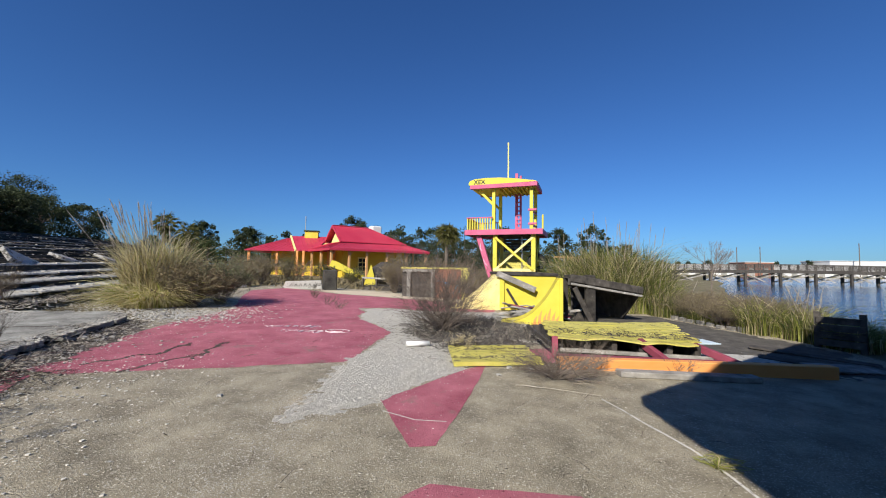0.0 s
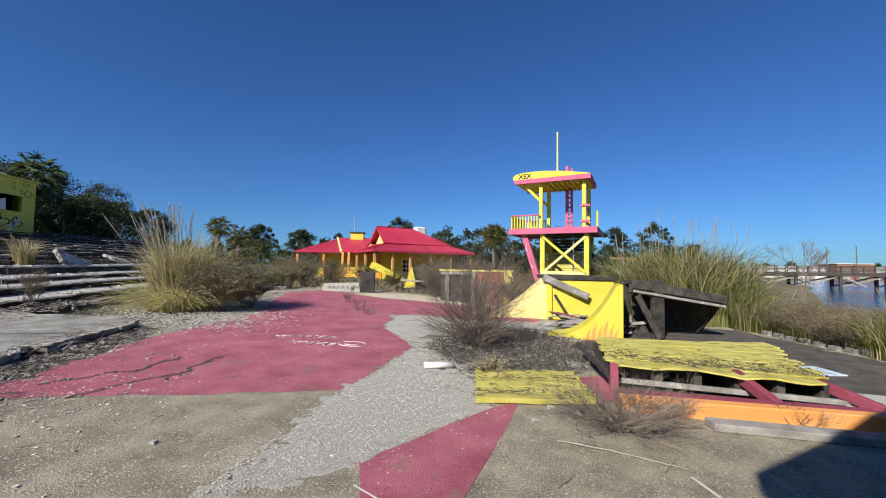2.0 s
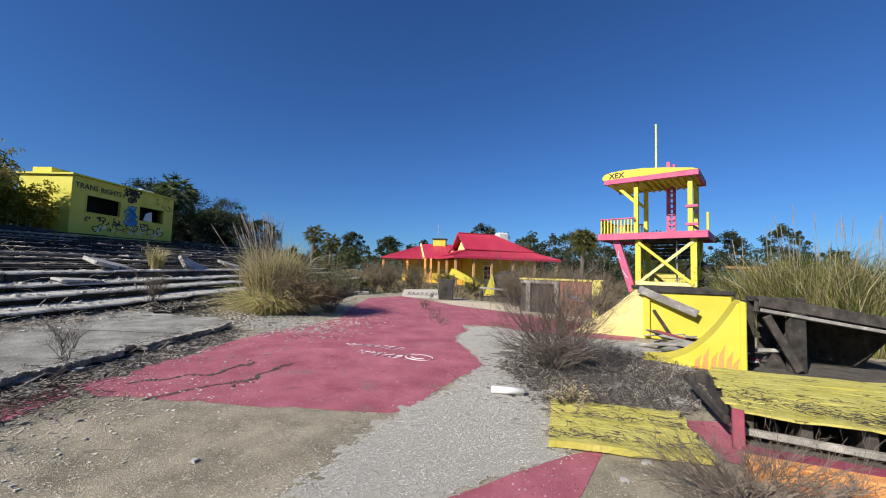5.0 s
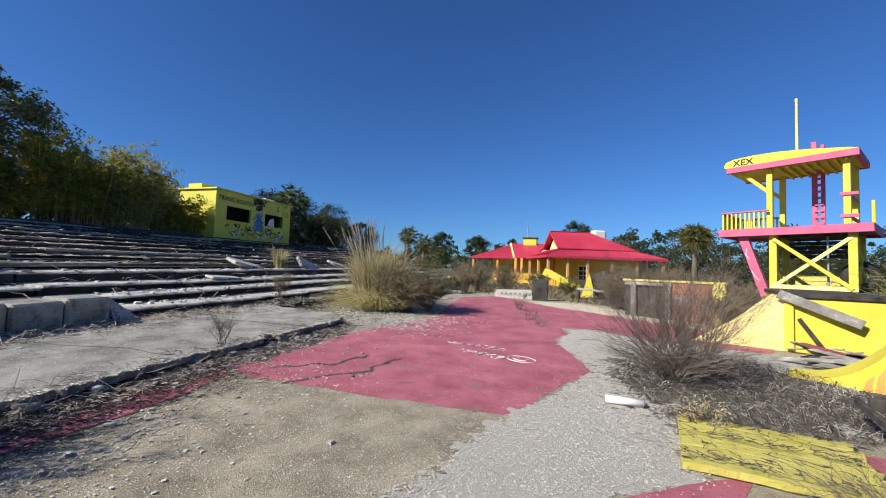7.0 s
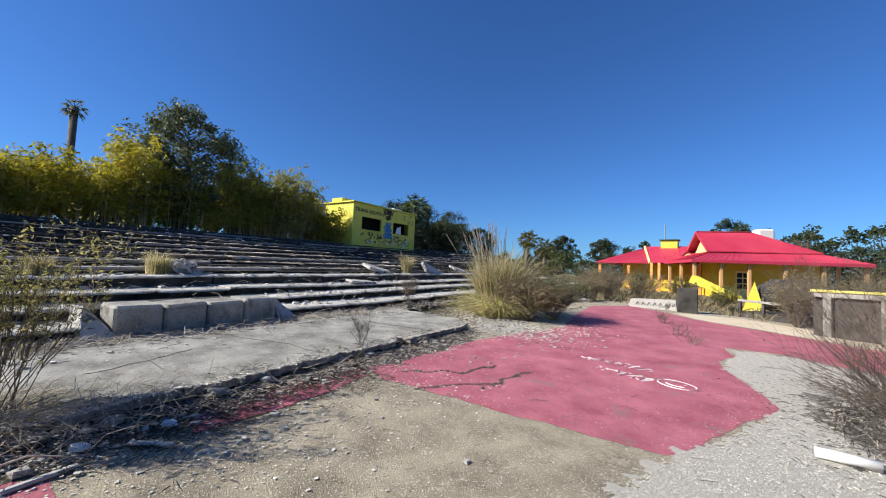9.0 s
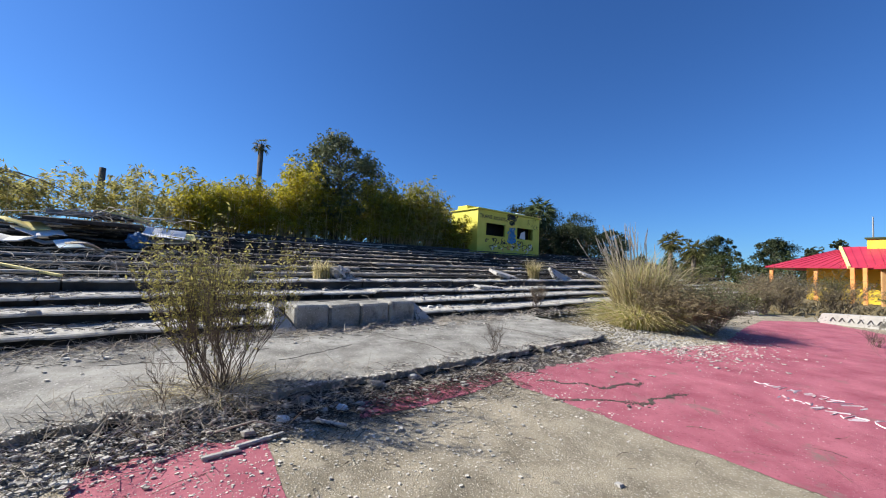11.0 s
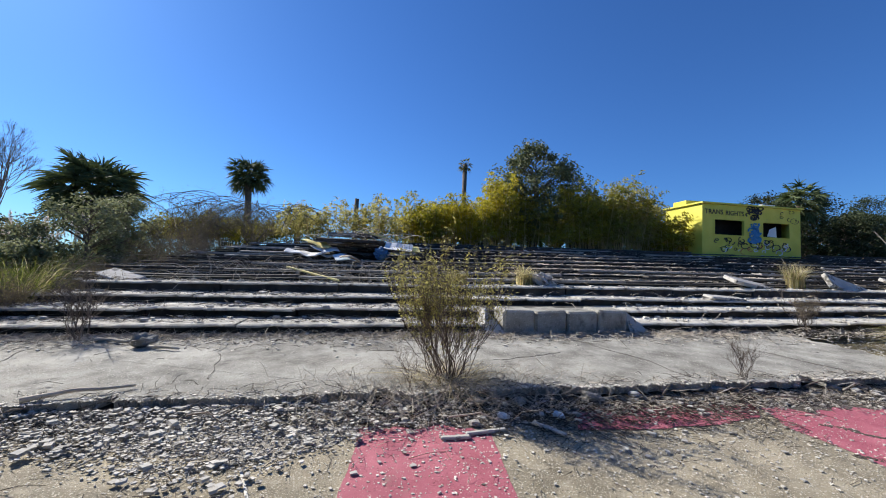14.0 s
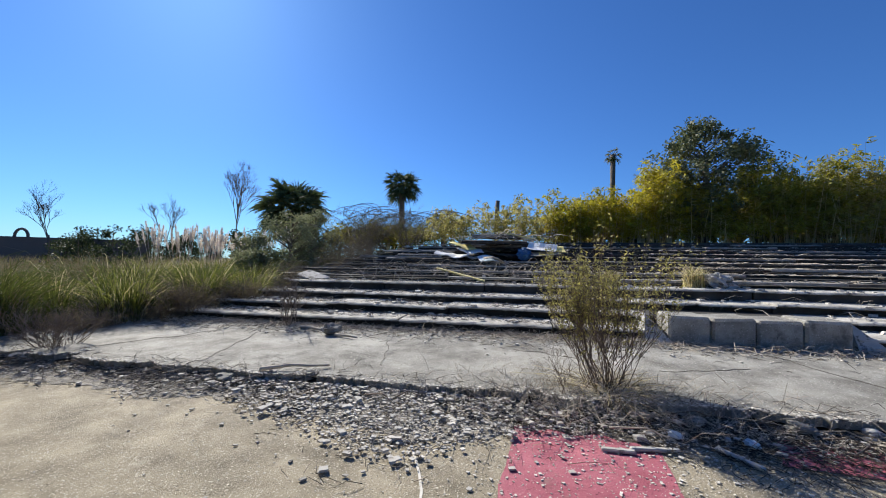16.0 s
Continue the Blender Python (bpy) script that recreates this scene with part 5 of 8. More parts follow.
def broad_tree(name, base, height, radius, label, leaf_mat, n_clumps=60, per=70, leaf=0.16, trunk_r=0.16, low=0.25, category="tree", crown_squash=0.8):
    t = thing(name, base, label, category)
    part("trunk", tube([(0, 0, -0.1), (0.08, 0.05, height * 0.35), (0.0, 0.1, height * 0.75)], [trunk_r, trunk_r * 0.7, trunk_r * 0.25], 8), BARK, t, "", True)
    st, lf = Strips(), Strips()
    for _ in range(n_clumps):
        a, u = rng.uniform(0, 6.283), rng.random()
        z = height * (low + (1 - low) * u)
        prof = math.sin(math.pi * min(1.0, 0.12 + 0.85 * u)) ** 0.6
        r = radius * prof * math.sqrt(rng.uniform(0.15, 1.0)) * (0.8 + 0.5 * noise.noise((a, u * 3, radius)))
        c = Vector((r * math.cos(a), r * math.sin(a), z))
        st.twig((0, 0, max(0.2, z - r * 0.7)), c, 0.03, 0.008)
        cr = radius * rng.uniform(0.1, 0.3)
        for _ in range(per):
            v = Vector((rng.gauss(0, 1), rng.gauss(0, 1), rng.gauss(0, crown_squash)))
            v = v.normalized() * cr * rng.random() ** 0.5
            lf.leaf(c + v, leaf * rng.uniform(0.6, 1.3), 0.5)
    tagged(st.make("limb_tangle", BARK, t), kind="stuff")
    lf.make("crown", leaf_mat, t)
    return t


def bare_tree(name, base, height, label, depth=5, mat=None):
    t = thing(name, base, label, "bare tree")
    st = Strips()

    def grow(p, d, L, r, k):
        q = p + d * L
        st.twig(p, q, r, r * 0.7)
        if k:
            for _ in range(3):
                nd = (d + Vector((rng.gauss(0, 0.36), rng.gauss(0, 0.36), 0.22))).normalized()
                grow(p.lerp(q, rng.uniform(0.6, 1.0)), nd, L * rng.uniform(0.6, 0.8), r * 0.6, k - 1)
    grow(Vector((0, 0, -0.1)), Vector((0.05, 0.05, 1)).normalized(), height * 0.3, height * 0.009, depth)
    tagged(st.make("branch_tangle", mat or TWIG, t), kind="stuff")
    return t


def fan_palm(name, base, height, crown, label, fronds=34, mat=None, trunk_r=0.16, bend=(0.15, 0.1), skirt=8):
    t = thing(name, base, label, "palm tree")
    bx, by = bend
    part("trunk", tube([(0, 0, -0.2), (bx * 0.3, by * 0.3, height * 0.4), (bx, by, height)], [trunk_r * 1.1, trunk_r * 0.85, trunk_r], 10), BARK, t, "", True)
    top = Vector((bx, by, height))
    lf = Strips()
    for i in range(fronds + skirt):
        a = 2.399 * i + rng.uniform(-0.2, 0.2)
        el = rng.uniform(-1.25, -0.5) if i >= fronds else math.asin(max(-0.95, min(0.98, -0.75 + 1.73 * i / fronds)))
        d = Vector((math.cos(a) * math.cos(el), math.sin(a) * math.cos(el), math.sin(el)))
        pl = crown * rng.uniform(0.3, 0.6)
        hub = top + d * pl
        lf.twig(top, hub, 0.02, 0.014)
        side = d.cross(Vector((rng.gauss(0, 0.4), rng.gauss(0, 0.4), 1)))
        side = side.normalized() if side.length > 0.05 else Vector((1, 0, 0))
        upv = side.cross(d).normalized()
        fold = rng.uniform(0.1, 0.4)
        for k in range(21):
            an = (k - 10) * 0.165 + rng.gauss(0, 0.03)
            ld = (d * math.cos(an) + side * math.sin(an) + upv * fold * abs(math.sin(an))).normalized()
            L = crown * rng.uniform(0.4, 0.52) * (1 - 0.25 * abs(k - 10) / 10)
            tip = hub + ld * L + Vector((0, 0, -0.4 * L * rng.uniform(0.4, 1.6)))
            lf.blade(hub, tip, crown * 0.05, Vector((0, 0, 0.1 * L)), 3)
    lf.make("crown", mat or LEAF_PALM, t)
    return t


# big pampas clump beside the walkway
grass_clump("pampas_grass", paved(-9.45, 10.1), 4400, 2.05, 0.68, 0.13, ((GRASS_DRY, 0.7), (GRASS_GREEN, 0.1), (GRASS_BROWN, 0.2)), "big straw-coloured pampas clump with feathery grey plumes", 40, 3.0, 0.018, "grass clump", 0.42, 0.24, -0.75, None, 0.028)
twig_bush("weed_bush", paved(-8.15, 10.0), 70, 1.1, 1.3, "brown leafy weeds against the pampas clump", TWIG, 3, 5, GRASS_BROWN, 0.006, 0.35, 0.06, "weeds", 0.05)
twig_bush("weed_bush", paved(-8.0, 10.9), 70, 1.2, 1.2, "olive-brown leafy weeds against the pampas clump", TWIG, 3, 6, LEAF_GREY, 0.006, 0.35, 0.05, "weeds", 0.05)

# reeds between the ramp and the lake
for i, (x, y, h, p) in enumerate(((3.8, 16.6, 2.3, 4), (4.5, 16.0, 2.5, 6), (5.2, 16.6, 2.7, 8), (5.8, 15.6, 2.6, 8), (6.5, 16.3, 2.5, 9), (6.2, 15.0, 1.6, 5), (7.0, 16.2, 1.2, 3), (5.2, 15.0, 2.1, 3), (4.5, 18.0, 2.7, 5), (6.0, 17.8, 2.7, 7), (6.6, 14.2, 0.9, 1))):
    grass_clump("reed_clump", paved(x, y), 2100, h, 0.8, 0.12, ((GRASS_DRY, 0.16), (GRASS_GREEN, 0.22), (GRASS_FIELD, 0.38), (GRASS_BROWN, 0.24)), "tall green and straw reeds by the lake", p // 2 + 1, h * 1.45, 0.017, "reeds", 0.3, 0.28, 0.1, None, 0.025)
for x, y, h, p in ((6.9, 12.6, 0.5, 0), (7.3, 10.9, 1.0, 1), (7.8, 10.2, 0.95, 4), (7.9, 12.9, 0.45, 1), (8.6, 9.8, 0.7, 0), (8.3, 11.0, 0.8, 4), (9.3, 10.6, 0.7, 0), (8.0, 9.3, 0.6, 0), (8.8, 8.6, 0.7, 0)):
    grass_clump("shore_grass", on_ground(x, y), 900, h, 0.5, 0.45, ((GRASS_GREEN, 0.36), (GRASS_FIELD, 0.3), (GRASS_BROWN, 0.16), (GRASS_DRY, 0.18)), "yellow-green grass clump on the lake bank", p, h * 1.6, 0.014)
for x, y in ((7.2, 13.6), (8.0, 14.2), (9.0, 14.6), (7.0, 11.9), (9.4, 12.4), (7.6, 12.7), (8.3, 13.2), (8.6, 12.2), (7.9, 11.2), (6.8, 13.0), (7.5, 14.8), (8.9, 13.4)):
    twig_bush("bank_thicket", on_ground(x, y), 46, 0.8, 1.0, "grey leafless twig thicket on the bank", TWIG, 3, 4, GRASS_BROWN, 0.008, 0.4, 0.04)
grass_clump("pampas_skirt", paved(-9.2, 9.8), 3200, 1.25, 0.75, 0.75, ((GRASS_GREEN, 0.35), (GRASS_DRY, 0.65)), "arching yellow-green outer blades of the pampas clump", 0, 0, 0.016, "grass clump", 0.2, 0.17, 0, None, 0.03, (0.0, 0.55))
for x, y in ((8.1, 7.6), (8.6, 6.8), (8.0, 6.3), (9.0, 7.8)):
    twig_bush("bank_bush", on_ground(x, y), 34, 1.25, 0.9, "dark leafy bush in the canopy's shadow", TWIG, 2, 9, LEAF_DARK, 0.009, 0.35, 0.06, "bush", 0.1)

# dead bushes on the plaza
twig_bush("dead_bush", paved(-0.85, 8.5), 60, 0.85, 1.5, "wide leafless grey-brown bush growing through the gravel", TWIG, 3, 1, MULCH, 0.008, 0.15, 0.03, "bush", 0.2)
twig_bush("dead_bush", paved(-0.8, 8.8), 40, 1.6, 1.7, "tall wispy leafless bush growing through the gravel", TWIG, 3, None, None, 0.006, 0.5, 0.03, "bush", 0.2, 0.5, 0.35)
twig_bush("dead_bush", paved(-0.75, 9.3), 26, 1.6, 1.0, "taller reddish-brown leafless bush", TWIG, 3, 1, BRICK_RED, 0.009, 0.3, 0.03, "bush", 0.4)
twig_bush("low_bush", paved(1.05, 5.4), 60, 0.36, 0.95, "low dark tangle of dead twigs before the orange beam", TWIG, 3, None, None, 0.0065, 0.15, 0.02)
twig_bush("low_bush", paved(1.6, 5.75), 10, 0.26, 0.3, "low dark tangle of dead twigs before the orange beam", TWIG, 3, None, None, 0.006)
twig_bush("low_bush", paved(2.9, 6.0), 8, 0.28, 0.2, "dry weed against the orange beam", TWIG, 3, None, None, 0.005)
twig_bush("low_bush", paved(-5.2, 12.3), 14, 0.35, 0.5, "dry weed in a crack of the pink paving", TWIG, 2, None, None, 0.006)
twig_bush("low_bush", paved(-4.4, 11.4), 12, 0.3, 0.4, "dry weed in a crack of the pink paving", TWIG, 2, None, None, 0.006)
twig_bush("low_bush", paved(-6.5, 14.2), 14, 0.4, 0.5, "dry weed in a crack of the pink paving", TWIG, 2, None, None, 0.006)
twig_bush("panel_weed", paved(-0.35, 6.65), 14, 0.35, 0.4, "yellowish weed at the fallen panel's corner", TWIG, 2, 2, GRASS_DRY, 0.005, 0.3, 0.04, "weed", 0.1)
grass_clump("line_tuft", paved(1.84, 3.2), 60, 0.11, 0.045, 0.7, ((GRASS_GREEN, 0.6), (GRASS_DRY, 0.4)), "small green grass tuft on the white line", 0, 0, 0.008, "grass tuft")

# willowy shrub growing through the kerb, and its neighbours
twig_bush("kerb_shrub", paved(-4.85, 0.46), 46, 1.5, 1.0, "willowy shrub with yellowish leaves growing through the kerb", TWIG, 3, 4, LEAF_SHRUB, 0.0075, 1.2, 0.044, "shrub", 0.6, 0.55, 0.19)
grass_clump("straw_tuft", paved(-4.75, 0.5), 600, 0.35, 0.5, 1.1, ((GRASS_DRY, 0.4), (GRASS_BROWN, 0.6)), "flattened grey straw round the shrub's foot", 0, 0, 0.01)
twig_bush("bare_shrub", bl(-3.35, 6.7, 0.18), 16, 1.1, 0.4, "bare grey shrub at the foot of the stand", TWIG, 3, None, None, 0.009, 0.7)
twig_bush("bare_shrub", paved(-1.6, -7.0), 34, 0.75, 0.9, "low leafless shrub at the end of the walkway", TWIG, 3, None, None, 0.008)
twig_bush("bare_shrub", bl(6.3, 3.9, 0.15), 9, 0.55, 0.4, "thin dry weed at the kerb", TWIG, 3, None, None, 0.005, 0.7)
twig_bush("bare_shrub", bl(1.9, 3.9, 0.15), 9, 0.5, 0.4, "thin dry weed at the kerb", TWIG, 3, None, None, 0.005, 0.7)
twig_bush("bare_shrub", bl(11.0, 6.8, 0.18), 18, 0.9, 0.5, "thin dry shrub before the stand", TWIG, 3, 1, GRASS_BROWN, 0.006, 0.7, 0.03)
for s, d, h in ((5.55, 9.9, 0.55), (14.9, 10.0, 0.9), (3.6, 9.9, 0.4), (24.5, 9.6, 0.6)):
    grass_clump("stand_grass", at_level(s, d), 700, h, 0.24, 0.32, ((GRASS_DRY, 0.55), (GRASS_GREEN, 0.2), (GRASS_BROWN, 0.25)), "dry grass tuft growing out of the stand", 2, h * 1.2, 0.012)

# bamboo and trees behind the stand
def bamboo(s0, s1, top, k, mat, label):
    base = bl((s0 + s1) / 2, 18.6, 2.0)
    t = thing("bamboo_thicket", base, label, "bamboo", "", "stuff")
    st, lf = Strips(), Strips()
    for _ in range(k):
        s, d = rng.uniform(s0, s1), rng.uniform(17.6, 20.2)
        b = bl(s, d, 1.95) - base
        h = top * rng.uniform(0.6, 0.95) * (1.0 + 0.38 * noise.noise((s * 0.9, d * 0.5, top)))
        lean = Vector((rng.gauss(0, 0.22), rng.gauss(0, 0.22), 0))
        tip = b + lean * h * 0.5 + Vector((0, 0, h))
        st.twig(b, b.lerp(tip, 0.6), 0.016, 0.011)
        st.twig(b.lerp(tip, 0.6), tip, 0.011, 0.003)
        for _ in range(24):
            u = rng.uniform(0.2, 1.0) ** 0.8
            a = rng.uniform(0, 6.283)
            c0 = b.lerp(tip, u)
            reach = Vector((math.cos(a), math.sin(a), rng.uniform(-0.1, 0.7))) * rng.uniform(0.35, 0.8) * (1.2 - 0.75 * u)
            st.twig(c0, c0 + reach, 0.005, 0.003)
            for _ in range(7):
                c = c0 + reach * rng.uniform(0.45, 1.1) + Vector((rng.gauss(0, 0.07), rng.gauss(0, 0.07), rng.gauss(-0.03, 0.06)))
                lf.leaf(c, rng.uniform(0.13, 0.27), 0.27, Vector((math.cos(a) + rng.gauss(0, 0.7), math.sin(a) + rng.gauss(0, 0.7), rng.gauss(-0.6, 0.5))))
    tagged(st.make("culm_group", GRASS_DRY, t), kind="stuff")
    tagged(lf.make("leafage", mat, t), kind="stuff")


bamboo(-9.0, -3.5, 1.5, 40, LEAF_BAMBOO_GREEN, "thin olive brush behind the stand's end")
bamboo(-3.5, 3.0, 2.6, 48, LEAF_SHRUB, "thin straw-yellow bamboo behind the stand")
bamboo(2.6, 5.8, 3.0, 85, LEAF_BAMBOO, "bright yellow-green bamboo thicket behind the stand")
bamboo(5.8, 6.8, 2.9, 34, LEAF_BAMBOO, "bright yellow bamboo below the dying palm")
bamboo(6.9, 8.2, 4.2, 55, LEAF_BAMBOO, "tall bright yellow bamboo thicket behind the stand")
bamboo(7.6, 11.0, 3.4, 80, LEAF_BAMBOO_GREEN, "olive bamboo under the dark tree")
bamboo(11.0, 15.5, 4.3, 120, LEAF_BAMBOO_GREEN, "tall olive-green bamboo thicket behind the stand")
bamboo(13.8, 16.4, 4.0, 60, LEAF_SHRUB, "yellowing bamboo beside the booth")
bamboo(16.4, 17.9, 2.7, 55, LEAF_BAMBOO, "bright yellow bamboo against the booth")
broad_tree("oak_tree", bl(9.6, 18.9, 1.95), 5.8, 2.4, "dark green oak above the bamboo behind the stand", LEAF_OAK, 130, 95, 0.17, 0.16, 0.25)
broad_tree("oak_tree", bl(12.3, 20.0, 1.95), 4.7, 1.8, "dark green young oak in the bamboo", LEAF_DARK, 45, 90, 0.13, 0.12, 0.2)
broad_tree("oak_tree", bl(8.4, 20.5, 1.95), 4.2, 1.6, "dark green young oak in the bamboo", LEAF_DARK, 40, 90, 0.13, 0.12, 0.2)
for s, d, h, r in ((26.4, 19.8, 3.8, 1.9), (28.6, 20.0, 3.4, 2.2), (31.0, 19.5, 3.0, 2.0), (33.5, 20.5, 3.6, 2.2), (37.0, 21.0, 3.6, 2.4), (40.5, 20.0, 3.4, 2.4), (30.0, 24.0, 5.0, 2.6), (36.0, 25.0, 5.6, 3.0), (42.0, 25.0, 5.6, 3.0), (21.0, 25.0, 4.4, 2.4), (17.0, 24.5, 4.2, 2.2)):
    broad_tree("evergreen_shrub", bl(s, d, 1.9), h, r, "dark evergreen shrub at the back of the stand", LEAF_PINE, 85, 90, 0.16, 0.1, 0.1, "shrub")
for s, d, h, r in ((4.5, 21.6, 1.9, 1.6), (6.5, 21.8, 2.2, 1.7), (8.5, 22.0, 2.3, 1.7), (10.5, 22.0, 2.3, 1.8), (12.5, 22.0, 2.4, 1.8), (14.5, 22.0, 2.4, 1.8), (16.0, 22.4, 2.2, 1.6)):
    broad_tree("dark_shrub", bl(s, d, 1.9), h, r, "dark low shrub in the shade behind the bamboo", LEAF_PINE, 55, 70, 0.2, 0.08, 0.02, "shrub")
fan_palm("cabbage_palm", bl(26.9, 19.2, 1.9), 3.9, 1.8, "dark cabbage palm behind the booth", 40)
fan_palm("cabbage_palm", Vector((-19.45, -15.6, zg(-19.4, -15.6))), 6.85 - zg(-19.4, -15.6), 1.5, "cabbage palm with a slim grey trunk", 50, None, 0.2, (0.2, 0.0), 18)
fan_palm("cabbage_palm", Vector((-16.6, -23.8, zg(-16.6, -23.8))), 5.4 - zg(-16.6, -23.8), 3.0, "broad dark cabbage palm above the brush", 76, None, 0.24, (0.1, 0.0), 14)
fan_palm("cabbage_palm", Vector((-19.9, -12.4, zg(-19.9, -12.4))), 1.9, 1.1, "small yellowed palm behind the stand", 26, LEAF_SHRUB, 0.12)
fan_palm("dying_palm", Vector((-23.6, -3.2, zg(-23.6, -3.2))), 8.3 - zg(-23.6, -3.2), 0.62, "dying palm with a stub of short fronds", 12, LEAF_OLIVE, 0.15, (0.0, 0.0), 5)
for x, y, zt in ((-21.5, -9.55, 5.75), (-20.4, -12.85, 4.8)):
    z = zg(x, y)
    ob = part("palm_stump", tube([(0, 0, -0.1), (0.03, 0, (zt - z) * 0.6), (0, 0.02, zt - z)], [0.17, 0.15, 0.13], 9), BARK, None, "", True)
    ob.matrix_basis = Matrix.Translation((x, y, z))
    tagged(ob, "headless dark palm trunk behind the stand", "palm stump", "palm stumps")
for x, y, h in ((-12.6, -11.6, 2.2), (-13.8, -12.8, 2.5), (-15.0, -13.6, 2.3), (-11.8, -13.2, 2.2), (-16.0, -12.0, 1.8), (-13.4, -9.9, 1.5)):
    bramble = twig_bush("bramble", on_ground(x, y), 34, h, 1.7, "dense grey-brown bramble tangle at the stand's end", TWIG, 3, 2, LEAF_OLIVE, 0.010, 0.1, 0.05, "bramble", 0.15)
    vine = Strips()
    for _ in range(16):
        a = rng.uniform(0, 6.283)
        q = Vector((rng.gauss(0, 0.6), rng.gauss(0, 0.6), h * 0.6))
        vel = Vector((math.cos(a) * 0.3, math.sin(a) * 0.3, 0.32))
        for _ in range(9):
            q2 = q + vel
            vine.twig(q, q2, 0.012, 0.011)
            q, vel = q2, vel + Vector((rng.gauss(0, 0.05), rng.gauss(0, 0.05), -0.07))
    tagged(vine.make("cane_tangle", TWIG, bramble), kind="stuff")
for x, y, h, r in ((-10.9, -13.4, 3.1, 1.7), (-9.4, -12.9, 3.2, 1.7), (-8.2, -13.4, 2.4, 1.5), (-11.5, -15.0, 3.0, 1.5), (-7.4, -12.0, 1.7, 1.2)):
    broad_tree("wax_myrtle", on_ground(x, y), h, r, "grey-green myrtle shrub in the tall grass", LEAF_GREY, 70, 110, 0.1, 0.06, 0.05, "shrub")

# tall grass field beside the stand
for x, y, h in ((-3.0, -9.2, 1.75), (-4.6, -9.4, 1.9), (-5.6, -9.0, 1.7), (-2.0, -10.4, 1.6), (-6.4, -9.8, 1.8), (-1.0, -11.0, 1.6), (-4.0, -11.5, 2.0)):
    grass_clump("fountain_grass", on_ground(x, y), 1500, h * 0.8, 0.45, 0.3, ((GRASS_GREEN, 0.35), (GRASS_FIELD, 0.5), (GRASS_DRY, 0.15)), "tall arching green grass clump with pale tips", 0, 0, 0.016)
for x, y in ((-7.4, -9.6), (-7.0, -8.6), (-8.2, -10.4), (-3.8, -8.4), (-5.2, -8.4)):
    twig_bush("dark_brush", on_ground(x, y), 40, 1.1, 1.0, "dark brown brush at the edge of the grass", TWIG, 3, 2, GRASS_BROWN, 0.008, 0.2, 0.05, "brush", 0.1)
k = 0
for i in range(330):
    x, y = rng.uniform(-11, 2.5), rng.uniform(-17, -5.2)
    s, d = x * U.x + y * U.y, x * N.x + y * N.y
    if (s > -6.4 and d > 2.6) or (d <= 3.4 and s > -8.2) or (2.6 < d < 6.4 and s > -7.7):
        continue
    k += 1
    green = noise.noise((x * 0.5, y * 0.5, 4)) > 0.0
    grass_clump("field_grass", on_ground(x, y), 460, rng.uniform(0.7, 1.2) * (1.15 + 0.9 * noise.noise((x * 0.7, y * 0.7, 9))), 0.38, 0.42, ((GRASS_FIELD, 0.93), (GRASS_BROWN, 0.07)) if green else ((GRASS_DRY, 0.06), (GRASS_BROWN, 0.5), (GRASS_FIELD, 0.44)), "tall green field grass" if green else "tall straw-brown field grass", 0, 0, 0.016)
for x, y in ((-8.6, -21.5), (-9.4, -20.5), (-7.7, -22.4), (-10.3, -21.2), (-11.3, -20.6), (-12.3, -20.2), (-10.8, -23.0), (-12.8, -18.6)):
    grass_clump("pampas_grass", on_ground(x, y), 500, 1.5, 0.5, 0.5, ((GRASS_DRY, 0.6), (GRASS_GREEN, 0.4)), "pampas clump with white plumes in the field", 16, 3.3, 0.02, "grass clump", 0.3, 0.2, -0.1, PLUME_WHITE, 0.1)
st = Strips()
for _ in range(9000):
    a, r = rng.uniform(3.5, 5.1), rng.uniform(17, 80)
    x, y = r * math.cos(a), r * math.sin(a)
    if x * N.x + y * N.y > 6 and x * U.x + y * U.y > -9:
        continue
    b = on_ground(x, y)
    h = rng.uniform(0.6, 1.5)
    st.blade(b, b + Vector((rng.gauss(0, 0.3), rng.gauss(0, 0.3), h)), 0.03 + r * 0.0012, (0, 0, 0.05), 2)
tagged(st.make("field_grass", GRASS_BROWN), "far field of tall straw grass", "grass", "", "stuff")
st = Strips()
for _ in range(16000):
    x, y = rng.uniform(-34, 12), rng.uniform(19, 60)
    if x > shore(y) - 1 or (-22 < x < -3 and 29 < y < 42):
        continue
    b = on_ground(x, y)
    h = rng.uniform(0.12, 0.42)
    st.blade(b, b + Vector((rng.gauss(0, 0.25), rng.gauss(0, 0.25), h)), 0.03 + y * 0.0012, (0, 0, 0.05), 2)
tagged(st.make("meadow_grass", GRASS_BROWN), "brown dry grass and weeds round the pavilions", "grass", "", "stuff")

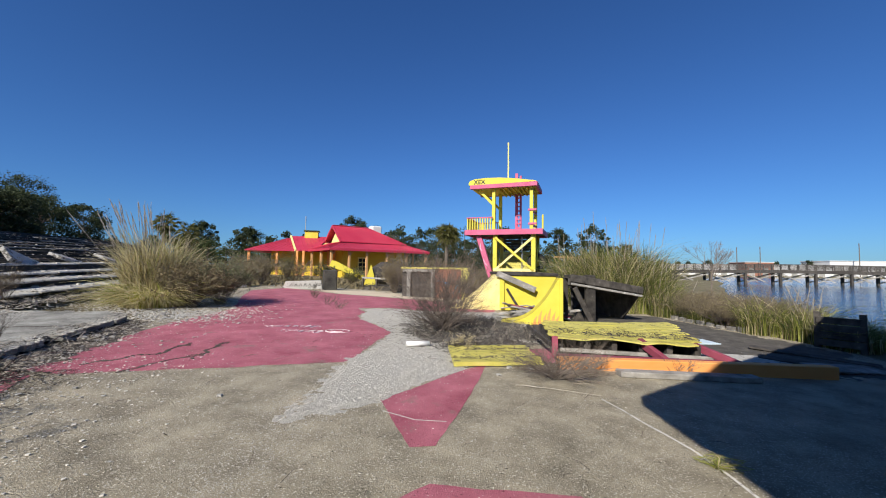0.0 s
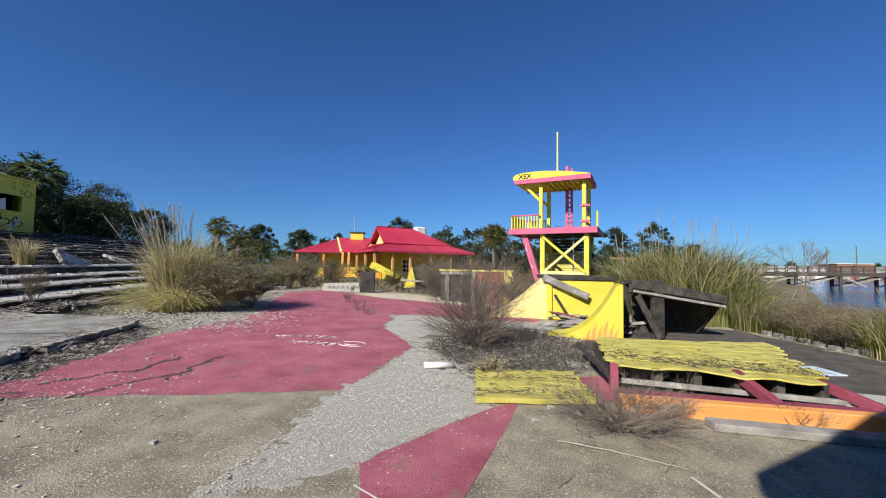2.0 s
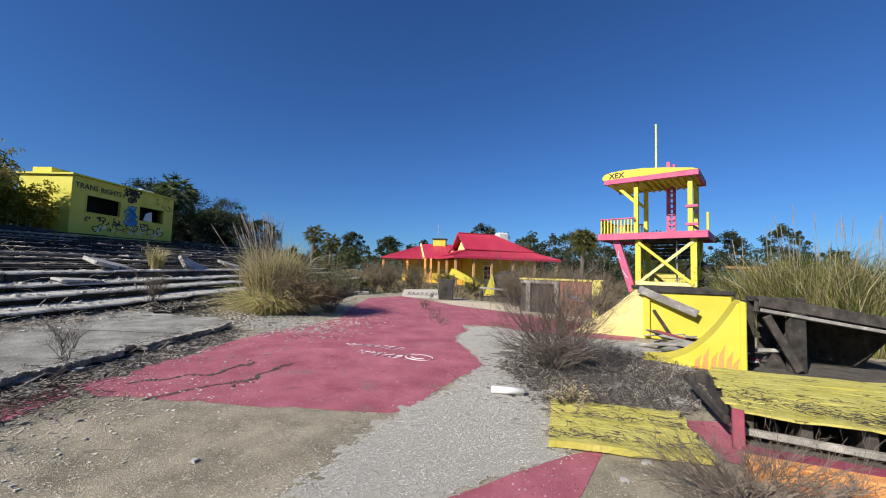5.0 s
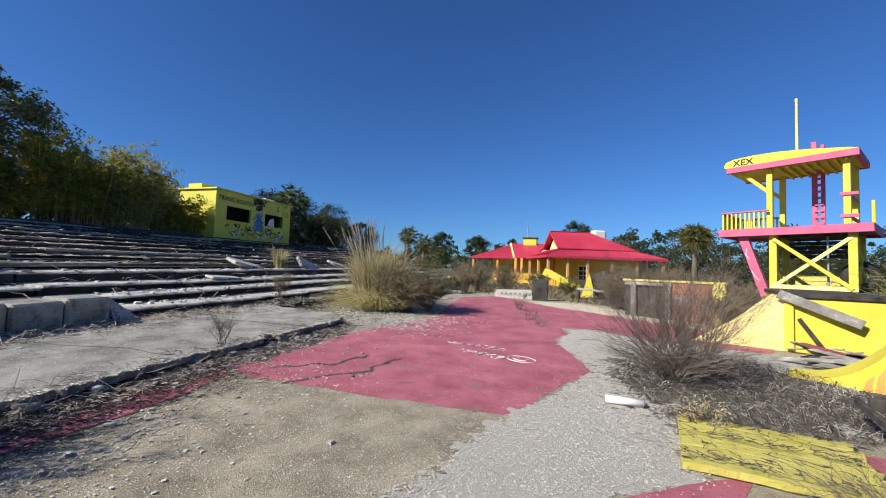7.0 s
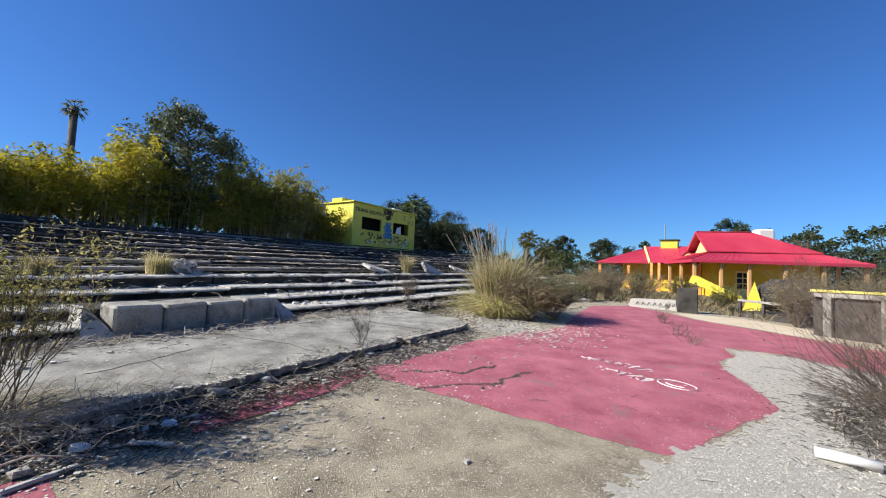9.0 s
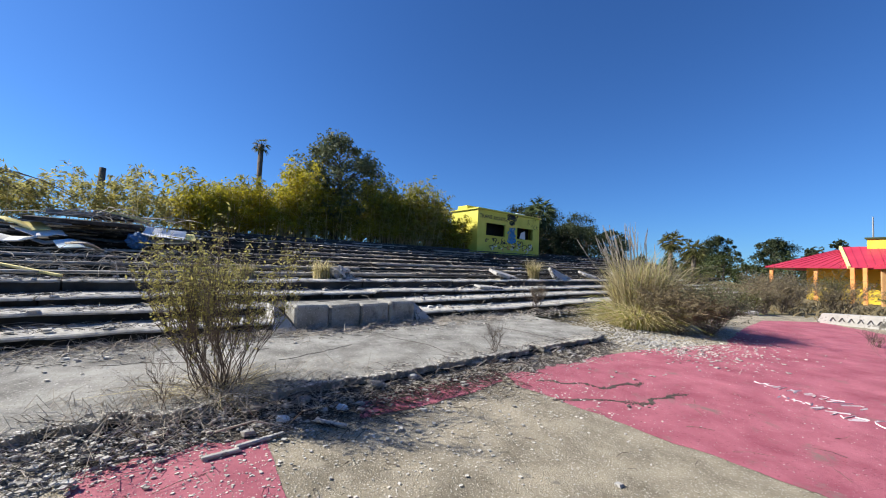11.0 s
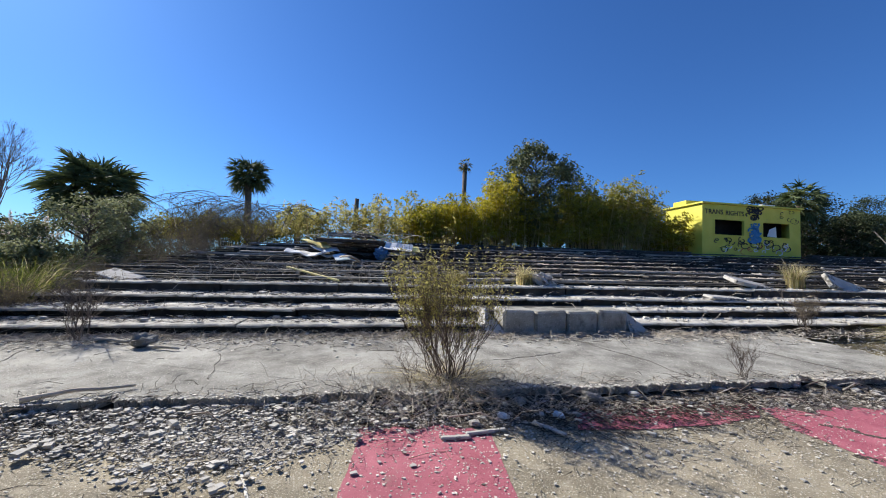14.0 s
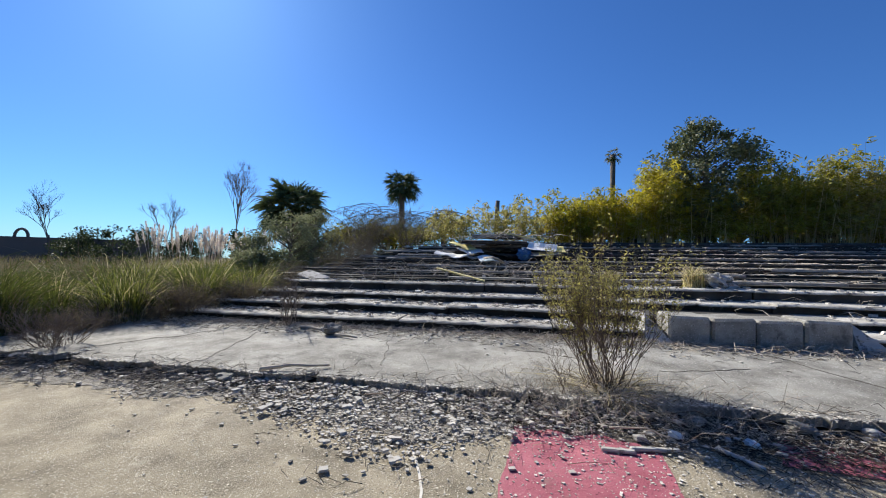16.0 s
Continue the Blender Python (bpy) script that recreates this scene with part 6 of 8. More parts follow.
# scrub round the pavilions
for x, y, h, r in ((-12.6, 20.5, 1.3, 1.0), (-13.6, 22.5, 1.5, 1.1), (-11.6, 22.2, 1.2, 1.0), (-15.5, 24.0, 1.6, 1.2), (-10.6, 24.5, 1.3, 0.9), (-14.6, 27.0, 1.7, 1.2), (-17.5, 26.0, 1.7, 1.3), (-5.0, 21.2, 1.4, 1.0), (-5.6, 24.0, 1.7, 1.1), (-3.4, 22.6, 1.6, 1.2), (-6.2, 27.5, 1.9, 1.2), (-3.8, 27.0, 1.9, 1.3), (-1.5, 25.0, 1.6, 1.2), (0.0, 23.0, 1.3, 1.1), (1.0, 27.0, 1.6, 1.4), (-12.0, 17.4, 0.8, 0.6), (-12.2, 18.8, 1.1, 0.7), (-20.5, 24.5, 1.8, 1.3), (-3.0, 19.2, 1.5, 0.8), (-1.8, 18.2, 1.3, 0.8), (-4.4, 18.6, 1.4, 0.8), (-0.6, 16.6, 1.1, 0.7), (-8.0, 22.6, 1.0, 0.8)):
    twig_bush("scrub_bush", on_ground(x, y), 32, h, r, "grey-brown half-leafless scrub before the pavilions", TWIG, 3, 3, GRASS_BROWN if rng.random() < 0.6 else LEAF_OLIVE, 0.011, 0.4, 0.07, "bush", 0.2)

# ---- far woods, pines, palms ----
def woods(name, spots, label, mat, leaf=0.32):
    base = on_ground(*spots[0][:2])
    t = thing(name, base, label, "trees", "", "stuff")
    st, lf = Strips(), Strips()
    for x, y, h, r in spots:
        b = on_ground(x, y) - base
        st.twig(b, b + Vector((rng.gauss(0, 0.2), rng.gauss(0, 0.2), h * 0.9)), 0.16, 0.05)
        for _ in range(16):
            u = rng.uniform(0.1, 1.0)
            rr = r * math.sin(math.pi * min(1, 0.15 + 0.8 * u)) * math.sqrt(rng.random())
            a = rng.uniform(0, 6.283)
            c = b + Vector((rr * math.cos(a), rr * math.sin(a), h * u))
            cr = r * rng.uniform(0.22, 0.42)
            for _ in range(60):
                v = Vector((rng.gauss(0, 1), rng.gauss(0, 1), rng.gauss(0, 0.7))).normalized() * cr * rng.random() ** 0.5
                lf.leaf(c + v, leaf * rng.uniform(0.6, 1.3), 0.55)
    tagged(st.make("trunk_group", BARK, t), kind="stuff")
    tagged(lf.make("leafage", mat, t), kind="stuff")


woods("far_woods", [(x, 62 + rng.uniform(0, 6), rng.uniform(3.6, 6.2), rng.uniform(2.0, 3.2)) for x in np.arange(-26, 20, 1.3)], "dense undergrowth before the woods", LEAF_PINE)
woods("far_woods", [(x, 64 + rng.uniform(0, 14), rng.uniform(5.5, 8.5), rng.uniform(2.4, 3.6)) for x in np.arange(-24, 10, 2.3)], "dense dark woods behind the pavilions", LEAF_PINE)
woods("far_woods", [(x, 80 + rng.uniform(0, 20), rng.uniform(7, 10), rng.uniform(2.6, 3.8)) for x in np.arange(-24, 6, 3.2)], "taller far pines over the woods", LEAF_PINE, 0.6)
woods("far_woods", [(x, 52 + 0.2 * x + rng.uniform(0, 12), rng.uniform(2.4, 4.4), rng.uniform(1.8, 2.8)) for x in np.arange(-64, -22, 1.7)], "low mixed woods beyond the stand", LEAF_DARK)
woods("far_woods", [(x, 100 + rng.uniform(0, 15), rng.uniform(7, 10.5), rng.uniform(2.6, 3.8)) for x in np.arange(-110, -24, 5)], "far pines on the horizon", LEAF_PINE, 0.7)
woods("far_woods", [(-13.5 - 1.9 * i + rng.uniform(-1, 1), -66 + 2.7 * i - rng.uniform(0, 5), rng.uniform(3.8, 5.2), rng.uniform(2.0, 3.0)) for i in range(7)], "dark evergreen oaks at the far side of the field", LEAF_PINE)
woods("far_woods", [(rng.uniform(-44, -12), -74 - rng.uniform(0, 10), rng.uniform(3.5, 6.0), rng.uniform(2.4, 3.5)) for _ in range(16)], "low dark oaks beyond the field", LEAF_PINE)
woods("far_woods", [(-30 - 3 * i, -30 - rng.uniform(0, 14), rng.uniform(3.5, 5.5), rng.uniform(2, 3)) for i in range(9)], "low dark oaks behind the brush", LEAF_PINE)
for x, y, h in ((16.9, 62, 8.6), (11.6, 61, 7.6), (-20.5, 58, 8.4), (-37, 56, 6.0), (-44, 55, 6.6), (-30, 78, 9.5), (22, 64, 6.0)):
    b = on_ground(x, y)
    broad_tree("pine_tree", b, h, 2.6, "dark rounded pine beyond the plaza", LEAF_PINE, 46, 130, 0.24, 0.2, 0.45)
fan_palm("cabbage_palm", on_ground(-5.4, 54), 6.0, 2.3, "tall cabbage palm behind the pavilion", 74, LEAF_OLIVE, 0.28, (0.15, 0.1), 16)
fan_palm("cabbage_palm", on_ground(-22.3, 24.1), 3.55, 1.1, "slim cabbage palm at the end of the stand", 30, LEAF_OLIVE, 0.14)
fan_palm("cabbage_palm", on_ground(-20.9, 24.6), 3.1, 1.0, "slim cabbage palm at the end of the stand", 30, LEAF_OLIVE, 0.14)
fan_palm("cabbage_palm", on_ground(-21.9, 25.2), 2.3, 0.9, "small cabbage palm at the end of the stand", 24, LEAF_OLIVE, 0.14)
bare_tree("bare_tree", on_ground(-20.0, -39), 13.5, "bare winter tree beyond the field", 6)
bare_tree("bare_tree", on_ground(-19.9, -56.8), 12.0, "bare winter tree beyond the field", 6)
bare_tree("bare_tree", on_ground(-12.1, -76), 14.0, "bare winter tree by the far wall", 6)
for x, y, h, sp in ((-6.6, -7.3, 0.6, 0.8), (-7.6, -8.2, 0.9, 0.9), (-5.6, -8.4, 0.7, 0.8), (-8.6, -9.0, 1.1, 1.0), (-6.9, -9.2, 0.9, 0.9), (-9.6, -9.8, 1.3, 1.1), (-4.6, -8.6, 0.6, 0.8), (-10.8, -10.4, 1.4, 1.1), (-3.4, -8.7, 0.6, 0.8), (-2.2, -8.6, 0.6, 0.9)):
    twig_bush("dead_brush", on_ground(x, y), 40, h, sp, "grey dead brush between the grass and the stand", TWIG, 3, 2, GRASS_BROWN, 0.006, 0.2, 0.04, "brush", 0.1)
bare_tree("bare_tree", on_ground(20, 36), 6.5, "bare sapling by the lake", 5)
bare_tree("bare_tree", on_ground(15, 27), 4.5, "bare sapling by the lake", 5)
bare_tree("bare_tree", on_ground(-18, 70), 9.5, "bare winter tree behind the pavilions", 6)

# ---- bridge, far shore ----
def bridge():
    pts = [Vector((30 + 7 * i, 79 + 0.9 * i - 0.06 * (i - 4) ** 2 * 1.0, 0)) for i in range(13)]
    zdeck = lambda i: 1.9 - 0.018 * (i - 4.5) ** 2
    t = thing("trestle_bridge", (pts[0].x, pts[0].y, -0.8), "long weathered timber trestle bridge over the lake", "bridge")
    o = t.matrix_basis.translation
    for i in range(12):
        a, b = pts[i] - o, pts[i + 1] - o
        a, b = a + Vector((0, 0, zdeck(i))), b + Vector((0, 0, zdeck(i + 1)))
        part("deck", beam(a, b, 2.4, 0.3, 0), TIMBER_DARK, t)
        part("edge_beam", beam(a + Vector((0, -1.25, -0.1)), b + Vector((0, -1.25, -0.1)), 0.12, 0.7, 0), TIMBER_DARK, t)
        for y in (-1.2, 1.2):
            for z in (0.4, 0.62, 0.84, 1.06, 1.28):
                part("rail", beam(a + Vector((0, y, z)), b + Vector((0, y, z)), 0.06, 0.13, 0), TIMBER_DARK, t)
            for k in range(4):
                p = a.lerp(b, k / 4) + Vector((0, y, 0))
                part("rail_post", box(p - Vector((0.07, 0.07, 0)), p + Vector((0.07, 0.07, 1.35))), TIMBER_DARK, t)
        for y in (-1.0, 1.0):
            part("trestle_leg", box((a.x - 0.2, a.y + y - 0.2, -2.2 - o.z), (a.x + 0.2, a.y + y + 0.2, a.z)), TIMBER_DARK, t)
            part("brace", beam((a.x, a.y + y, 0.4), (b.x, b.y + y, a.z - 0.4), 0.12, 0.22, 0), TIMBER_GREY, t)
            part("brace", beam((a.x, a.y + y - 0.1, a.z - 0.4), (a.x + 3.5, a.y + y - 0.1, 0.5), 0.12, 0.2, 0), TIMBER_GREY, t)
    return t


bridge()


def far_building(x, y, w2, d2, h, mat, label):
    t = thing("far_building", (x, y, -0.3), label, "building")
    part("wall", box((0, 0, 0), (w2, d2, h)), mat, t)
    part("roof", box((-0.3, -0.3, h), (w2 + 0.3, d2 + 0.3, h + 0.35)), FAR_WALL, t)
    for i in range(int(w2 / 7)):
        part("door", box((2 + 7 * i, -0.08, 0.2), (5 + 7 * i, 0.0, h * 0.6)), CONCRETE, t)
    return t


far_building(104, 232, 38, 14, 5.8, FAR_WALL, "long low pale warehouse on the far shore")
far_building(146, 231, 15, 14, 7.6, BRICK_RED, "brick-red block on the far shore")
far_building(163, 234, 30, 14, 6.2, FAR_WALL, "long low pale warehouse on the far shore")
far_building(195, 238, 70, 20, 9.0, FAR_WALL, "large pale warehouse on the far shore")
far_building(84, 238, 16, 10, 6.8, FAR_DARK, "dark low building on the far shore")
for x, y, h in ((140, 228, 16), (152, 228, 16.5), (205, 232, 19), (250, 236, 16)):
    ob = part("utility_pole", tube([(0, 0, 0), (0, 0, h)], [0.25, 0.2], 8), BARK, None)
    ob.matrix_basis = Matrix.Translation((x, y, -0.4))
    tagged(ob, "utility pole on the far shore", "pole", "far poles")
woods("far_woods", [(60 + 7 * i, 244 + rng.uniform(0, 20), rng.uniform(5, 9), rng.uniform(3, 5)) for i in range(30)], "thin line of trees beyond the far shore", LEAF_PINE, 0.9)
ob = part("light_pole", tube([(0, 0, 0), (0, 0, 9.0)], [0.1, 0.07], 8), STEEL, None)
ob.matrix_basis = Matrix.Translation(on_ground(-30.5, 62))
tagged(ob, "slim steel light pole behind the pavilions", "pole", "light poles")


def far_wall():
    t = thing("far_hall", (-5, -95, zg(-5, -95)), "long dark hall with a small arch on its roof", "building")
    a, b = Vector((14, -14, 0)), Vector((-15.5, 21, 0))
    part("wall", prism([a, b, b + Vector((-4, -3, 0)), a + Vector((-4, -3, 0))], (0, 0, 4.1)), FAR_DARK, t)
    c = Vector((-5.6, 7.8, 4.1))
    pts = [c + Vector((-1.0 * math.cos(k * math.pi / 8) * 0.65, 1.0 * math.cos(k * math.pi / 8) * 0.75, 1.3 * math.sin(k * math.pi / 8))) for k in range(9)]
    part("arch", tube(pts, [0.2] * 9, 8), FAR_DARK, t)
    return t


far_wall()

# ---- things before the pavilions ----
def low_block():
    o = paved(-9.1, 18.4)
    t = thing("low_wall_block", pose(*o, 0, 0, 20), "low pale wall block with scrawled dark marks", "wall block")
    part("block", prism([(-0.95, 0, -0.02), (0.95, 0, -0.02), (0.9, 0, 0.42), (-0.8, 0, 0.36)], (0, 0.5, 0)), CONCRETE_PALE, t)
    scribble([[(x, -0.012, 0.12), (x + 0.08, -0.012, 0.26), (x + 0.14, -0.012, 0.13)] for x in np.arange(-0.6, 0.6, 0.22)], 0.012, GRAFFITI, t, "scrawl")


low_block()
ob = part("stone_slab", box((-0.35, -0.12, -0.03), (0.35, 0.12, 1.0), 0.03), CONCRETE_DARK, None)
ob.matrix_basis = pose(*paved(-7.75, 18.6), 6, 0, 24)
tagged(ob, "upright dark grey slab beside the low block", "slab")


def slide_fin():
    t = thing("yellow_fin", pose(*paved(-7.6, 22.6), 0, 0, 20), "yellow plywood fins with a dark fibreglass shell", "play fin")
    part("fin", prism([(0.3, 0, 0), (1.1, 0, 0), (0.75, 0, 1.35)], (0, 0.06, 0)), YELLOW, t)
    part("wing", prism([(-1.75, 0.1, 1.2), (-1.6, 0.1, 1.55), (-1.35, 0.1, 1.5), (-0.6, 0.1, 1.1), (0.35, 0.1, 0.62), (0.3, 0.1, 0.3), (-0.6, 0.1, 0.75)], (0, 0.06, 0)), YELLOW, t)
    part("post", box((-1.5, 0.1, 0), (-1.4, 0.2, 1.2)), TIMBER_DARK, t)
    bm = bmesh.new()
    bmesh.ops.create_icosphere(bm, subdivisions=3, radius=1)
    for v in bm.verts:
        v.co = Vector((1.6 + 0.85 * v.co.x, 0.6 + 0.7 * v.co.y, max(0.0, 0.75 + 0.75 * v.co.z + 0.1 * noise.noise(v.co * 2))))
    part("shell", bm, TIMBER_DARK, t, "dark fibreglass shell", True)


slide_fin()


def jetty():
    t = thing("jetty_railing", pose(*paved(-6.6, 20.3), 0, 0, -12), "low dark rotting jetty with a broken railing beside the sand", "jetty")
    for i in range(16):
        part("deck_board", box((0.27 * i, 0.0, 0.14), (0.27 * i + 0.25, 1.5, 0.18 + 0.015 * (i % 3)), 0.006), TIMBER_DARK, t)
    for i in range(6):
        part("rail_post", box((0.82 * i, -0.05, -0.05), (0.82 * i + 0.09, 0.05, 0.66 + 0.1 * (i % 2)), 0.008), TIMBER_DARK, t)
    part("rail", beam((0, -0.07, 0.62), (2.6, -0.07, 0.55), 0.04, 0.09), TIMBER_GREY, t)
    part("rail", beam((1.5, -0.07, 0.34), (4.3, -0.07, 0.4), 0.04, 0.09), TIMBER_DARK, t)
    part("skirt", box((0, -0.03, -0.05), (4.3, -0.01, 0.13)), TIMBER_DARK, t)


jetty()


def painted_wall():
    t = thing("painted_wall", pose(*paved(-3.2, 16.9), 0, 0, -6), "low brick-red wall with yellow coping and a dark post frame", "wall")
    part("wall", box((1.1, 0, -0.05), (2.25, 0.25, 1.26)), BRICK_RED, t)
    part("coping", box((-0.5, -0.05, 1.26), (2.62, 0.3, 1.33), 0.01), YELLOW_OLD, t)
    part("end_pier", box((2.25, -0.03, -0.05), (2.6, 0.28, 1.26)), YELLOW_OLD, t)
    # one dark sheet stands in for the shaded openings of the frame
    part("dark_panel", box((-0.45, 0.02, 0.0), (1.1, 0.12, 1.24)), TIMBER_DARK, t)
    part("frame_post", box((-0.2, -0.12, -0.05), (-0.02, 0.02, 1.24), 0.01), TIMBER_GREY, t)
    part("frame_rail", box((-0.4, -0.1, 1.12), (1.1, 0.0, 1.24), 0.01), TIMBER_GREY, t)
    part("frame_post", box((0.92, -0.12, -0.05), (1.08, 0.02, 1.12), 0.01), TIMBER_GREY, t)
    scribble([[(1.2 + 0.2 * i, -0.012, 0.75 - 0.05 * i) for i in range(4)], [(1.9, -0.012, 0.2), (2.1, -0.012, 0.6), (2.2, -0.012, 0.25)]], 0.03, GRAFFITI_BLUE, t)


painted_wall()
ob = part("concrete_slab", box((-1.6, -0.5, -0.03), (1.6, 0.5, 0.14), 0.03), CONCRETE_PALE, None)
ob.matrix_basis = pose(*paved(-12.6, 16.2), 0, 0, 60)
tagged(ob, "pale slab left from the farther walkway", "slab")
t = thing("lattice_fence", pose(*on_ground(4.4, 24.5), 0, 0, 6), "weathered brick-orange lattice fence behind the tower", "fence")
for i in range(16):
    part("lath", beam((0.28 * i, 0, 0.1), (0.28 * i + 1.0, 0, 2.3), 0.04, 0.06, 0), POST_ORANGE, t)
    part("lath", beam((0.28 * i + 1.0, 0.05, 0.1), (0.28 * i, 0.05, 2.3), 0.04, 0.06, 0), POST_ORANGE, t)
part("top_rail", beam((0, 0, 2.3), (5.2, 0, 2.3), 0.1, 0.1, 0), POST_ORANGE, t)
part("bottom_rail", beam((0, 0, 0.05), (5.2, 0, 0.05), 0.1, 0.1, 0), POST_ORANGE, t)
bm = bmesh.new()
ring = [[] for _ in range(24)]
for i in range(24):
    a = 2 * math.pi * i / 24
    for k in range(10):
        b = 2 * math.pi * k / 10
        rr = 0.36 + 0.14 * math.cos(b)
        ring[i].append(bm.verts.new((rr * math.cos(a), 0.13 * math.sin(b), 0.5 + rr * math.sin(a))))
for i in range(24):
    for k in range(10):
        j, l2 = (i + 1) % 24, (k + 1) % 10
        bm.faces.new((ring[i][k], ring[j][k], ring[j][l2], ring[i][l2]))
bmesh.ops.recalc_face_normals(bm, faces=bm.faces[:])
ob = part("tyre", bm, RUBBER, None, "", True)
ob.matrix_basis = pose(2.62, 19.2, gz(2.6, 19.2) + 1.3, 0, 0, 20)
tagged(ob, "black rubber tyre standing on the tower's base", "tyre")

# ---- debris heap on the stand ----
def heap_board(s, d, h, L, w2, an, mat, label, tilt=0.0, tip=0.0, thick=0.045, name="loose_board", group="boards of the debris heap", wave=0.0):
    """A board or sheet of the heap: along s, depth d, height h above the paved plane, an degrees off the rows."""
    bm = box((-L / 2, -w2 / 2, -thick / 2), (L / 2, w2 / 2, thick / 2), 0.005)
    if wave:
        bmesh.ops.subdivide_edges(bm, edges=bm.edges[:], cuts=4, use_grid_fill=True)
        for v in bm.verts:
            v.co.z += wave * noise.noise(v.co * 2.2 + Vector((s, d, 0)))
    ob = part(name, bm, mat, None)
    ob.matrix_basis = pose(*bl(s, d, h), tip, tilt, ang + an)
    return tagged(ob, label, "sheet" if name == "dumped_sheet" else "board", group)


def heap():
    GREY, DARK = "dumped grey weathered board in the debris heap", "blackened board in the debris heap"
    # loose stack under the big panels, laid course upon course
    for k in range(30):
        d, s = rng.uniform(13.1, 14.4), rng.gauss(0.4, 0.7)
        lvl = at_level(s, d).z - bl(s, d).z
        dark = rng.random() < 0.6
        heap_board(s, d, lvl + 0.03 + 0.045 * (k // 3) * math.exp(-((s - 0.4) / 1.1) ** 2), rng.uniform(1.0, 2.0), rng.uniform(0.14, 0.3), rng.gauss(0, 14), TIMBER_DARK if dark else TIMBER_GREY, DARK if dark else GREY, rng.gauss(0, 3), rng.gauss(0, 4))
    heap_board(0.45, 13.1, 2.2, 2.25, 0.95, 2, TIMBER_DARK, "broad dark panel lying on top of the debris heap", 0, 5, 0.09)
    heap_board(0.1, 13.6, 2.42, 1.0, 0.3, -3, TIMBER_GREY, GREY, 0, 0, 0.14)
    heap_board(0.75, 13.7, 2.40, 1.2, 0.3, 1, TIMBER_DARK, DARK, 0, 0, 0.14)
    heap_board(1.15, 13.4, 2.46, 1.3, 0.1, -20, YELLOW_PALE, "pale batten across the heap", 12, 0, 0.05)
    for s, d, L, w2, an in ((-2.3, 13.5, 1.9, 0.3, 2), (-2.7, 12.9, 1.6, 0.3, -3), (-1.6, 13.2, 1.5, 0.28, 4), (-3.0, 14.2, 2.2, 0.3, 0), (-1.5, 14.1, 2.0, 0.35, 1), (2.4, 13.8, 1.5, 0.26, 3), (-1.9, 12.4, 1.4, 0.2, -2)):
        heap_board(s, d, at_level(s, d).z - bl(s, d).z + 0.05, L, w2, an, TIMBER_GREY if w2 > 0.27 else TIMBER_DARK, GREY if w2 > 0.27 else DARK, 0, 4)
    g = "sheets of the debris heap"
    for s, d, h, L, w2, an, tilt, tip, mat, lab in (
            (-0.85, 12.75, 2.03, 0.75, 0.45, 35, 8, 20, YELLOW_PALE, "faded yellow sheet in the debris heap"), (-1.15, 12.5, 1.70, 1.1, 0.45, -8, 3, 10, WHITE, "white board in the debris heap"),
            (-0.55, 12.6, 1.84, 0.8, 0.4, 22, 5, 14, WHITE, "white board in the debris heap"), (-0.1, 12.4, 1.64, 1.0, 0.3, 4, 0, 6, TIMBER_GREY, GREY),
            (0.12, 12.1, 1.56, 0.55, 0.4, 30, 6, 22, PALE_BLUE, "pale grey-blue sheet in the debris heap"), (0.36, 12.0, 1.55, 0.75, 0.16, 40, 14, 6, SAND, "pale orange plank leaning on the heap"),
            (1.85, 12.5, 1.98, 0.85, 0.5, -10, 6, 26, WHITE, "white curling sheet in the debris heap"), (2.25, 12.7, 1.95, 0.7, 0.5, 14, 8, 18, YELLOW_PALE, "faded yellow sheet in the debris heap"),
            (1.95, 12.3, 1.77, 0.85, 0.4, 3, -4, 20, SAND, "tan-orange sheet under the white one in the heap")):
        heap_board(s + 0.2, d, h + 0.03, L * 1.1, w2 * 1.15, an, mat, lab, tilt, tip, 0.03, "dumped_sheet", g, 0.12)
    bm = bmesh.new()
    bmesh.ops.create_icosphere(bm, subdivisions=4, radius=1)
    for v in bm.verts:
        n2 = noise.noise(v.co * 2.4) + 0.5 * noise.noise(v.co * 6)
        v.co = Vector((0.24 * v.co.x, 0.2 * v.co.y, 0.2 * v.co.z)) * (1 + 0.4 * n2)
    ob = part("tarpaulin", bm, BLUE, None)
    ob.matrix_basis = pose(*bl(1.5, 12.4, 1.76), 10, 12, ang)
    tagged(ob, "crumpled blue tarpaulin in the debris heap", "tarpaulin")
    cane = Strips()
    for _ in range(70):
        q = bl(rng.gauss(1.1, 0.45), rng.uniform(13.2, 14.2), 2.35)
        vel = Vector((rng.gauss(0, 0.12), rng.gauss(0, 0.12), rng.uniform(0.0, 0.09)))
        for _ in range(6):
            q2 = q + vel
            cane.twig(q, q2, 0.012, 0.01)
            q, vel = q2, vel + Vector((rng.gauss(0, 0.05), rng.gauss(0, 0.05), -0.025))
    tagged(cane.make("branch_pile", TWIG_PALE), "tangle of dead branches thrown on the heap", "branches", "", "stuff")


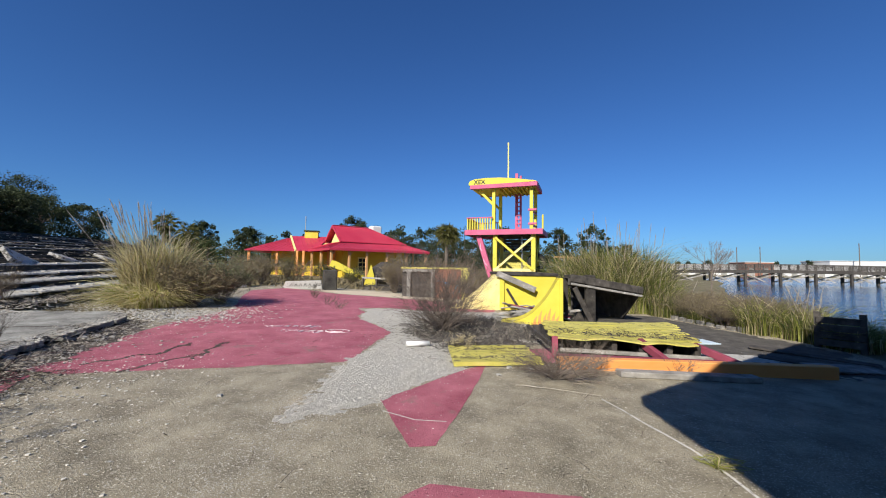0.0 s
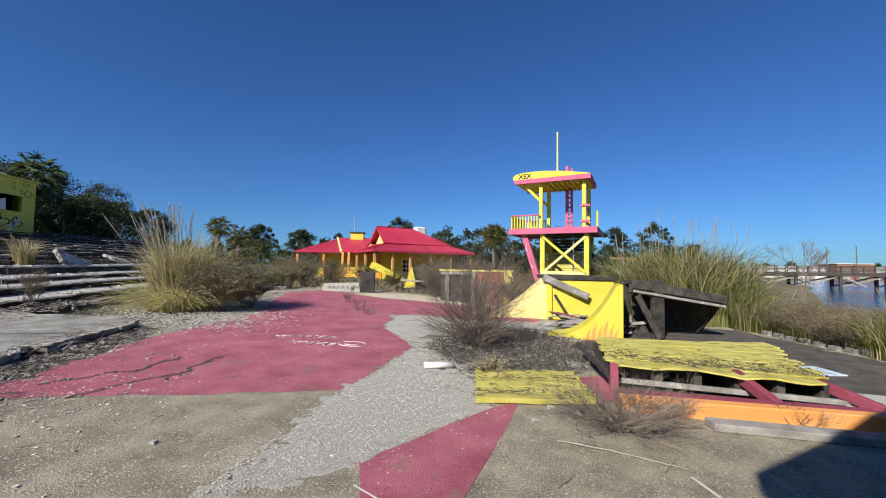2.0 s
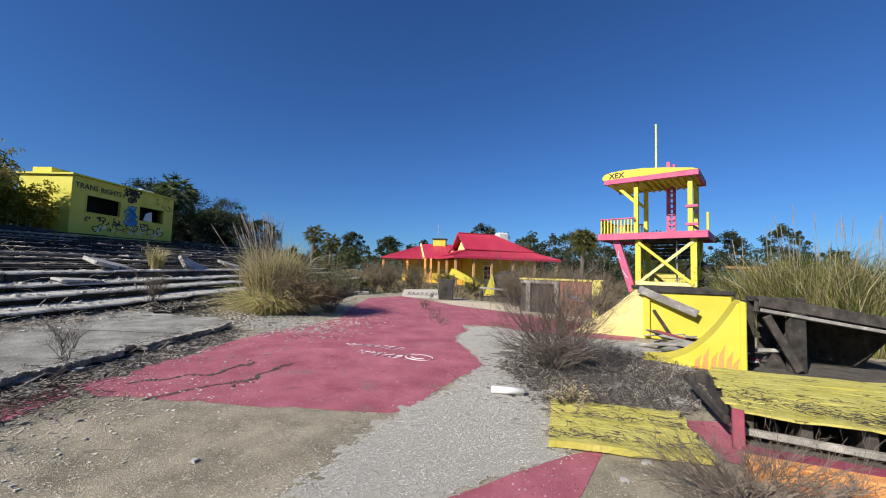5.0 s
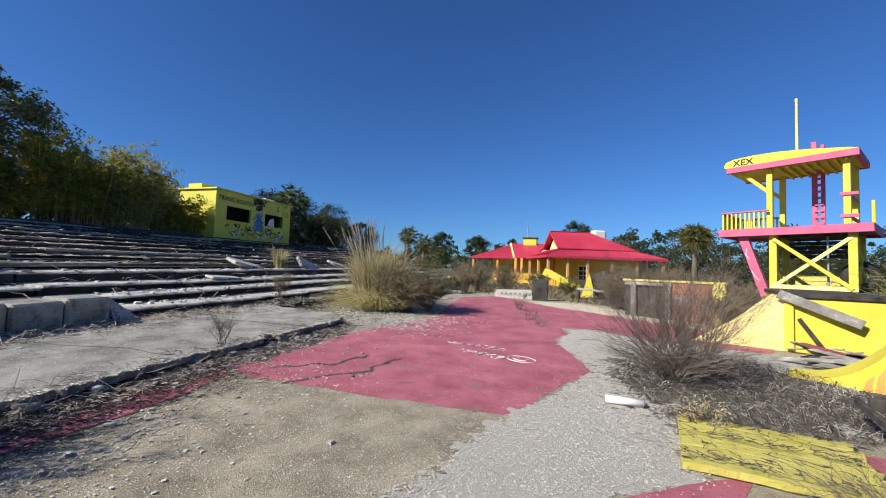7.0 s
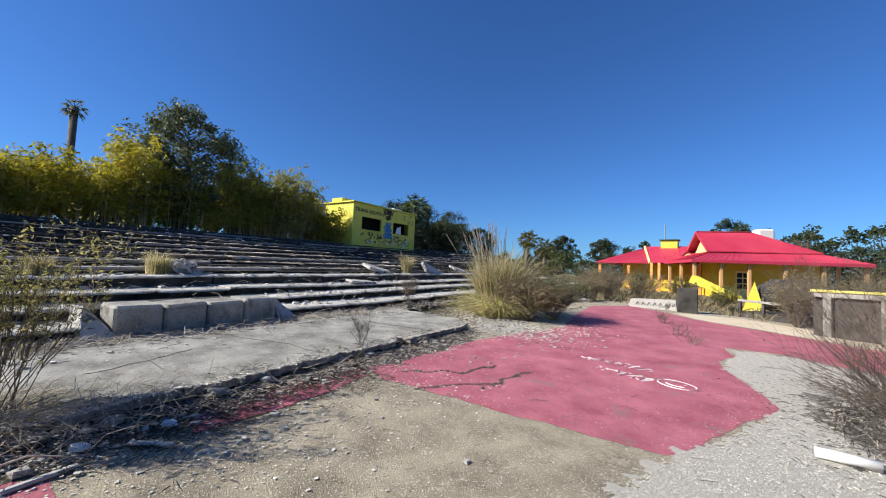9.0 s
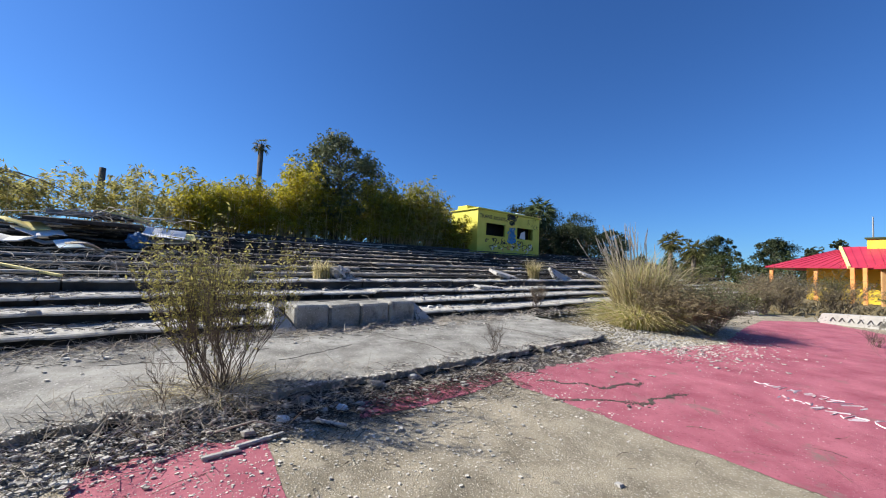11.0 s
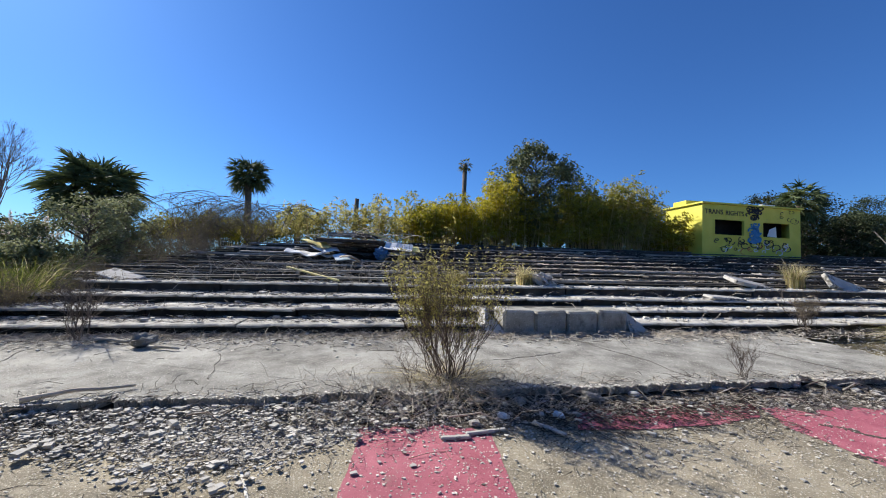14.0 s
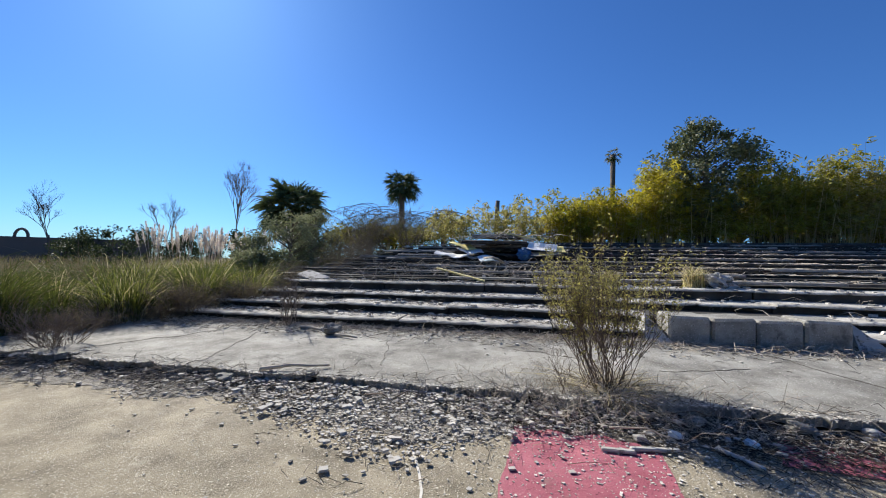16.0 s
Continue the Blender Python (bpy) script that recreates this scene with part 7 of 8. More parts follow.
heap()
vine = Strips()
for _ in range(90):
    q = at_level(rng.uniform(-3.6, 3.2), rng.uniform(9.7, 11.6)) + Vector((0, 0, 0.02))
    a = rng.uniform(0, 6.283)
    vel = Vector((math.cos(a) * 0.11, math.sin(a) * 0.11, rng.uniform(0.06, 0.16)))
    for _ in range(8):
        q2 = q + vel
        vine.twig(q, q2, 0.006, 0.005)
        q, vel = q2, vel + Vector((rng.gauss(0, 0.03), rng.gauss(0, 0.03), -0.035))
tagged(vine.make("dead_vines", TWIG_PALE), "arching dead vines over the rows below the heap", "vines", "", "stuff")
p, q = bl(-1.15, 11.0, 1.30), bl(0.42, 9.85, 1.0)
ob = part("loose_pole", beam(p, q, 0.07, 0.05), YELLOW_PALE, None)
tagged(ob, "pale pole sliding down the stand", "pole")

# ---- loose pieces on the plaza ----
for i in range(26):
    x, y = rng.uniform(0.9, 2.4), rng.uniform(11.2, 13.2)
    L = rng.uniform(0.5, 1.4)
    ob = part("loose_board", box((-L / 2, -0.06, 0), (L / 2, 0.06, 0.03), 0.004), rng.choice([TIMBER_GREY, TIMBER_DARK, MAROON, TIMBER_GREY]), None)
    ob.matrix_basis = pose(x, y, gz(x, y) + rng.uniform(0.0, 0.22), rng.gauss(0, 10), rng.gauss(0, 8), rng.uniform(0, 180))
    tagged(ob, "splintered board before the tower base", "board", "boards by the tower base")
for x, y, L, w2, an, mat, lab in ((4.6, 8.9, 0.9, 0.5, 20, PALE_BLUE, "crumpled pale blue sheet behind the deck"), (4.3, 9.2, 0.9, 0.2, 50, MAROON, "maroon scrap of board"), (4.55, 7.1, 1.5, 0.9, 8, CONCRETE_PALE, "grey plywood sheet beside the deck"), (5.6, 7.2, 1.4, 0.3, -30, TIMBER_DARK, "dark plank beside the deck"), (6.2, 8.0, 1.8, 0.25, -35, TIMBER_DARK, "dark plank near the bank"), (6.0, 7.0, 1.2, 0.5, 10, TIMBER_GREY, "grey board near the bank")):
    ob = part("scrap_sheet", box((-L / 2, -w2 / 2, 0), (L / 2, w2 / 2, 0.03), 0.005), mat, None)
    ob.matrix_basis = pose(x, y, gz(x, y) + 0.02, 2, 3, an)
    tagged(ob, lab, "scrap board")
t = thing("bank_fence", pose(*paved(7.35, 9.3), 0, 0, -50), "short dark board fence at the lake bank", "fence")
for i in range(4):
    part("board", box((0.0, -0.02, 0.06 + 0.16 * i), (0.75, 0.02, 0.2 + 0.16 * i), 0.004), TIMBER_DARK, t)
for x in (0.0, 0.7):
    part("post", box((x - 0.05, 0.02, -0.1), (x + 0.05, 0.12, 0.78)), TIMBER_DARK, t)
for i in range(16):
    x, y = 6.9 - 0.09 * i + 0.3 * (i > 7), 11.0 + 0.33 * i
    ob = part("edge_stake", box((-0.16, -0.05, -0.1), (0.16, 0.05, rng.uniform(0.08, 0.18)), 0.01), TIMBER_GREY, None)
    ob.matrix_basis = pose(*paved(x, y), 0, 0, 100) @ Matrix.Diagonal((0.7, 1, 0.8, 1))
    tagged(ob, "short grey timber stake edging the bank", "stake", "stakes along the bank")


def chunk(x, y, r, mat, label, squash=0.4, h=0.0):
    st = Strips()
    st.stone((0, 0, r * squash * 0.7), r, squash)
    ob = st.make("stone", mat)
    ob.matrix_basis = Matrix.Translation((x, y, gz(x, y) + h))
    return tagged(ob, label, "stone", "pale chunks on the asphalt")


for x, y, r in ((0.42, 5.72, 0.065), (0.72, 5.72, 0.055), (0.33, 6.02, 0.045), (0.5, 6.05, 0.05), (0.25, 5.3, 0.05), (-2.72, 3.78, 0.045), (-5.0, 3.3, 0.07), (-4.9, 2.75, 0.06), (-4.3, 2.6, 0.06), (-3.9, 2.3, 0.05), (-5.2, 2.1, 0.09)):
    chunk(x, y, r * 0.8, CONCRETE_PALE, "white broken chunk lying on the asphalt")
for a, b in (((-3.38, -0.73), (-3.2, -0.35)), ((-3.5, -0.55), (-3.45, -0.2)), ((-3.75, 0.9), (-3.95, 1.25)), ((-3.6, 0.7), (-3.7, 0.95)), ((-4.2, 1.5), (-4.0, 1.8))):
    ob = part("broken_strip", beam((*a, gz(*a) + 0.02), (*b, gz(*b) + 0.025), 0.05, 0.03), CONCRETE_PALE, None)
    tagged(ob, "broken pale strip lying in the kerb rubble", "strip", "strips in the kerb rubble")

# chalk scrawl on the pink paint, as plain strokes
st = Strips()
for (x0, y0), (x1, y1), k2 in (((-4.6, 7.85), (-3.6, 8.12), 15), ((-4.05, 7.48), (-3.28, 7.56), 13)):
    for i in range(k2):
        u = i / (k2 - 1)
        x, y = x0 + (x1 - x0) * u, y0 + (y1 - y0) * u
        for _ in range(2):
            ax, ay, bx2, by2 = (rng.uniform(-0.06, 0.06), rng.uniform(-0.16, 0.16), rng.uniform(-0.07, 0.07), rng.uniform(-0.16, 0.16))
            st.twig((x + ax, y + ay, gz(x, y) + 0.006), (x + bx2, y + by2, gz(x, y) + 0.006), 0.011, 0.009)
for k2 in range(17):
    p = [(-3.0 + 0.25 * math.cos(a), 7.74 + 0.2 * math.sin(a)) for a in (0.38 * k2, 0.38 * k2 + 0.38)]
    st.twig((*p[0], gz(*p[0]) + 0.006), (*p[1], gz(*p[1]) + 0.006), 0.011, 0.011)
for ax, ay, bx2, by2 in ((-3.1, 7.8, -3.08, 7.84), (-2.93, 7.8, -2.91, 7.84), (-3.12, 7.68, -3.0, 7.64), (-3.0, 7.64, -2.88, 7.69)):
    st.twig((ax, ay, gz(ax, ay) + 0.006), (bx2, by2, gz(bx2, by2) + 0.006), 0.011, 0.011)
tagged(st.make("chalk_marks", CHALK), "white chalk strokes scrawled over the pink paint", "chalk marks", "", "stuff")
st = Strips()
for a in (((-5.1, 4.5), (-4.75, 5.2)), ((-4.75, 5.2), (-4.85, 5.9)), ((-4.5, 4.3), (-4.15, 5.3)), ((-4.15, 5.3), (-4.35, 6.1))):
    for _ in range(420):
        u = rng.random()
        wide = 0.012 + 0.045 * max(0.0, noise.noise((u * 6, a[0][0], 4)))
        x = a[0][0] + (a[1][0] - a[0][0]) * u + 0.16 * noise.noise((u * 4, a[0][0], 1)) + rng.gauss(0, wide)
        y = a[0][1] + (a[1][1] - a[0][1]) * u + 0.16 * noise.noise((u * 4, a[0][1], 5)) + rng.gauss(0, wide)
        st.stone((x, y, gz(x, y) + 0.006), rng.uniform(0.005, 0.014), 0.25)
tagged(st.make("crack_dirt", TWIG_DARK), "dark dirt and crumbs filling cracks in the pink paint", "cracks", "", "stuff")

# ---- grit, rubble and twigs ----
def scatter(name, n, place, size, mat, label, category):
    st = Strips()
    made = 0
    while made < n:
        q = place()
        made += 1
        if q is None:
            continue
        x, y, h, f = q
        r = rng.uniform(*size) * f
        st.stone((x, y, h + r * 0.3), r, rng.uniform(0.2, 0.45))
    return tagged(st.make(name, mat), label, category, "", "stuff")


def reach_at(s):
    return 0.36 + 0.55 * math.exp(-((s - 0.2) / 1.1) ** 2) + 0.22 * noise.noise((s * 1.2, 3, 0)) + 0.12 * noise.noise((s * 4, 9, 0))


def kerb_place():
    s = rng.uniform(-8.4, 9.6)
    if s < -3.6 and rng.random() < 0.55:
        return None
    if rng.random() < 0.12:
        p = bl(s, KERB + abs(rng.gauss(0.04, 0.14)), 0.175)
        return p.x, p.y, p.z, rng.choice((0.6, 0.8, 1))
    off = 0.02 + abs(rng.gauss(0, 0.55)) * reach_at(s) * 1.25
    p = bl(s, KERB - off)
    return p.x, p.y, p.z + 0.01 + (0.07 if s < 1 else 0.03) * max(0.0, 1 - off / 0.65) ** 1.6, rng.choice((0.5, 0.7, 0.9, 1.3, 2.1))


def heap_place():
    s = rng.gauss(-0.1, 1.0)
    off = 0.05 + rng.random() ** 1.4 * 1.35 * reach_at(s)
    p = bl(s, KERB - off)
    return p.x, p.y, p.z + 0.01 + 0.10 * max(0.0, 1 - off / 1.1) ** 1.4, rng.choice((0.5, 0.7, 0.9, 1.3, 2.0))


def pampas_place():
    a = rng.uniform(0, 6.283)
    r = rng.gauss(1.3, 0.6)
    x, y = -8.5 + r * math.cos(a) * 1.3, 9.4 + r * math.sin(a)
    return x, y, gz(x, y), rng.choice((0.7, 1, 1.4))


def gravel_place():
    x, y = rng.uniform(-3.6, 1.2), rng.uniform(3.3, 12.2)
    if y > 7.5 and rng.random() < 0.5:
        return None
    return (x, y, gz(x, y) + 0.012, rng.choice((0.7, 1, 1.3))) if inside(x, y, gravel) else None


def plaza_place():
    x, y = rng.uniform(-6, 4), rng.uniform(-3, 9)
    if rng.random() > 0.25 + 0.75 * smooth(-1.5, 3.2, x * N.x + y * N.y):
        return None
    return x, y, gz(x, y) + 0.003, rng.choice((0.5, 0.7, 1))


def pinkb_place():
    x, y = rng.uniform(-4.2, -2), rng.uniform(-0.4, 1.7)
    return (x, y, gz(x, y) + 0.004, rng.choice((0.6, 1, 1.4))) if inside(x, y, pink_b) else None


scatter("rubble", 13000, kerb_place, (0.004, 0.0115), RUBBLE, "broken stone and grit along the kerb", "rubble")
scatter("rubble", 3800, heap_place, (0.004, 0.012), RUBBLE, "grey broken stone piled below the kerb", "rubble")
scatter("rubble", 3600, pampas_place, (0.007, 0.022), RUBBLE, "pale broken chips round the pampas clump", "rubble")
scatter("rubble", 420, kerb_place, (0.014, 0.03), CONCRETE_PALE, "pale flat concrete chips in the kerb rubble", "rubble")
scatter("rubble", 1500, lambda: (lambda x, y: (x, y, gz(x, y) + 0.004, rng.choice((0.6, 1, 1.6))))(rng.gauss(-7.4, 0.9), rng.gauss(8.4, 0.55)), (0.009, 0.024), CONCRETE_PALE, "white broken chips before the pampas clump", "rubble")
scatter("rubble", 380, lambda: (lambda p: (p.x, p.y, p.z + 0.005, rng.choice((0.6, 1, 1.5))))(bl(rng.uniform(-2.5, 8.5), KERB - abs(rng.gauss(0.2, 0.8)))), (0.009, 0.022), CONCRETE_PALE, "white flat chips strewn below the kerb", "rubble")
scatter("gravel_stones", 46000, gravel_place, (0.0035, 0.009), GRAVEL_STONE, "loose pale gravel stones", "gravel")
scatter("grit", 11000, plaza_place, (0.003, 0.008), RUBBLE, "scattered grit on the asphalt", "grit")
scatter("grit", 1100, pinkb_place, (0.003, 0.009), RUBBLE, "scattered grit on the pink paint", "grit")


def left_place():
    s, d = rng.uniform(1.0, 6.5), rng.uniform(0.9, 3.6)
    if rng.random() > smooth(0.8, 3.2, d):
        return None
    p = bl(s, d)
    return p.x, p.y, p.z + 0.004, rng.choice((0.5, 0.7, 1, 1.6))


def dust_place():
    u = rng.random()
    x, y = -1.9 + 0.5 * u + rng.gauss(0, 0.22), 3.9 - 2.6 * u + rng.gauss(0, 0.3)
    return x, y, gz(x, y) + 0.002, 1


scatter("grit", 4600, left_place, (0.004, 0.0105), RUBBLE, "pale chips strewn over the asphalt below the kerb", "grit")
scatter("grit", 5200, dust_place, (0.0015, 0.004), GRAVEL_STONE, "fine gravel trailing over the asphalt", "grit")


def upper_place():
    p = at_level(rng.uniform(-5, 34), rng.uniform(10.2, 16.6))
    return p.x, p.y, p.z, rng.choice((0.5, 0.8, 1.2, 2.5))


scatter("rubble", 2200, upper_place, (0.008, 0.028), RUBBLE, "pale chips and splinters on the upper rows", "rubble")


def walk_place():
    s, d = rng.uniform(-8, 16), STAND - abs(rng.gauss(0, 0.5))
    p = bl(s, d, 0.18)
    return p.x, p.y, p.z, rng.choice((0.5, 0.8, 1.2))


def slab_place():
    p = bl(rng.uniform(-7.3, 9.4), rng.uniform(KERB + 0.1, STAND), 0.172)
    return p.x, p.y, p.z, rng.choice((0.5, 0.8, 1.2))


def gravel_edge():
    q = gravel_place()
    if q is None:
        return None
    f = rng.choice((0.07, 0.16, 0.34))
    x, y = q[0] + rng.gauss(0, f), q[1] + rng.gauss(0, f)
    return x, y, gz(x, y) + 0.006, 1


scatter("grit", 5000, slab_place, (0.002, 0.0075), RUBBLE, "fine grit on the concrete walkway", "grit")
scatter("gravel_stones", 26000, gravel_edge, (0.003, 0.008), GRAVEL_STONE, "gravel stones strewn past the edge of the bed", "gravel")


def tread_place():
    s, d = rng.uniform(-6, 30), rng.uniform(7.0, 10.1)
    if d < 8.6 and 3.5 < s < 7.2:
        return None
    p = at_level(s, d)
    return p.x, p.y, p.z, rng.choice((0.5, 0.8, 1.2, 2))


scatter("rubble", 2600, walk_place, (0.008, 0.03), RUBBLE, "grit and chips at the foot of the stand", "rubble")
scatter("rubble", 2600, tread_place, (0.01, 0.04), RUBBLE, "chips and litter on the treads", "rubble")


def twigs(n, place, L, r, mat, label, flat=0.12):
    st = Strips()
    for _ in range(n):
        q = place()
        if q is None:
            continue
        x, y, h, f = q
        a, l2 = rng.uniform(0, 6.283), rng.uniform(*L)
        p = Vector((x, y, h + 0.01))
        m2 = p + Vector((math.cos(a) * l2 / 2, math.sin(a) * l2 / 2, rng.uniform(0, flat)))
        e = m2 + Vector((math.cos(a + rng.gauss(0, 0.5)) * l2 / 2, math.sin(a + rng.gauss(0, 0.5)) * l2 / 2, rng.uniform(-flat, flat * 0.5)))
        e.z = max(e.z, h + 0.005)
        st.twig(p, m2, r, r * 0.8)
        st.twig(m2, e, r * 0.8, r * 0.4)
    tagged(st.make("fallen_twigs", mat), label, "twigs", "", "stuff")


def mulch_place():
    x, y = rng.uniform(-1.9, 1.6), rng.uniform(6.5, 11)
    return (x, y, gz(x, y) + 0.012, 1) if inside(x, y, mulch) else None


twigs(2600, kerb_place, (0.05, 0.28), 0.0028, TWIG_PALE, "bleached dead twigs along the kerb", 0.05)
twigs(3000, kerb_place, (0.05, 0.3), 0.0035, TWIG_DARK, "dark dead twigs along the kerb", 0.05)
twigs(3000, mulch_place, (0.04, 0.26), 0.0035, TWIG_DARK, "dark dead twigs under the bush")
twigs(600, mulch_place, (0.05, 0.22), 0.0025, TWIG_PALE, "bleached twigs under the bush")


def mulch_edge():
    q = mulch_place()
    if q is None:
        return None
    x, y = q[0] + rng.gauss(-0.1, 0.45), q[1] + rng.gauss(-0.1, 0.45)
    return x, y, gz(x, y) + 0.012, 1


twigs(5200, mulch_edge, (0.015, 0.09), 0.0035, TWIG_DARK, "dark twig crumbs strewn over the gravel", 0.01)
twigs(900, walk_place, (0.1, 0.5), 0.005, TWIG_PALE, "bleached twigs at the foot of the stand")
twigs(700, lambda: (lambda p: (p.x, p.y, p.z, 1))(at_level(rng.uniform(-6, 3), rng.uniform(7, 12.5))), (0.2, 0.8), 0.004, TWIG_PALE, "dead vines trailing over the stand", 0.07)
twigs(400, lambda: (lambda p: (p.x, p.y, p.z, 1))(at_level(rng.uniform(3, 30), rng.uniform(7, 16))), (0.2, 0.8), 0.005, TWIG_PALE, "bleached sticks on the stand", 0.15)
twigs(160, lambda: (lambda x, y: (x, y, gz(x, y), 1))(rng.uniform(-5, 2.5), rng.uniform(-2, 7)), (0.05, 0.3), 0.003, TWIG, "odd twigs on the asphalt", 0.03)

twigs(1500, lambda: (lambda p: (p.x, p.y, p.z, 1))(bl(rng.uniform(-9, -6.6), rng.uniform(2.6, 7.2), 0.02)), (0.1, 0.6), 0.005, TWIG_PALE, "bleached brush at the end of the walkway", 0.18)
# dark litter laid where the shrub's shadow falls, to deepen that shade
twigs(1900, lambda: (lambda p: (p.x, p.y, p.z, 1))(bl(rng.uniform(3.0, 5.8), KERB - 0.12 - abs(rng.gauss(0, 0.42)), 0.004)), (0.03, 0.18), 0.0035, TWIG_DARK, "dark twigs and crumbs that deepen the kerb shrub's shadow", 0.03)
twigs(900, lambda: (lambda p: (p.x, p.y, p.z, 1))(bl(rng.gauss(2.3, 0.75), KERB + 0.15 - rng.gauss(0, 0.35), 0.1)), (0.12, 0.45), 0.0028, TWIG_PALE, "matted dead stems round the kerb shrub", 0.2)
twigs(2200, lambda: (lambda p: (p.x, p.y, p.z, 1))(bl(rng.uniform(-6.6, 9), STAND - abs(rng.gauss(0, 0.35)), 0.18)), (0.08, 0.4), 0.004, TWIG_PALE, "dead leaves and stems drifted against the lowest step", 0.08)

st = Strips()
for s0, d0, s1, d1 in ((-2.9, 3.9, -3.6, 6.6), (-0.4, 4.4, -0.9, 6.2), (5.6, 4.0, 5.2, 6.7), (3.2, 5.0, 4.4, 5.4), (8.2, 3.9, 7.9, 6.6), (1.3, 5.8, 2.6, 5.2), (-5.2, 4.2, -4.4, 5.8)):
    q0 = None
    for j in range(25):
        u = j / 24
        q1 = bl(s0 + (s1 - s0) * u + 0.12 * noise.noise((u * 5, s0, 1)), d0 + (d1 - d0) * u + 0.12 * noise.noise((u * 5, s0, 7)), 0.178)
        if q0 is not None:
            st.twig(q0, q1, 0.004, 0.004)
        q0 = q1
tagged(st.make("walkway_cracks", MULCH), "dirt-filled cracks across the concrete walkway", "cracks", "", "stuff")

# ---- shards, lumps and branches below the kerb ----
def shard_place():
    s = rng.gauss(-0.1, 1.3)
    off = 0.04 + rng.random() ** 1.3 * 1.5 * reach_at(s)
    p = bl(s, KERB - off)
    return p.x, p.y, p.z + 0.02 + 0.09 * max(0.0, 1 - off / 1.1) ** 1.4, rng.choice((0.6, 0.8, 1.0, 1.4))


scatter("rubble", 480, shard_place, (0.009, 0.028), RUBBLE, "flat grey shards of broken paving below the kerb", "rubble")
scatter("rubble", 150, shard_place, (0.014, 0.04), CONCRETE_PALE, "pale shards of broken concrete below the kerb", "rubble")
for i in range(22):
    sv = rng.uniform(-6.5, 8.8)
    p = bl(sv, KERB - rng.uniform(-0.06, 0.16))
    bm = bmesh.new()
    bmesh.ops.create_icosphere(bm, subdivisions=3, radius=rng.uniform(0.04, 0.09))
    for v in bm.verts:
        v.co = Vector((1.5 * v.co.x, v.co.y, 0.55 * v.co.z)) * (1 + 0.5 * noise.noise(v.co * 14 + p) + 0.2 * noise.noise(v.co * 40 + p))
    ob = part("kerb_lump", bm, rng.choice((CONCRETE, CONCRETE_PALE, CONCRETE)), None)
    ob.matrix_basis = pose(p.x, p.y, p.z + rng.uniform(0.03, 0.12), 0, 0, ang + rng.uniform(-30, 30))
    tagged(ob, "chipped lump broken off the walkway's edge", "concrete lump", "lumps along the kerb")


def branch(pts, r, mat, label):
    """A crooked fallen branch through the given points."""
    pts = [Vector(p) for p in pts]
    fine = []
    for a, b in zip(pts, pts[1:]):
        for k in range(5):
            c = a.lerp(b, k / 5)
            fine.append(c + Vector((noise.noise(c * 5), noise.noise(c * 5 + Vector((9, 0, 0))), 0.4 * abs(noise.noise(c * 6)))) * 2.2 * r)
    fine.append(pts[-1])
    ob = part("fallen_branch", tube(fine, [r * (1 - 0.6 * i / len(fine)) for i in range(len(fine))], 7), mat, None, "", True)
    return tagged(ob, label, "branch", "fallen branches")


branch([bl(-1.8, 3.78, 0.2), bl(-1.45, 3.95, 0.23), bl(-1.05, 4.18, 0.2)], 0.028, TWIG_PALE, "thick bleached branch lying on the kerb")
branch([(-2.36, -1.79, gz(-2.4, -1.8) + 0.012), (-2.56, -1.78, gz(-2.6, -1.8) + 0.03), (-2.62, -1.55, gz(-2.6, -1.5) + 0.02), (-2.52, -1.35, gz(-2.5, -1.3) + 0.02), (-2.47, -1.02, gz(-2.5, -1) + 0.01)], 0.009, TWIG_PALE, "curled dead vine lying on the asphalt")
branch([(0.45, 4.9, gz(0.4, 4.9) + 0.01), (0.86, 4.86, gz(0.9, 4.9) + 0.012), (1.42, 4.72, gz(1.4, 4.7) + 0.01)], 0.007, TWIG_PALE, "long bleached stick on the asphalt by the low bush")
branch([bl(-2.9, 6.45, 0.21), bl(-2.2, 6.25, 0.22)], 0.04, TWIG_PALE, "short bleached log at the foot of the stand")
branch([bl(-1.9, 5.95, 0.21), bl(-1.4, 5.8, 0.21)], 0.03, TWIG_PALE, "short bleached log at the foot of the stand")
for i in range(60):
    sv, dv = rng.uniform(-7.5, 8.5), KERB + rng.gauss(-0.12, 0.22)
    a = rng.uniform(-0.7, 0.7)
    L = rng.uniform(0.2, 0.5)
    branch([bl(sv, dv, 0.1), bl(sv + L * math.cos(a) * 0.6, dv + L * math.sin(a) * 0.5, 0.16), bl(sv + L * math.cos(a), dv + L * math.sin(a), 0.11)], rng.uniform(0.004, 0.01), rng.choice((TWIG_PALE, TWIG, TWIG)), "crooked dead branch in the kerb litter")
bm = bmesh.new()
bmesh.ops.create_icosphere(bm, subdivisions=3, radius=1)
for v in bm.verts:
    v.co = Vector((0.2 * v.co.x, 0.14 * v.co.y, 0.09 + 0.1 * v.co.z)) * (1 + 0.4 * noise.noise(v.co * 1.8))
ob = part("stone_block", bm, CONCRETE, None)
ob.matrix_basis = Matrix.Translation(bl(-2.05, 6.1, 0.18))
tagged(ob, "grey broken block at the foot of the stand", "stone")
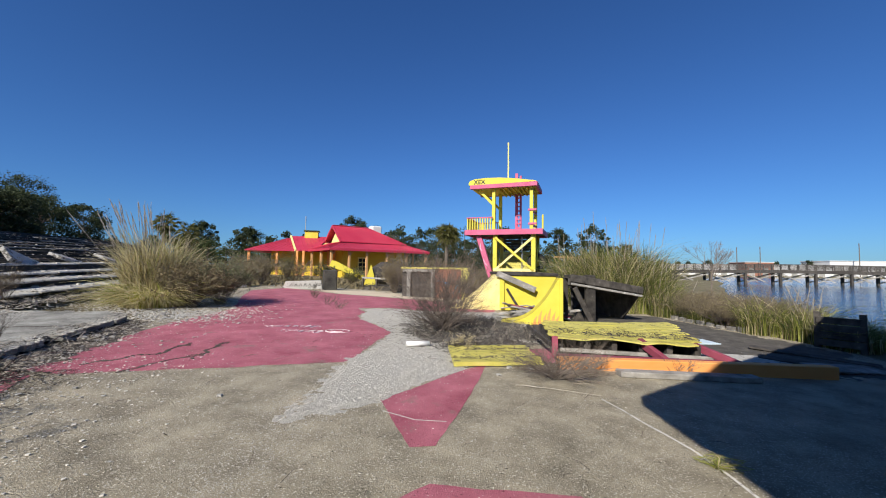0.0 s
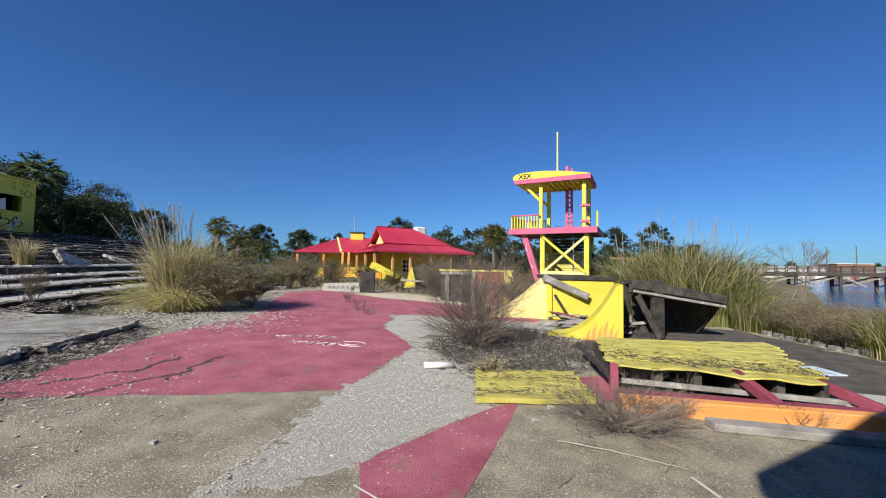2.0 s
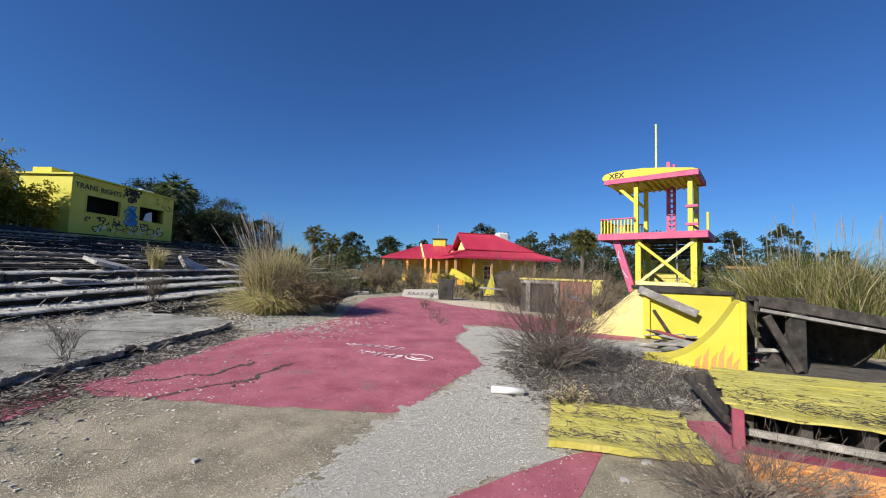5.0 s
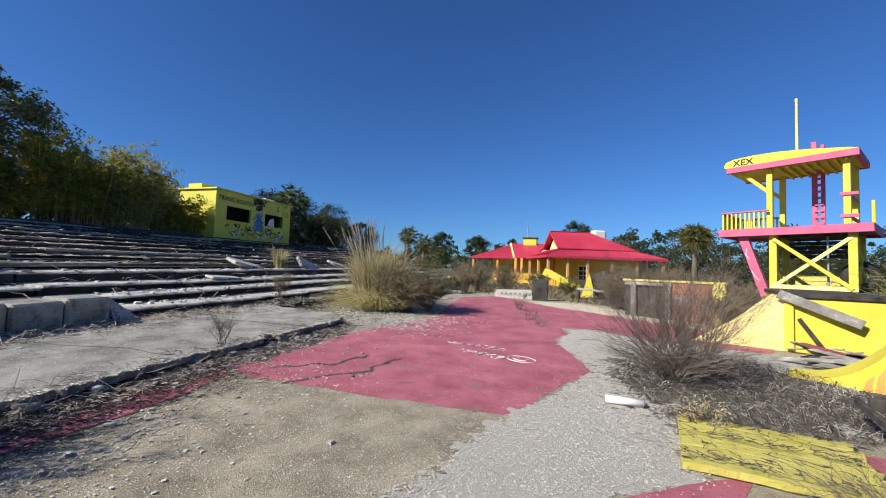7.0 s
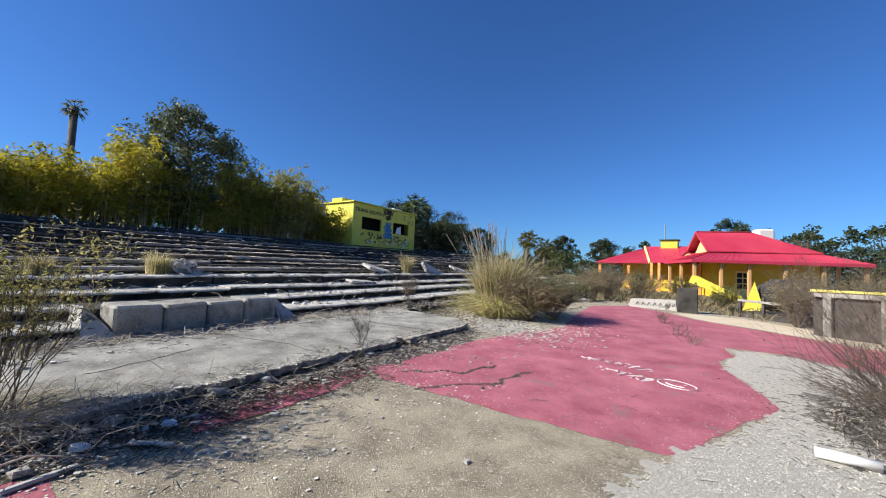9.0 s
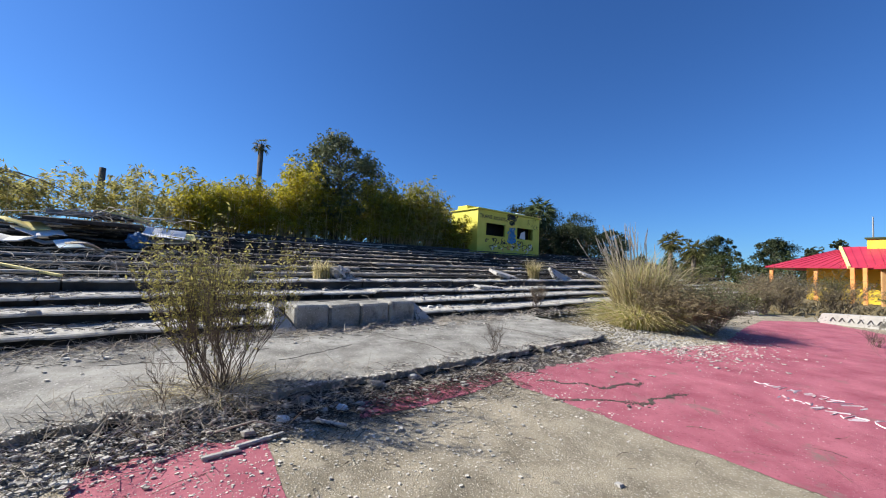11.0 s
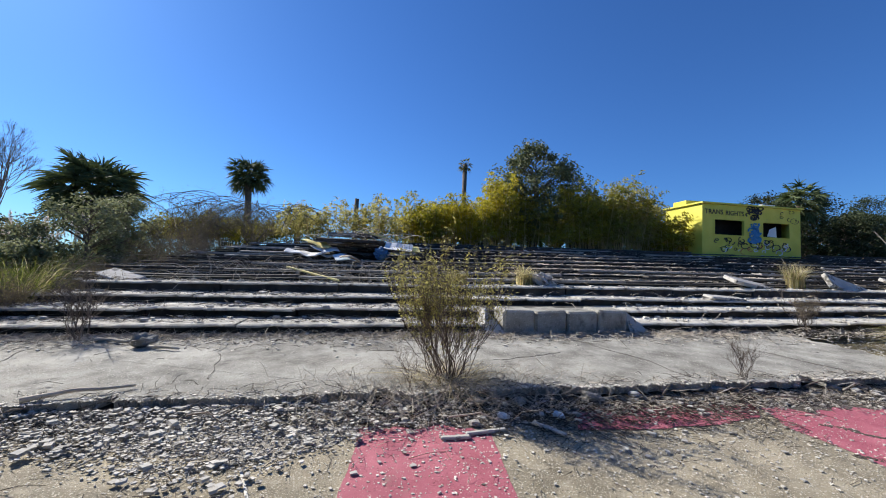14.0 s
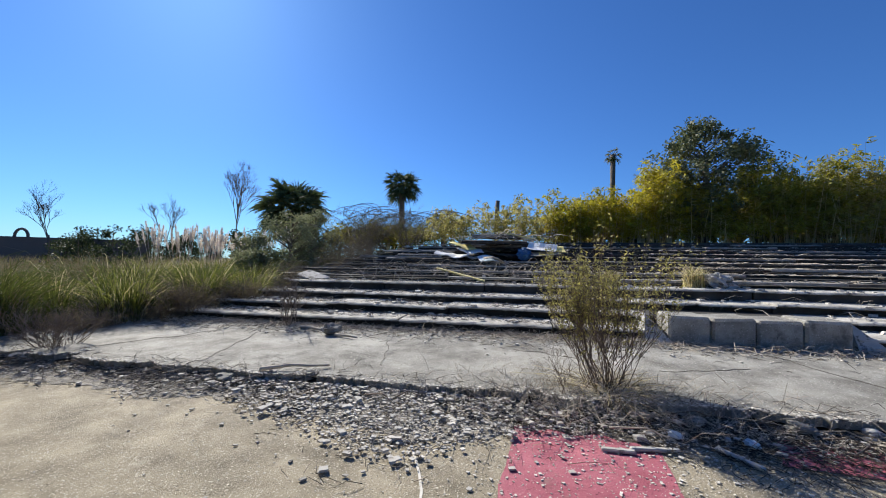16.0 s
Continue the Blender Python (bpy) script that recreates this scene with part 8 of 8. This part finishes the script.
for (x, y), mat in (((-4.55, 0.75), PALE_BLUE), ((-4.2, 1.2), WHITE), ((-4.4, 1.75), PALE_BLUE)):
    bm = bmesh.new()
    bmesh.ops.create_icosphere(bm, subdivisions=3, radius=1)
    for v in bm.verts:
        v.co = Vector((0.06 * v.co.x, 0.04 * v.co.y, 0.03 * v.co.z)) * (1 + 0.6 * noise.noise(v.co * 2.5 + Vector((x, y, 0))))
    ob = part("crumpled_wrapper", bm, mat, None)
    ob.matrix_basis = pose(x, y, gz(x, y) + 0.05, 0, 10, 60 * x)
    tagged(ob, "crumpled pale plastic wrapper in the kerb litter", "wrapper", "wrappers in the litter")
bm = bmesh.new()
bmesh.ops.create_icosphere(bm, subdivisions=4, radius=1)
for v in bm.verts:
    v.co = Vector((0.34 * v.co.x - 0.12 * v.co.z, 0.2 * v.co.y, 0.2 * v.co.z)) * (1 + 0.6 * noise.noise(v.co * 1.9) + 0.2 * noise.noise(v.co * 5))
ob = part("concrete_lump", bm, CONCRETE_PALE, None)
ob.matrix_basis = pose(*bl(6.1, 9.75, 1.08), 0, 12, ang)
tagged(ob, "pale jagged lump of broken concrete on the stand", "broken concrete")


# ---- rot, crumbs and splinters on the yellow boards ----
def on_panel():
    u, v = rng.random(), rng.choice((rng.random(), rng.gauss(0.05, 0.05), rng.gauss(0.5, 0.03), rng.gauss(0.9, 0.05)))
    v = max(0.0, min(1.0, v))
    x, y = -0.38 + 1.3 * u - 0.2 * v, 5.57 + 0.42 * u + 1.18 * v
    return x, y, gz(x, y) + 0.115, 1


def on_deck():
    u, v = rng.random(), abs(rng.gauss(0, 0.18))
    if v > 0.95:
        return None
    x, y = 1.25 + 2.4 * u + 0.7 * u * v, 6.78 + 0.05 * u + 1.95 * v
    return x, y, gz(x, y) + 0.37, 1


twigs(300, on_panel, (0.03, 0.14), 0.004, TWIG_DARK, "dark rotten splinters on the fallen boardwalk section", 0.01)
twigs(420, on_deck, (0.03, 0.16), 0.004, TWIG_DARK, "dark rotten splinters along the deck's broken edge", 0.015)
twigs(1500, lambda: (lambda p: (p.x, p.y, p.z, 1))(at_level(rng.gauss(9.5, 2.6), rng.uniform(10.4, 14.8))), (0.1, 0.5), 0.011, TWIG_PALE, "pale splintered board scraps strewn on the upper rows", 0.03)
twigs(1500, walk_place, (0.05, 0.3), 0.004, TWIG_DARK, "dark dead stems at the foot of the stand", 0.03)
twigs(2400, lambda: (lambda p: (p.x, p.y, p.z, 1))(at_level(rng.uniform(-6, 3.6), rng.uniform(7.05, 10.1))), (0.04, 0.26), 0.005, TWIG_DARK, "dark litter on the lower treads", 0.03)
scatter("grit", 3600, lambda: (lambda sv: (lambda p: (p.x, p.y, p.z, rng.choice((0.6, 1, 1.6))))(bl(sv, kerb_edge(sv) + rng.gauss(0.02, 0.035), 0.168)))(rng.uniform(-7.4, 9.4)), (0.004, 0.012), RUBBLE, "pale crumbs along the walkway's broken edge", "grit")
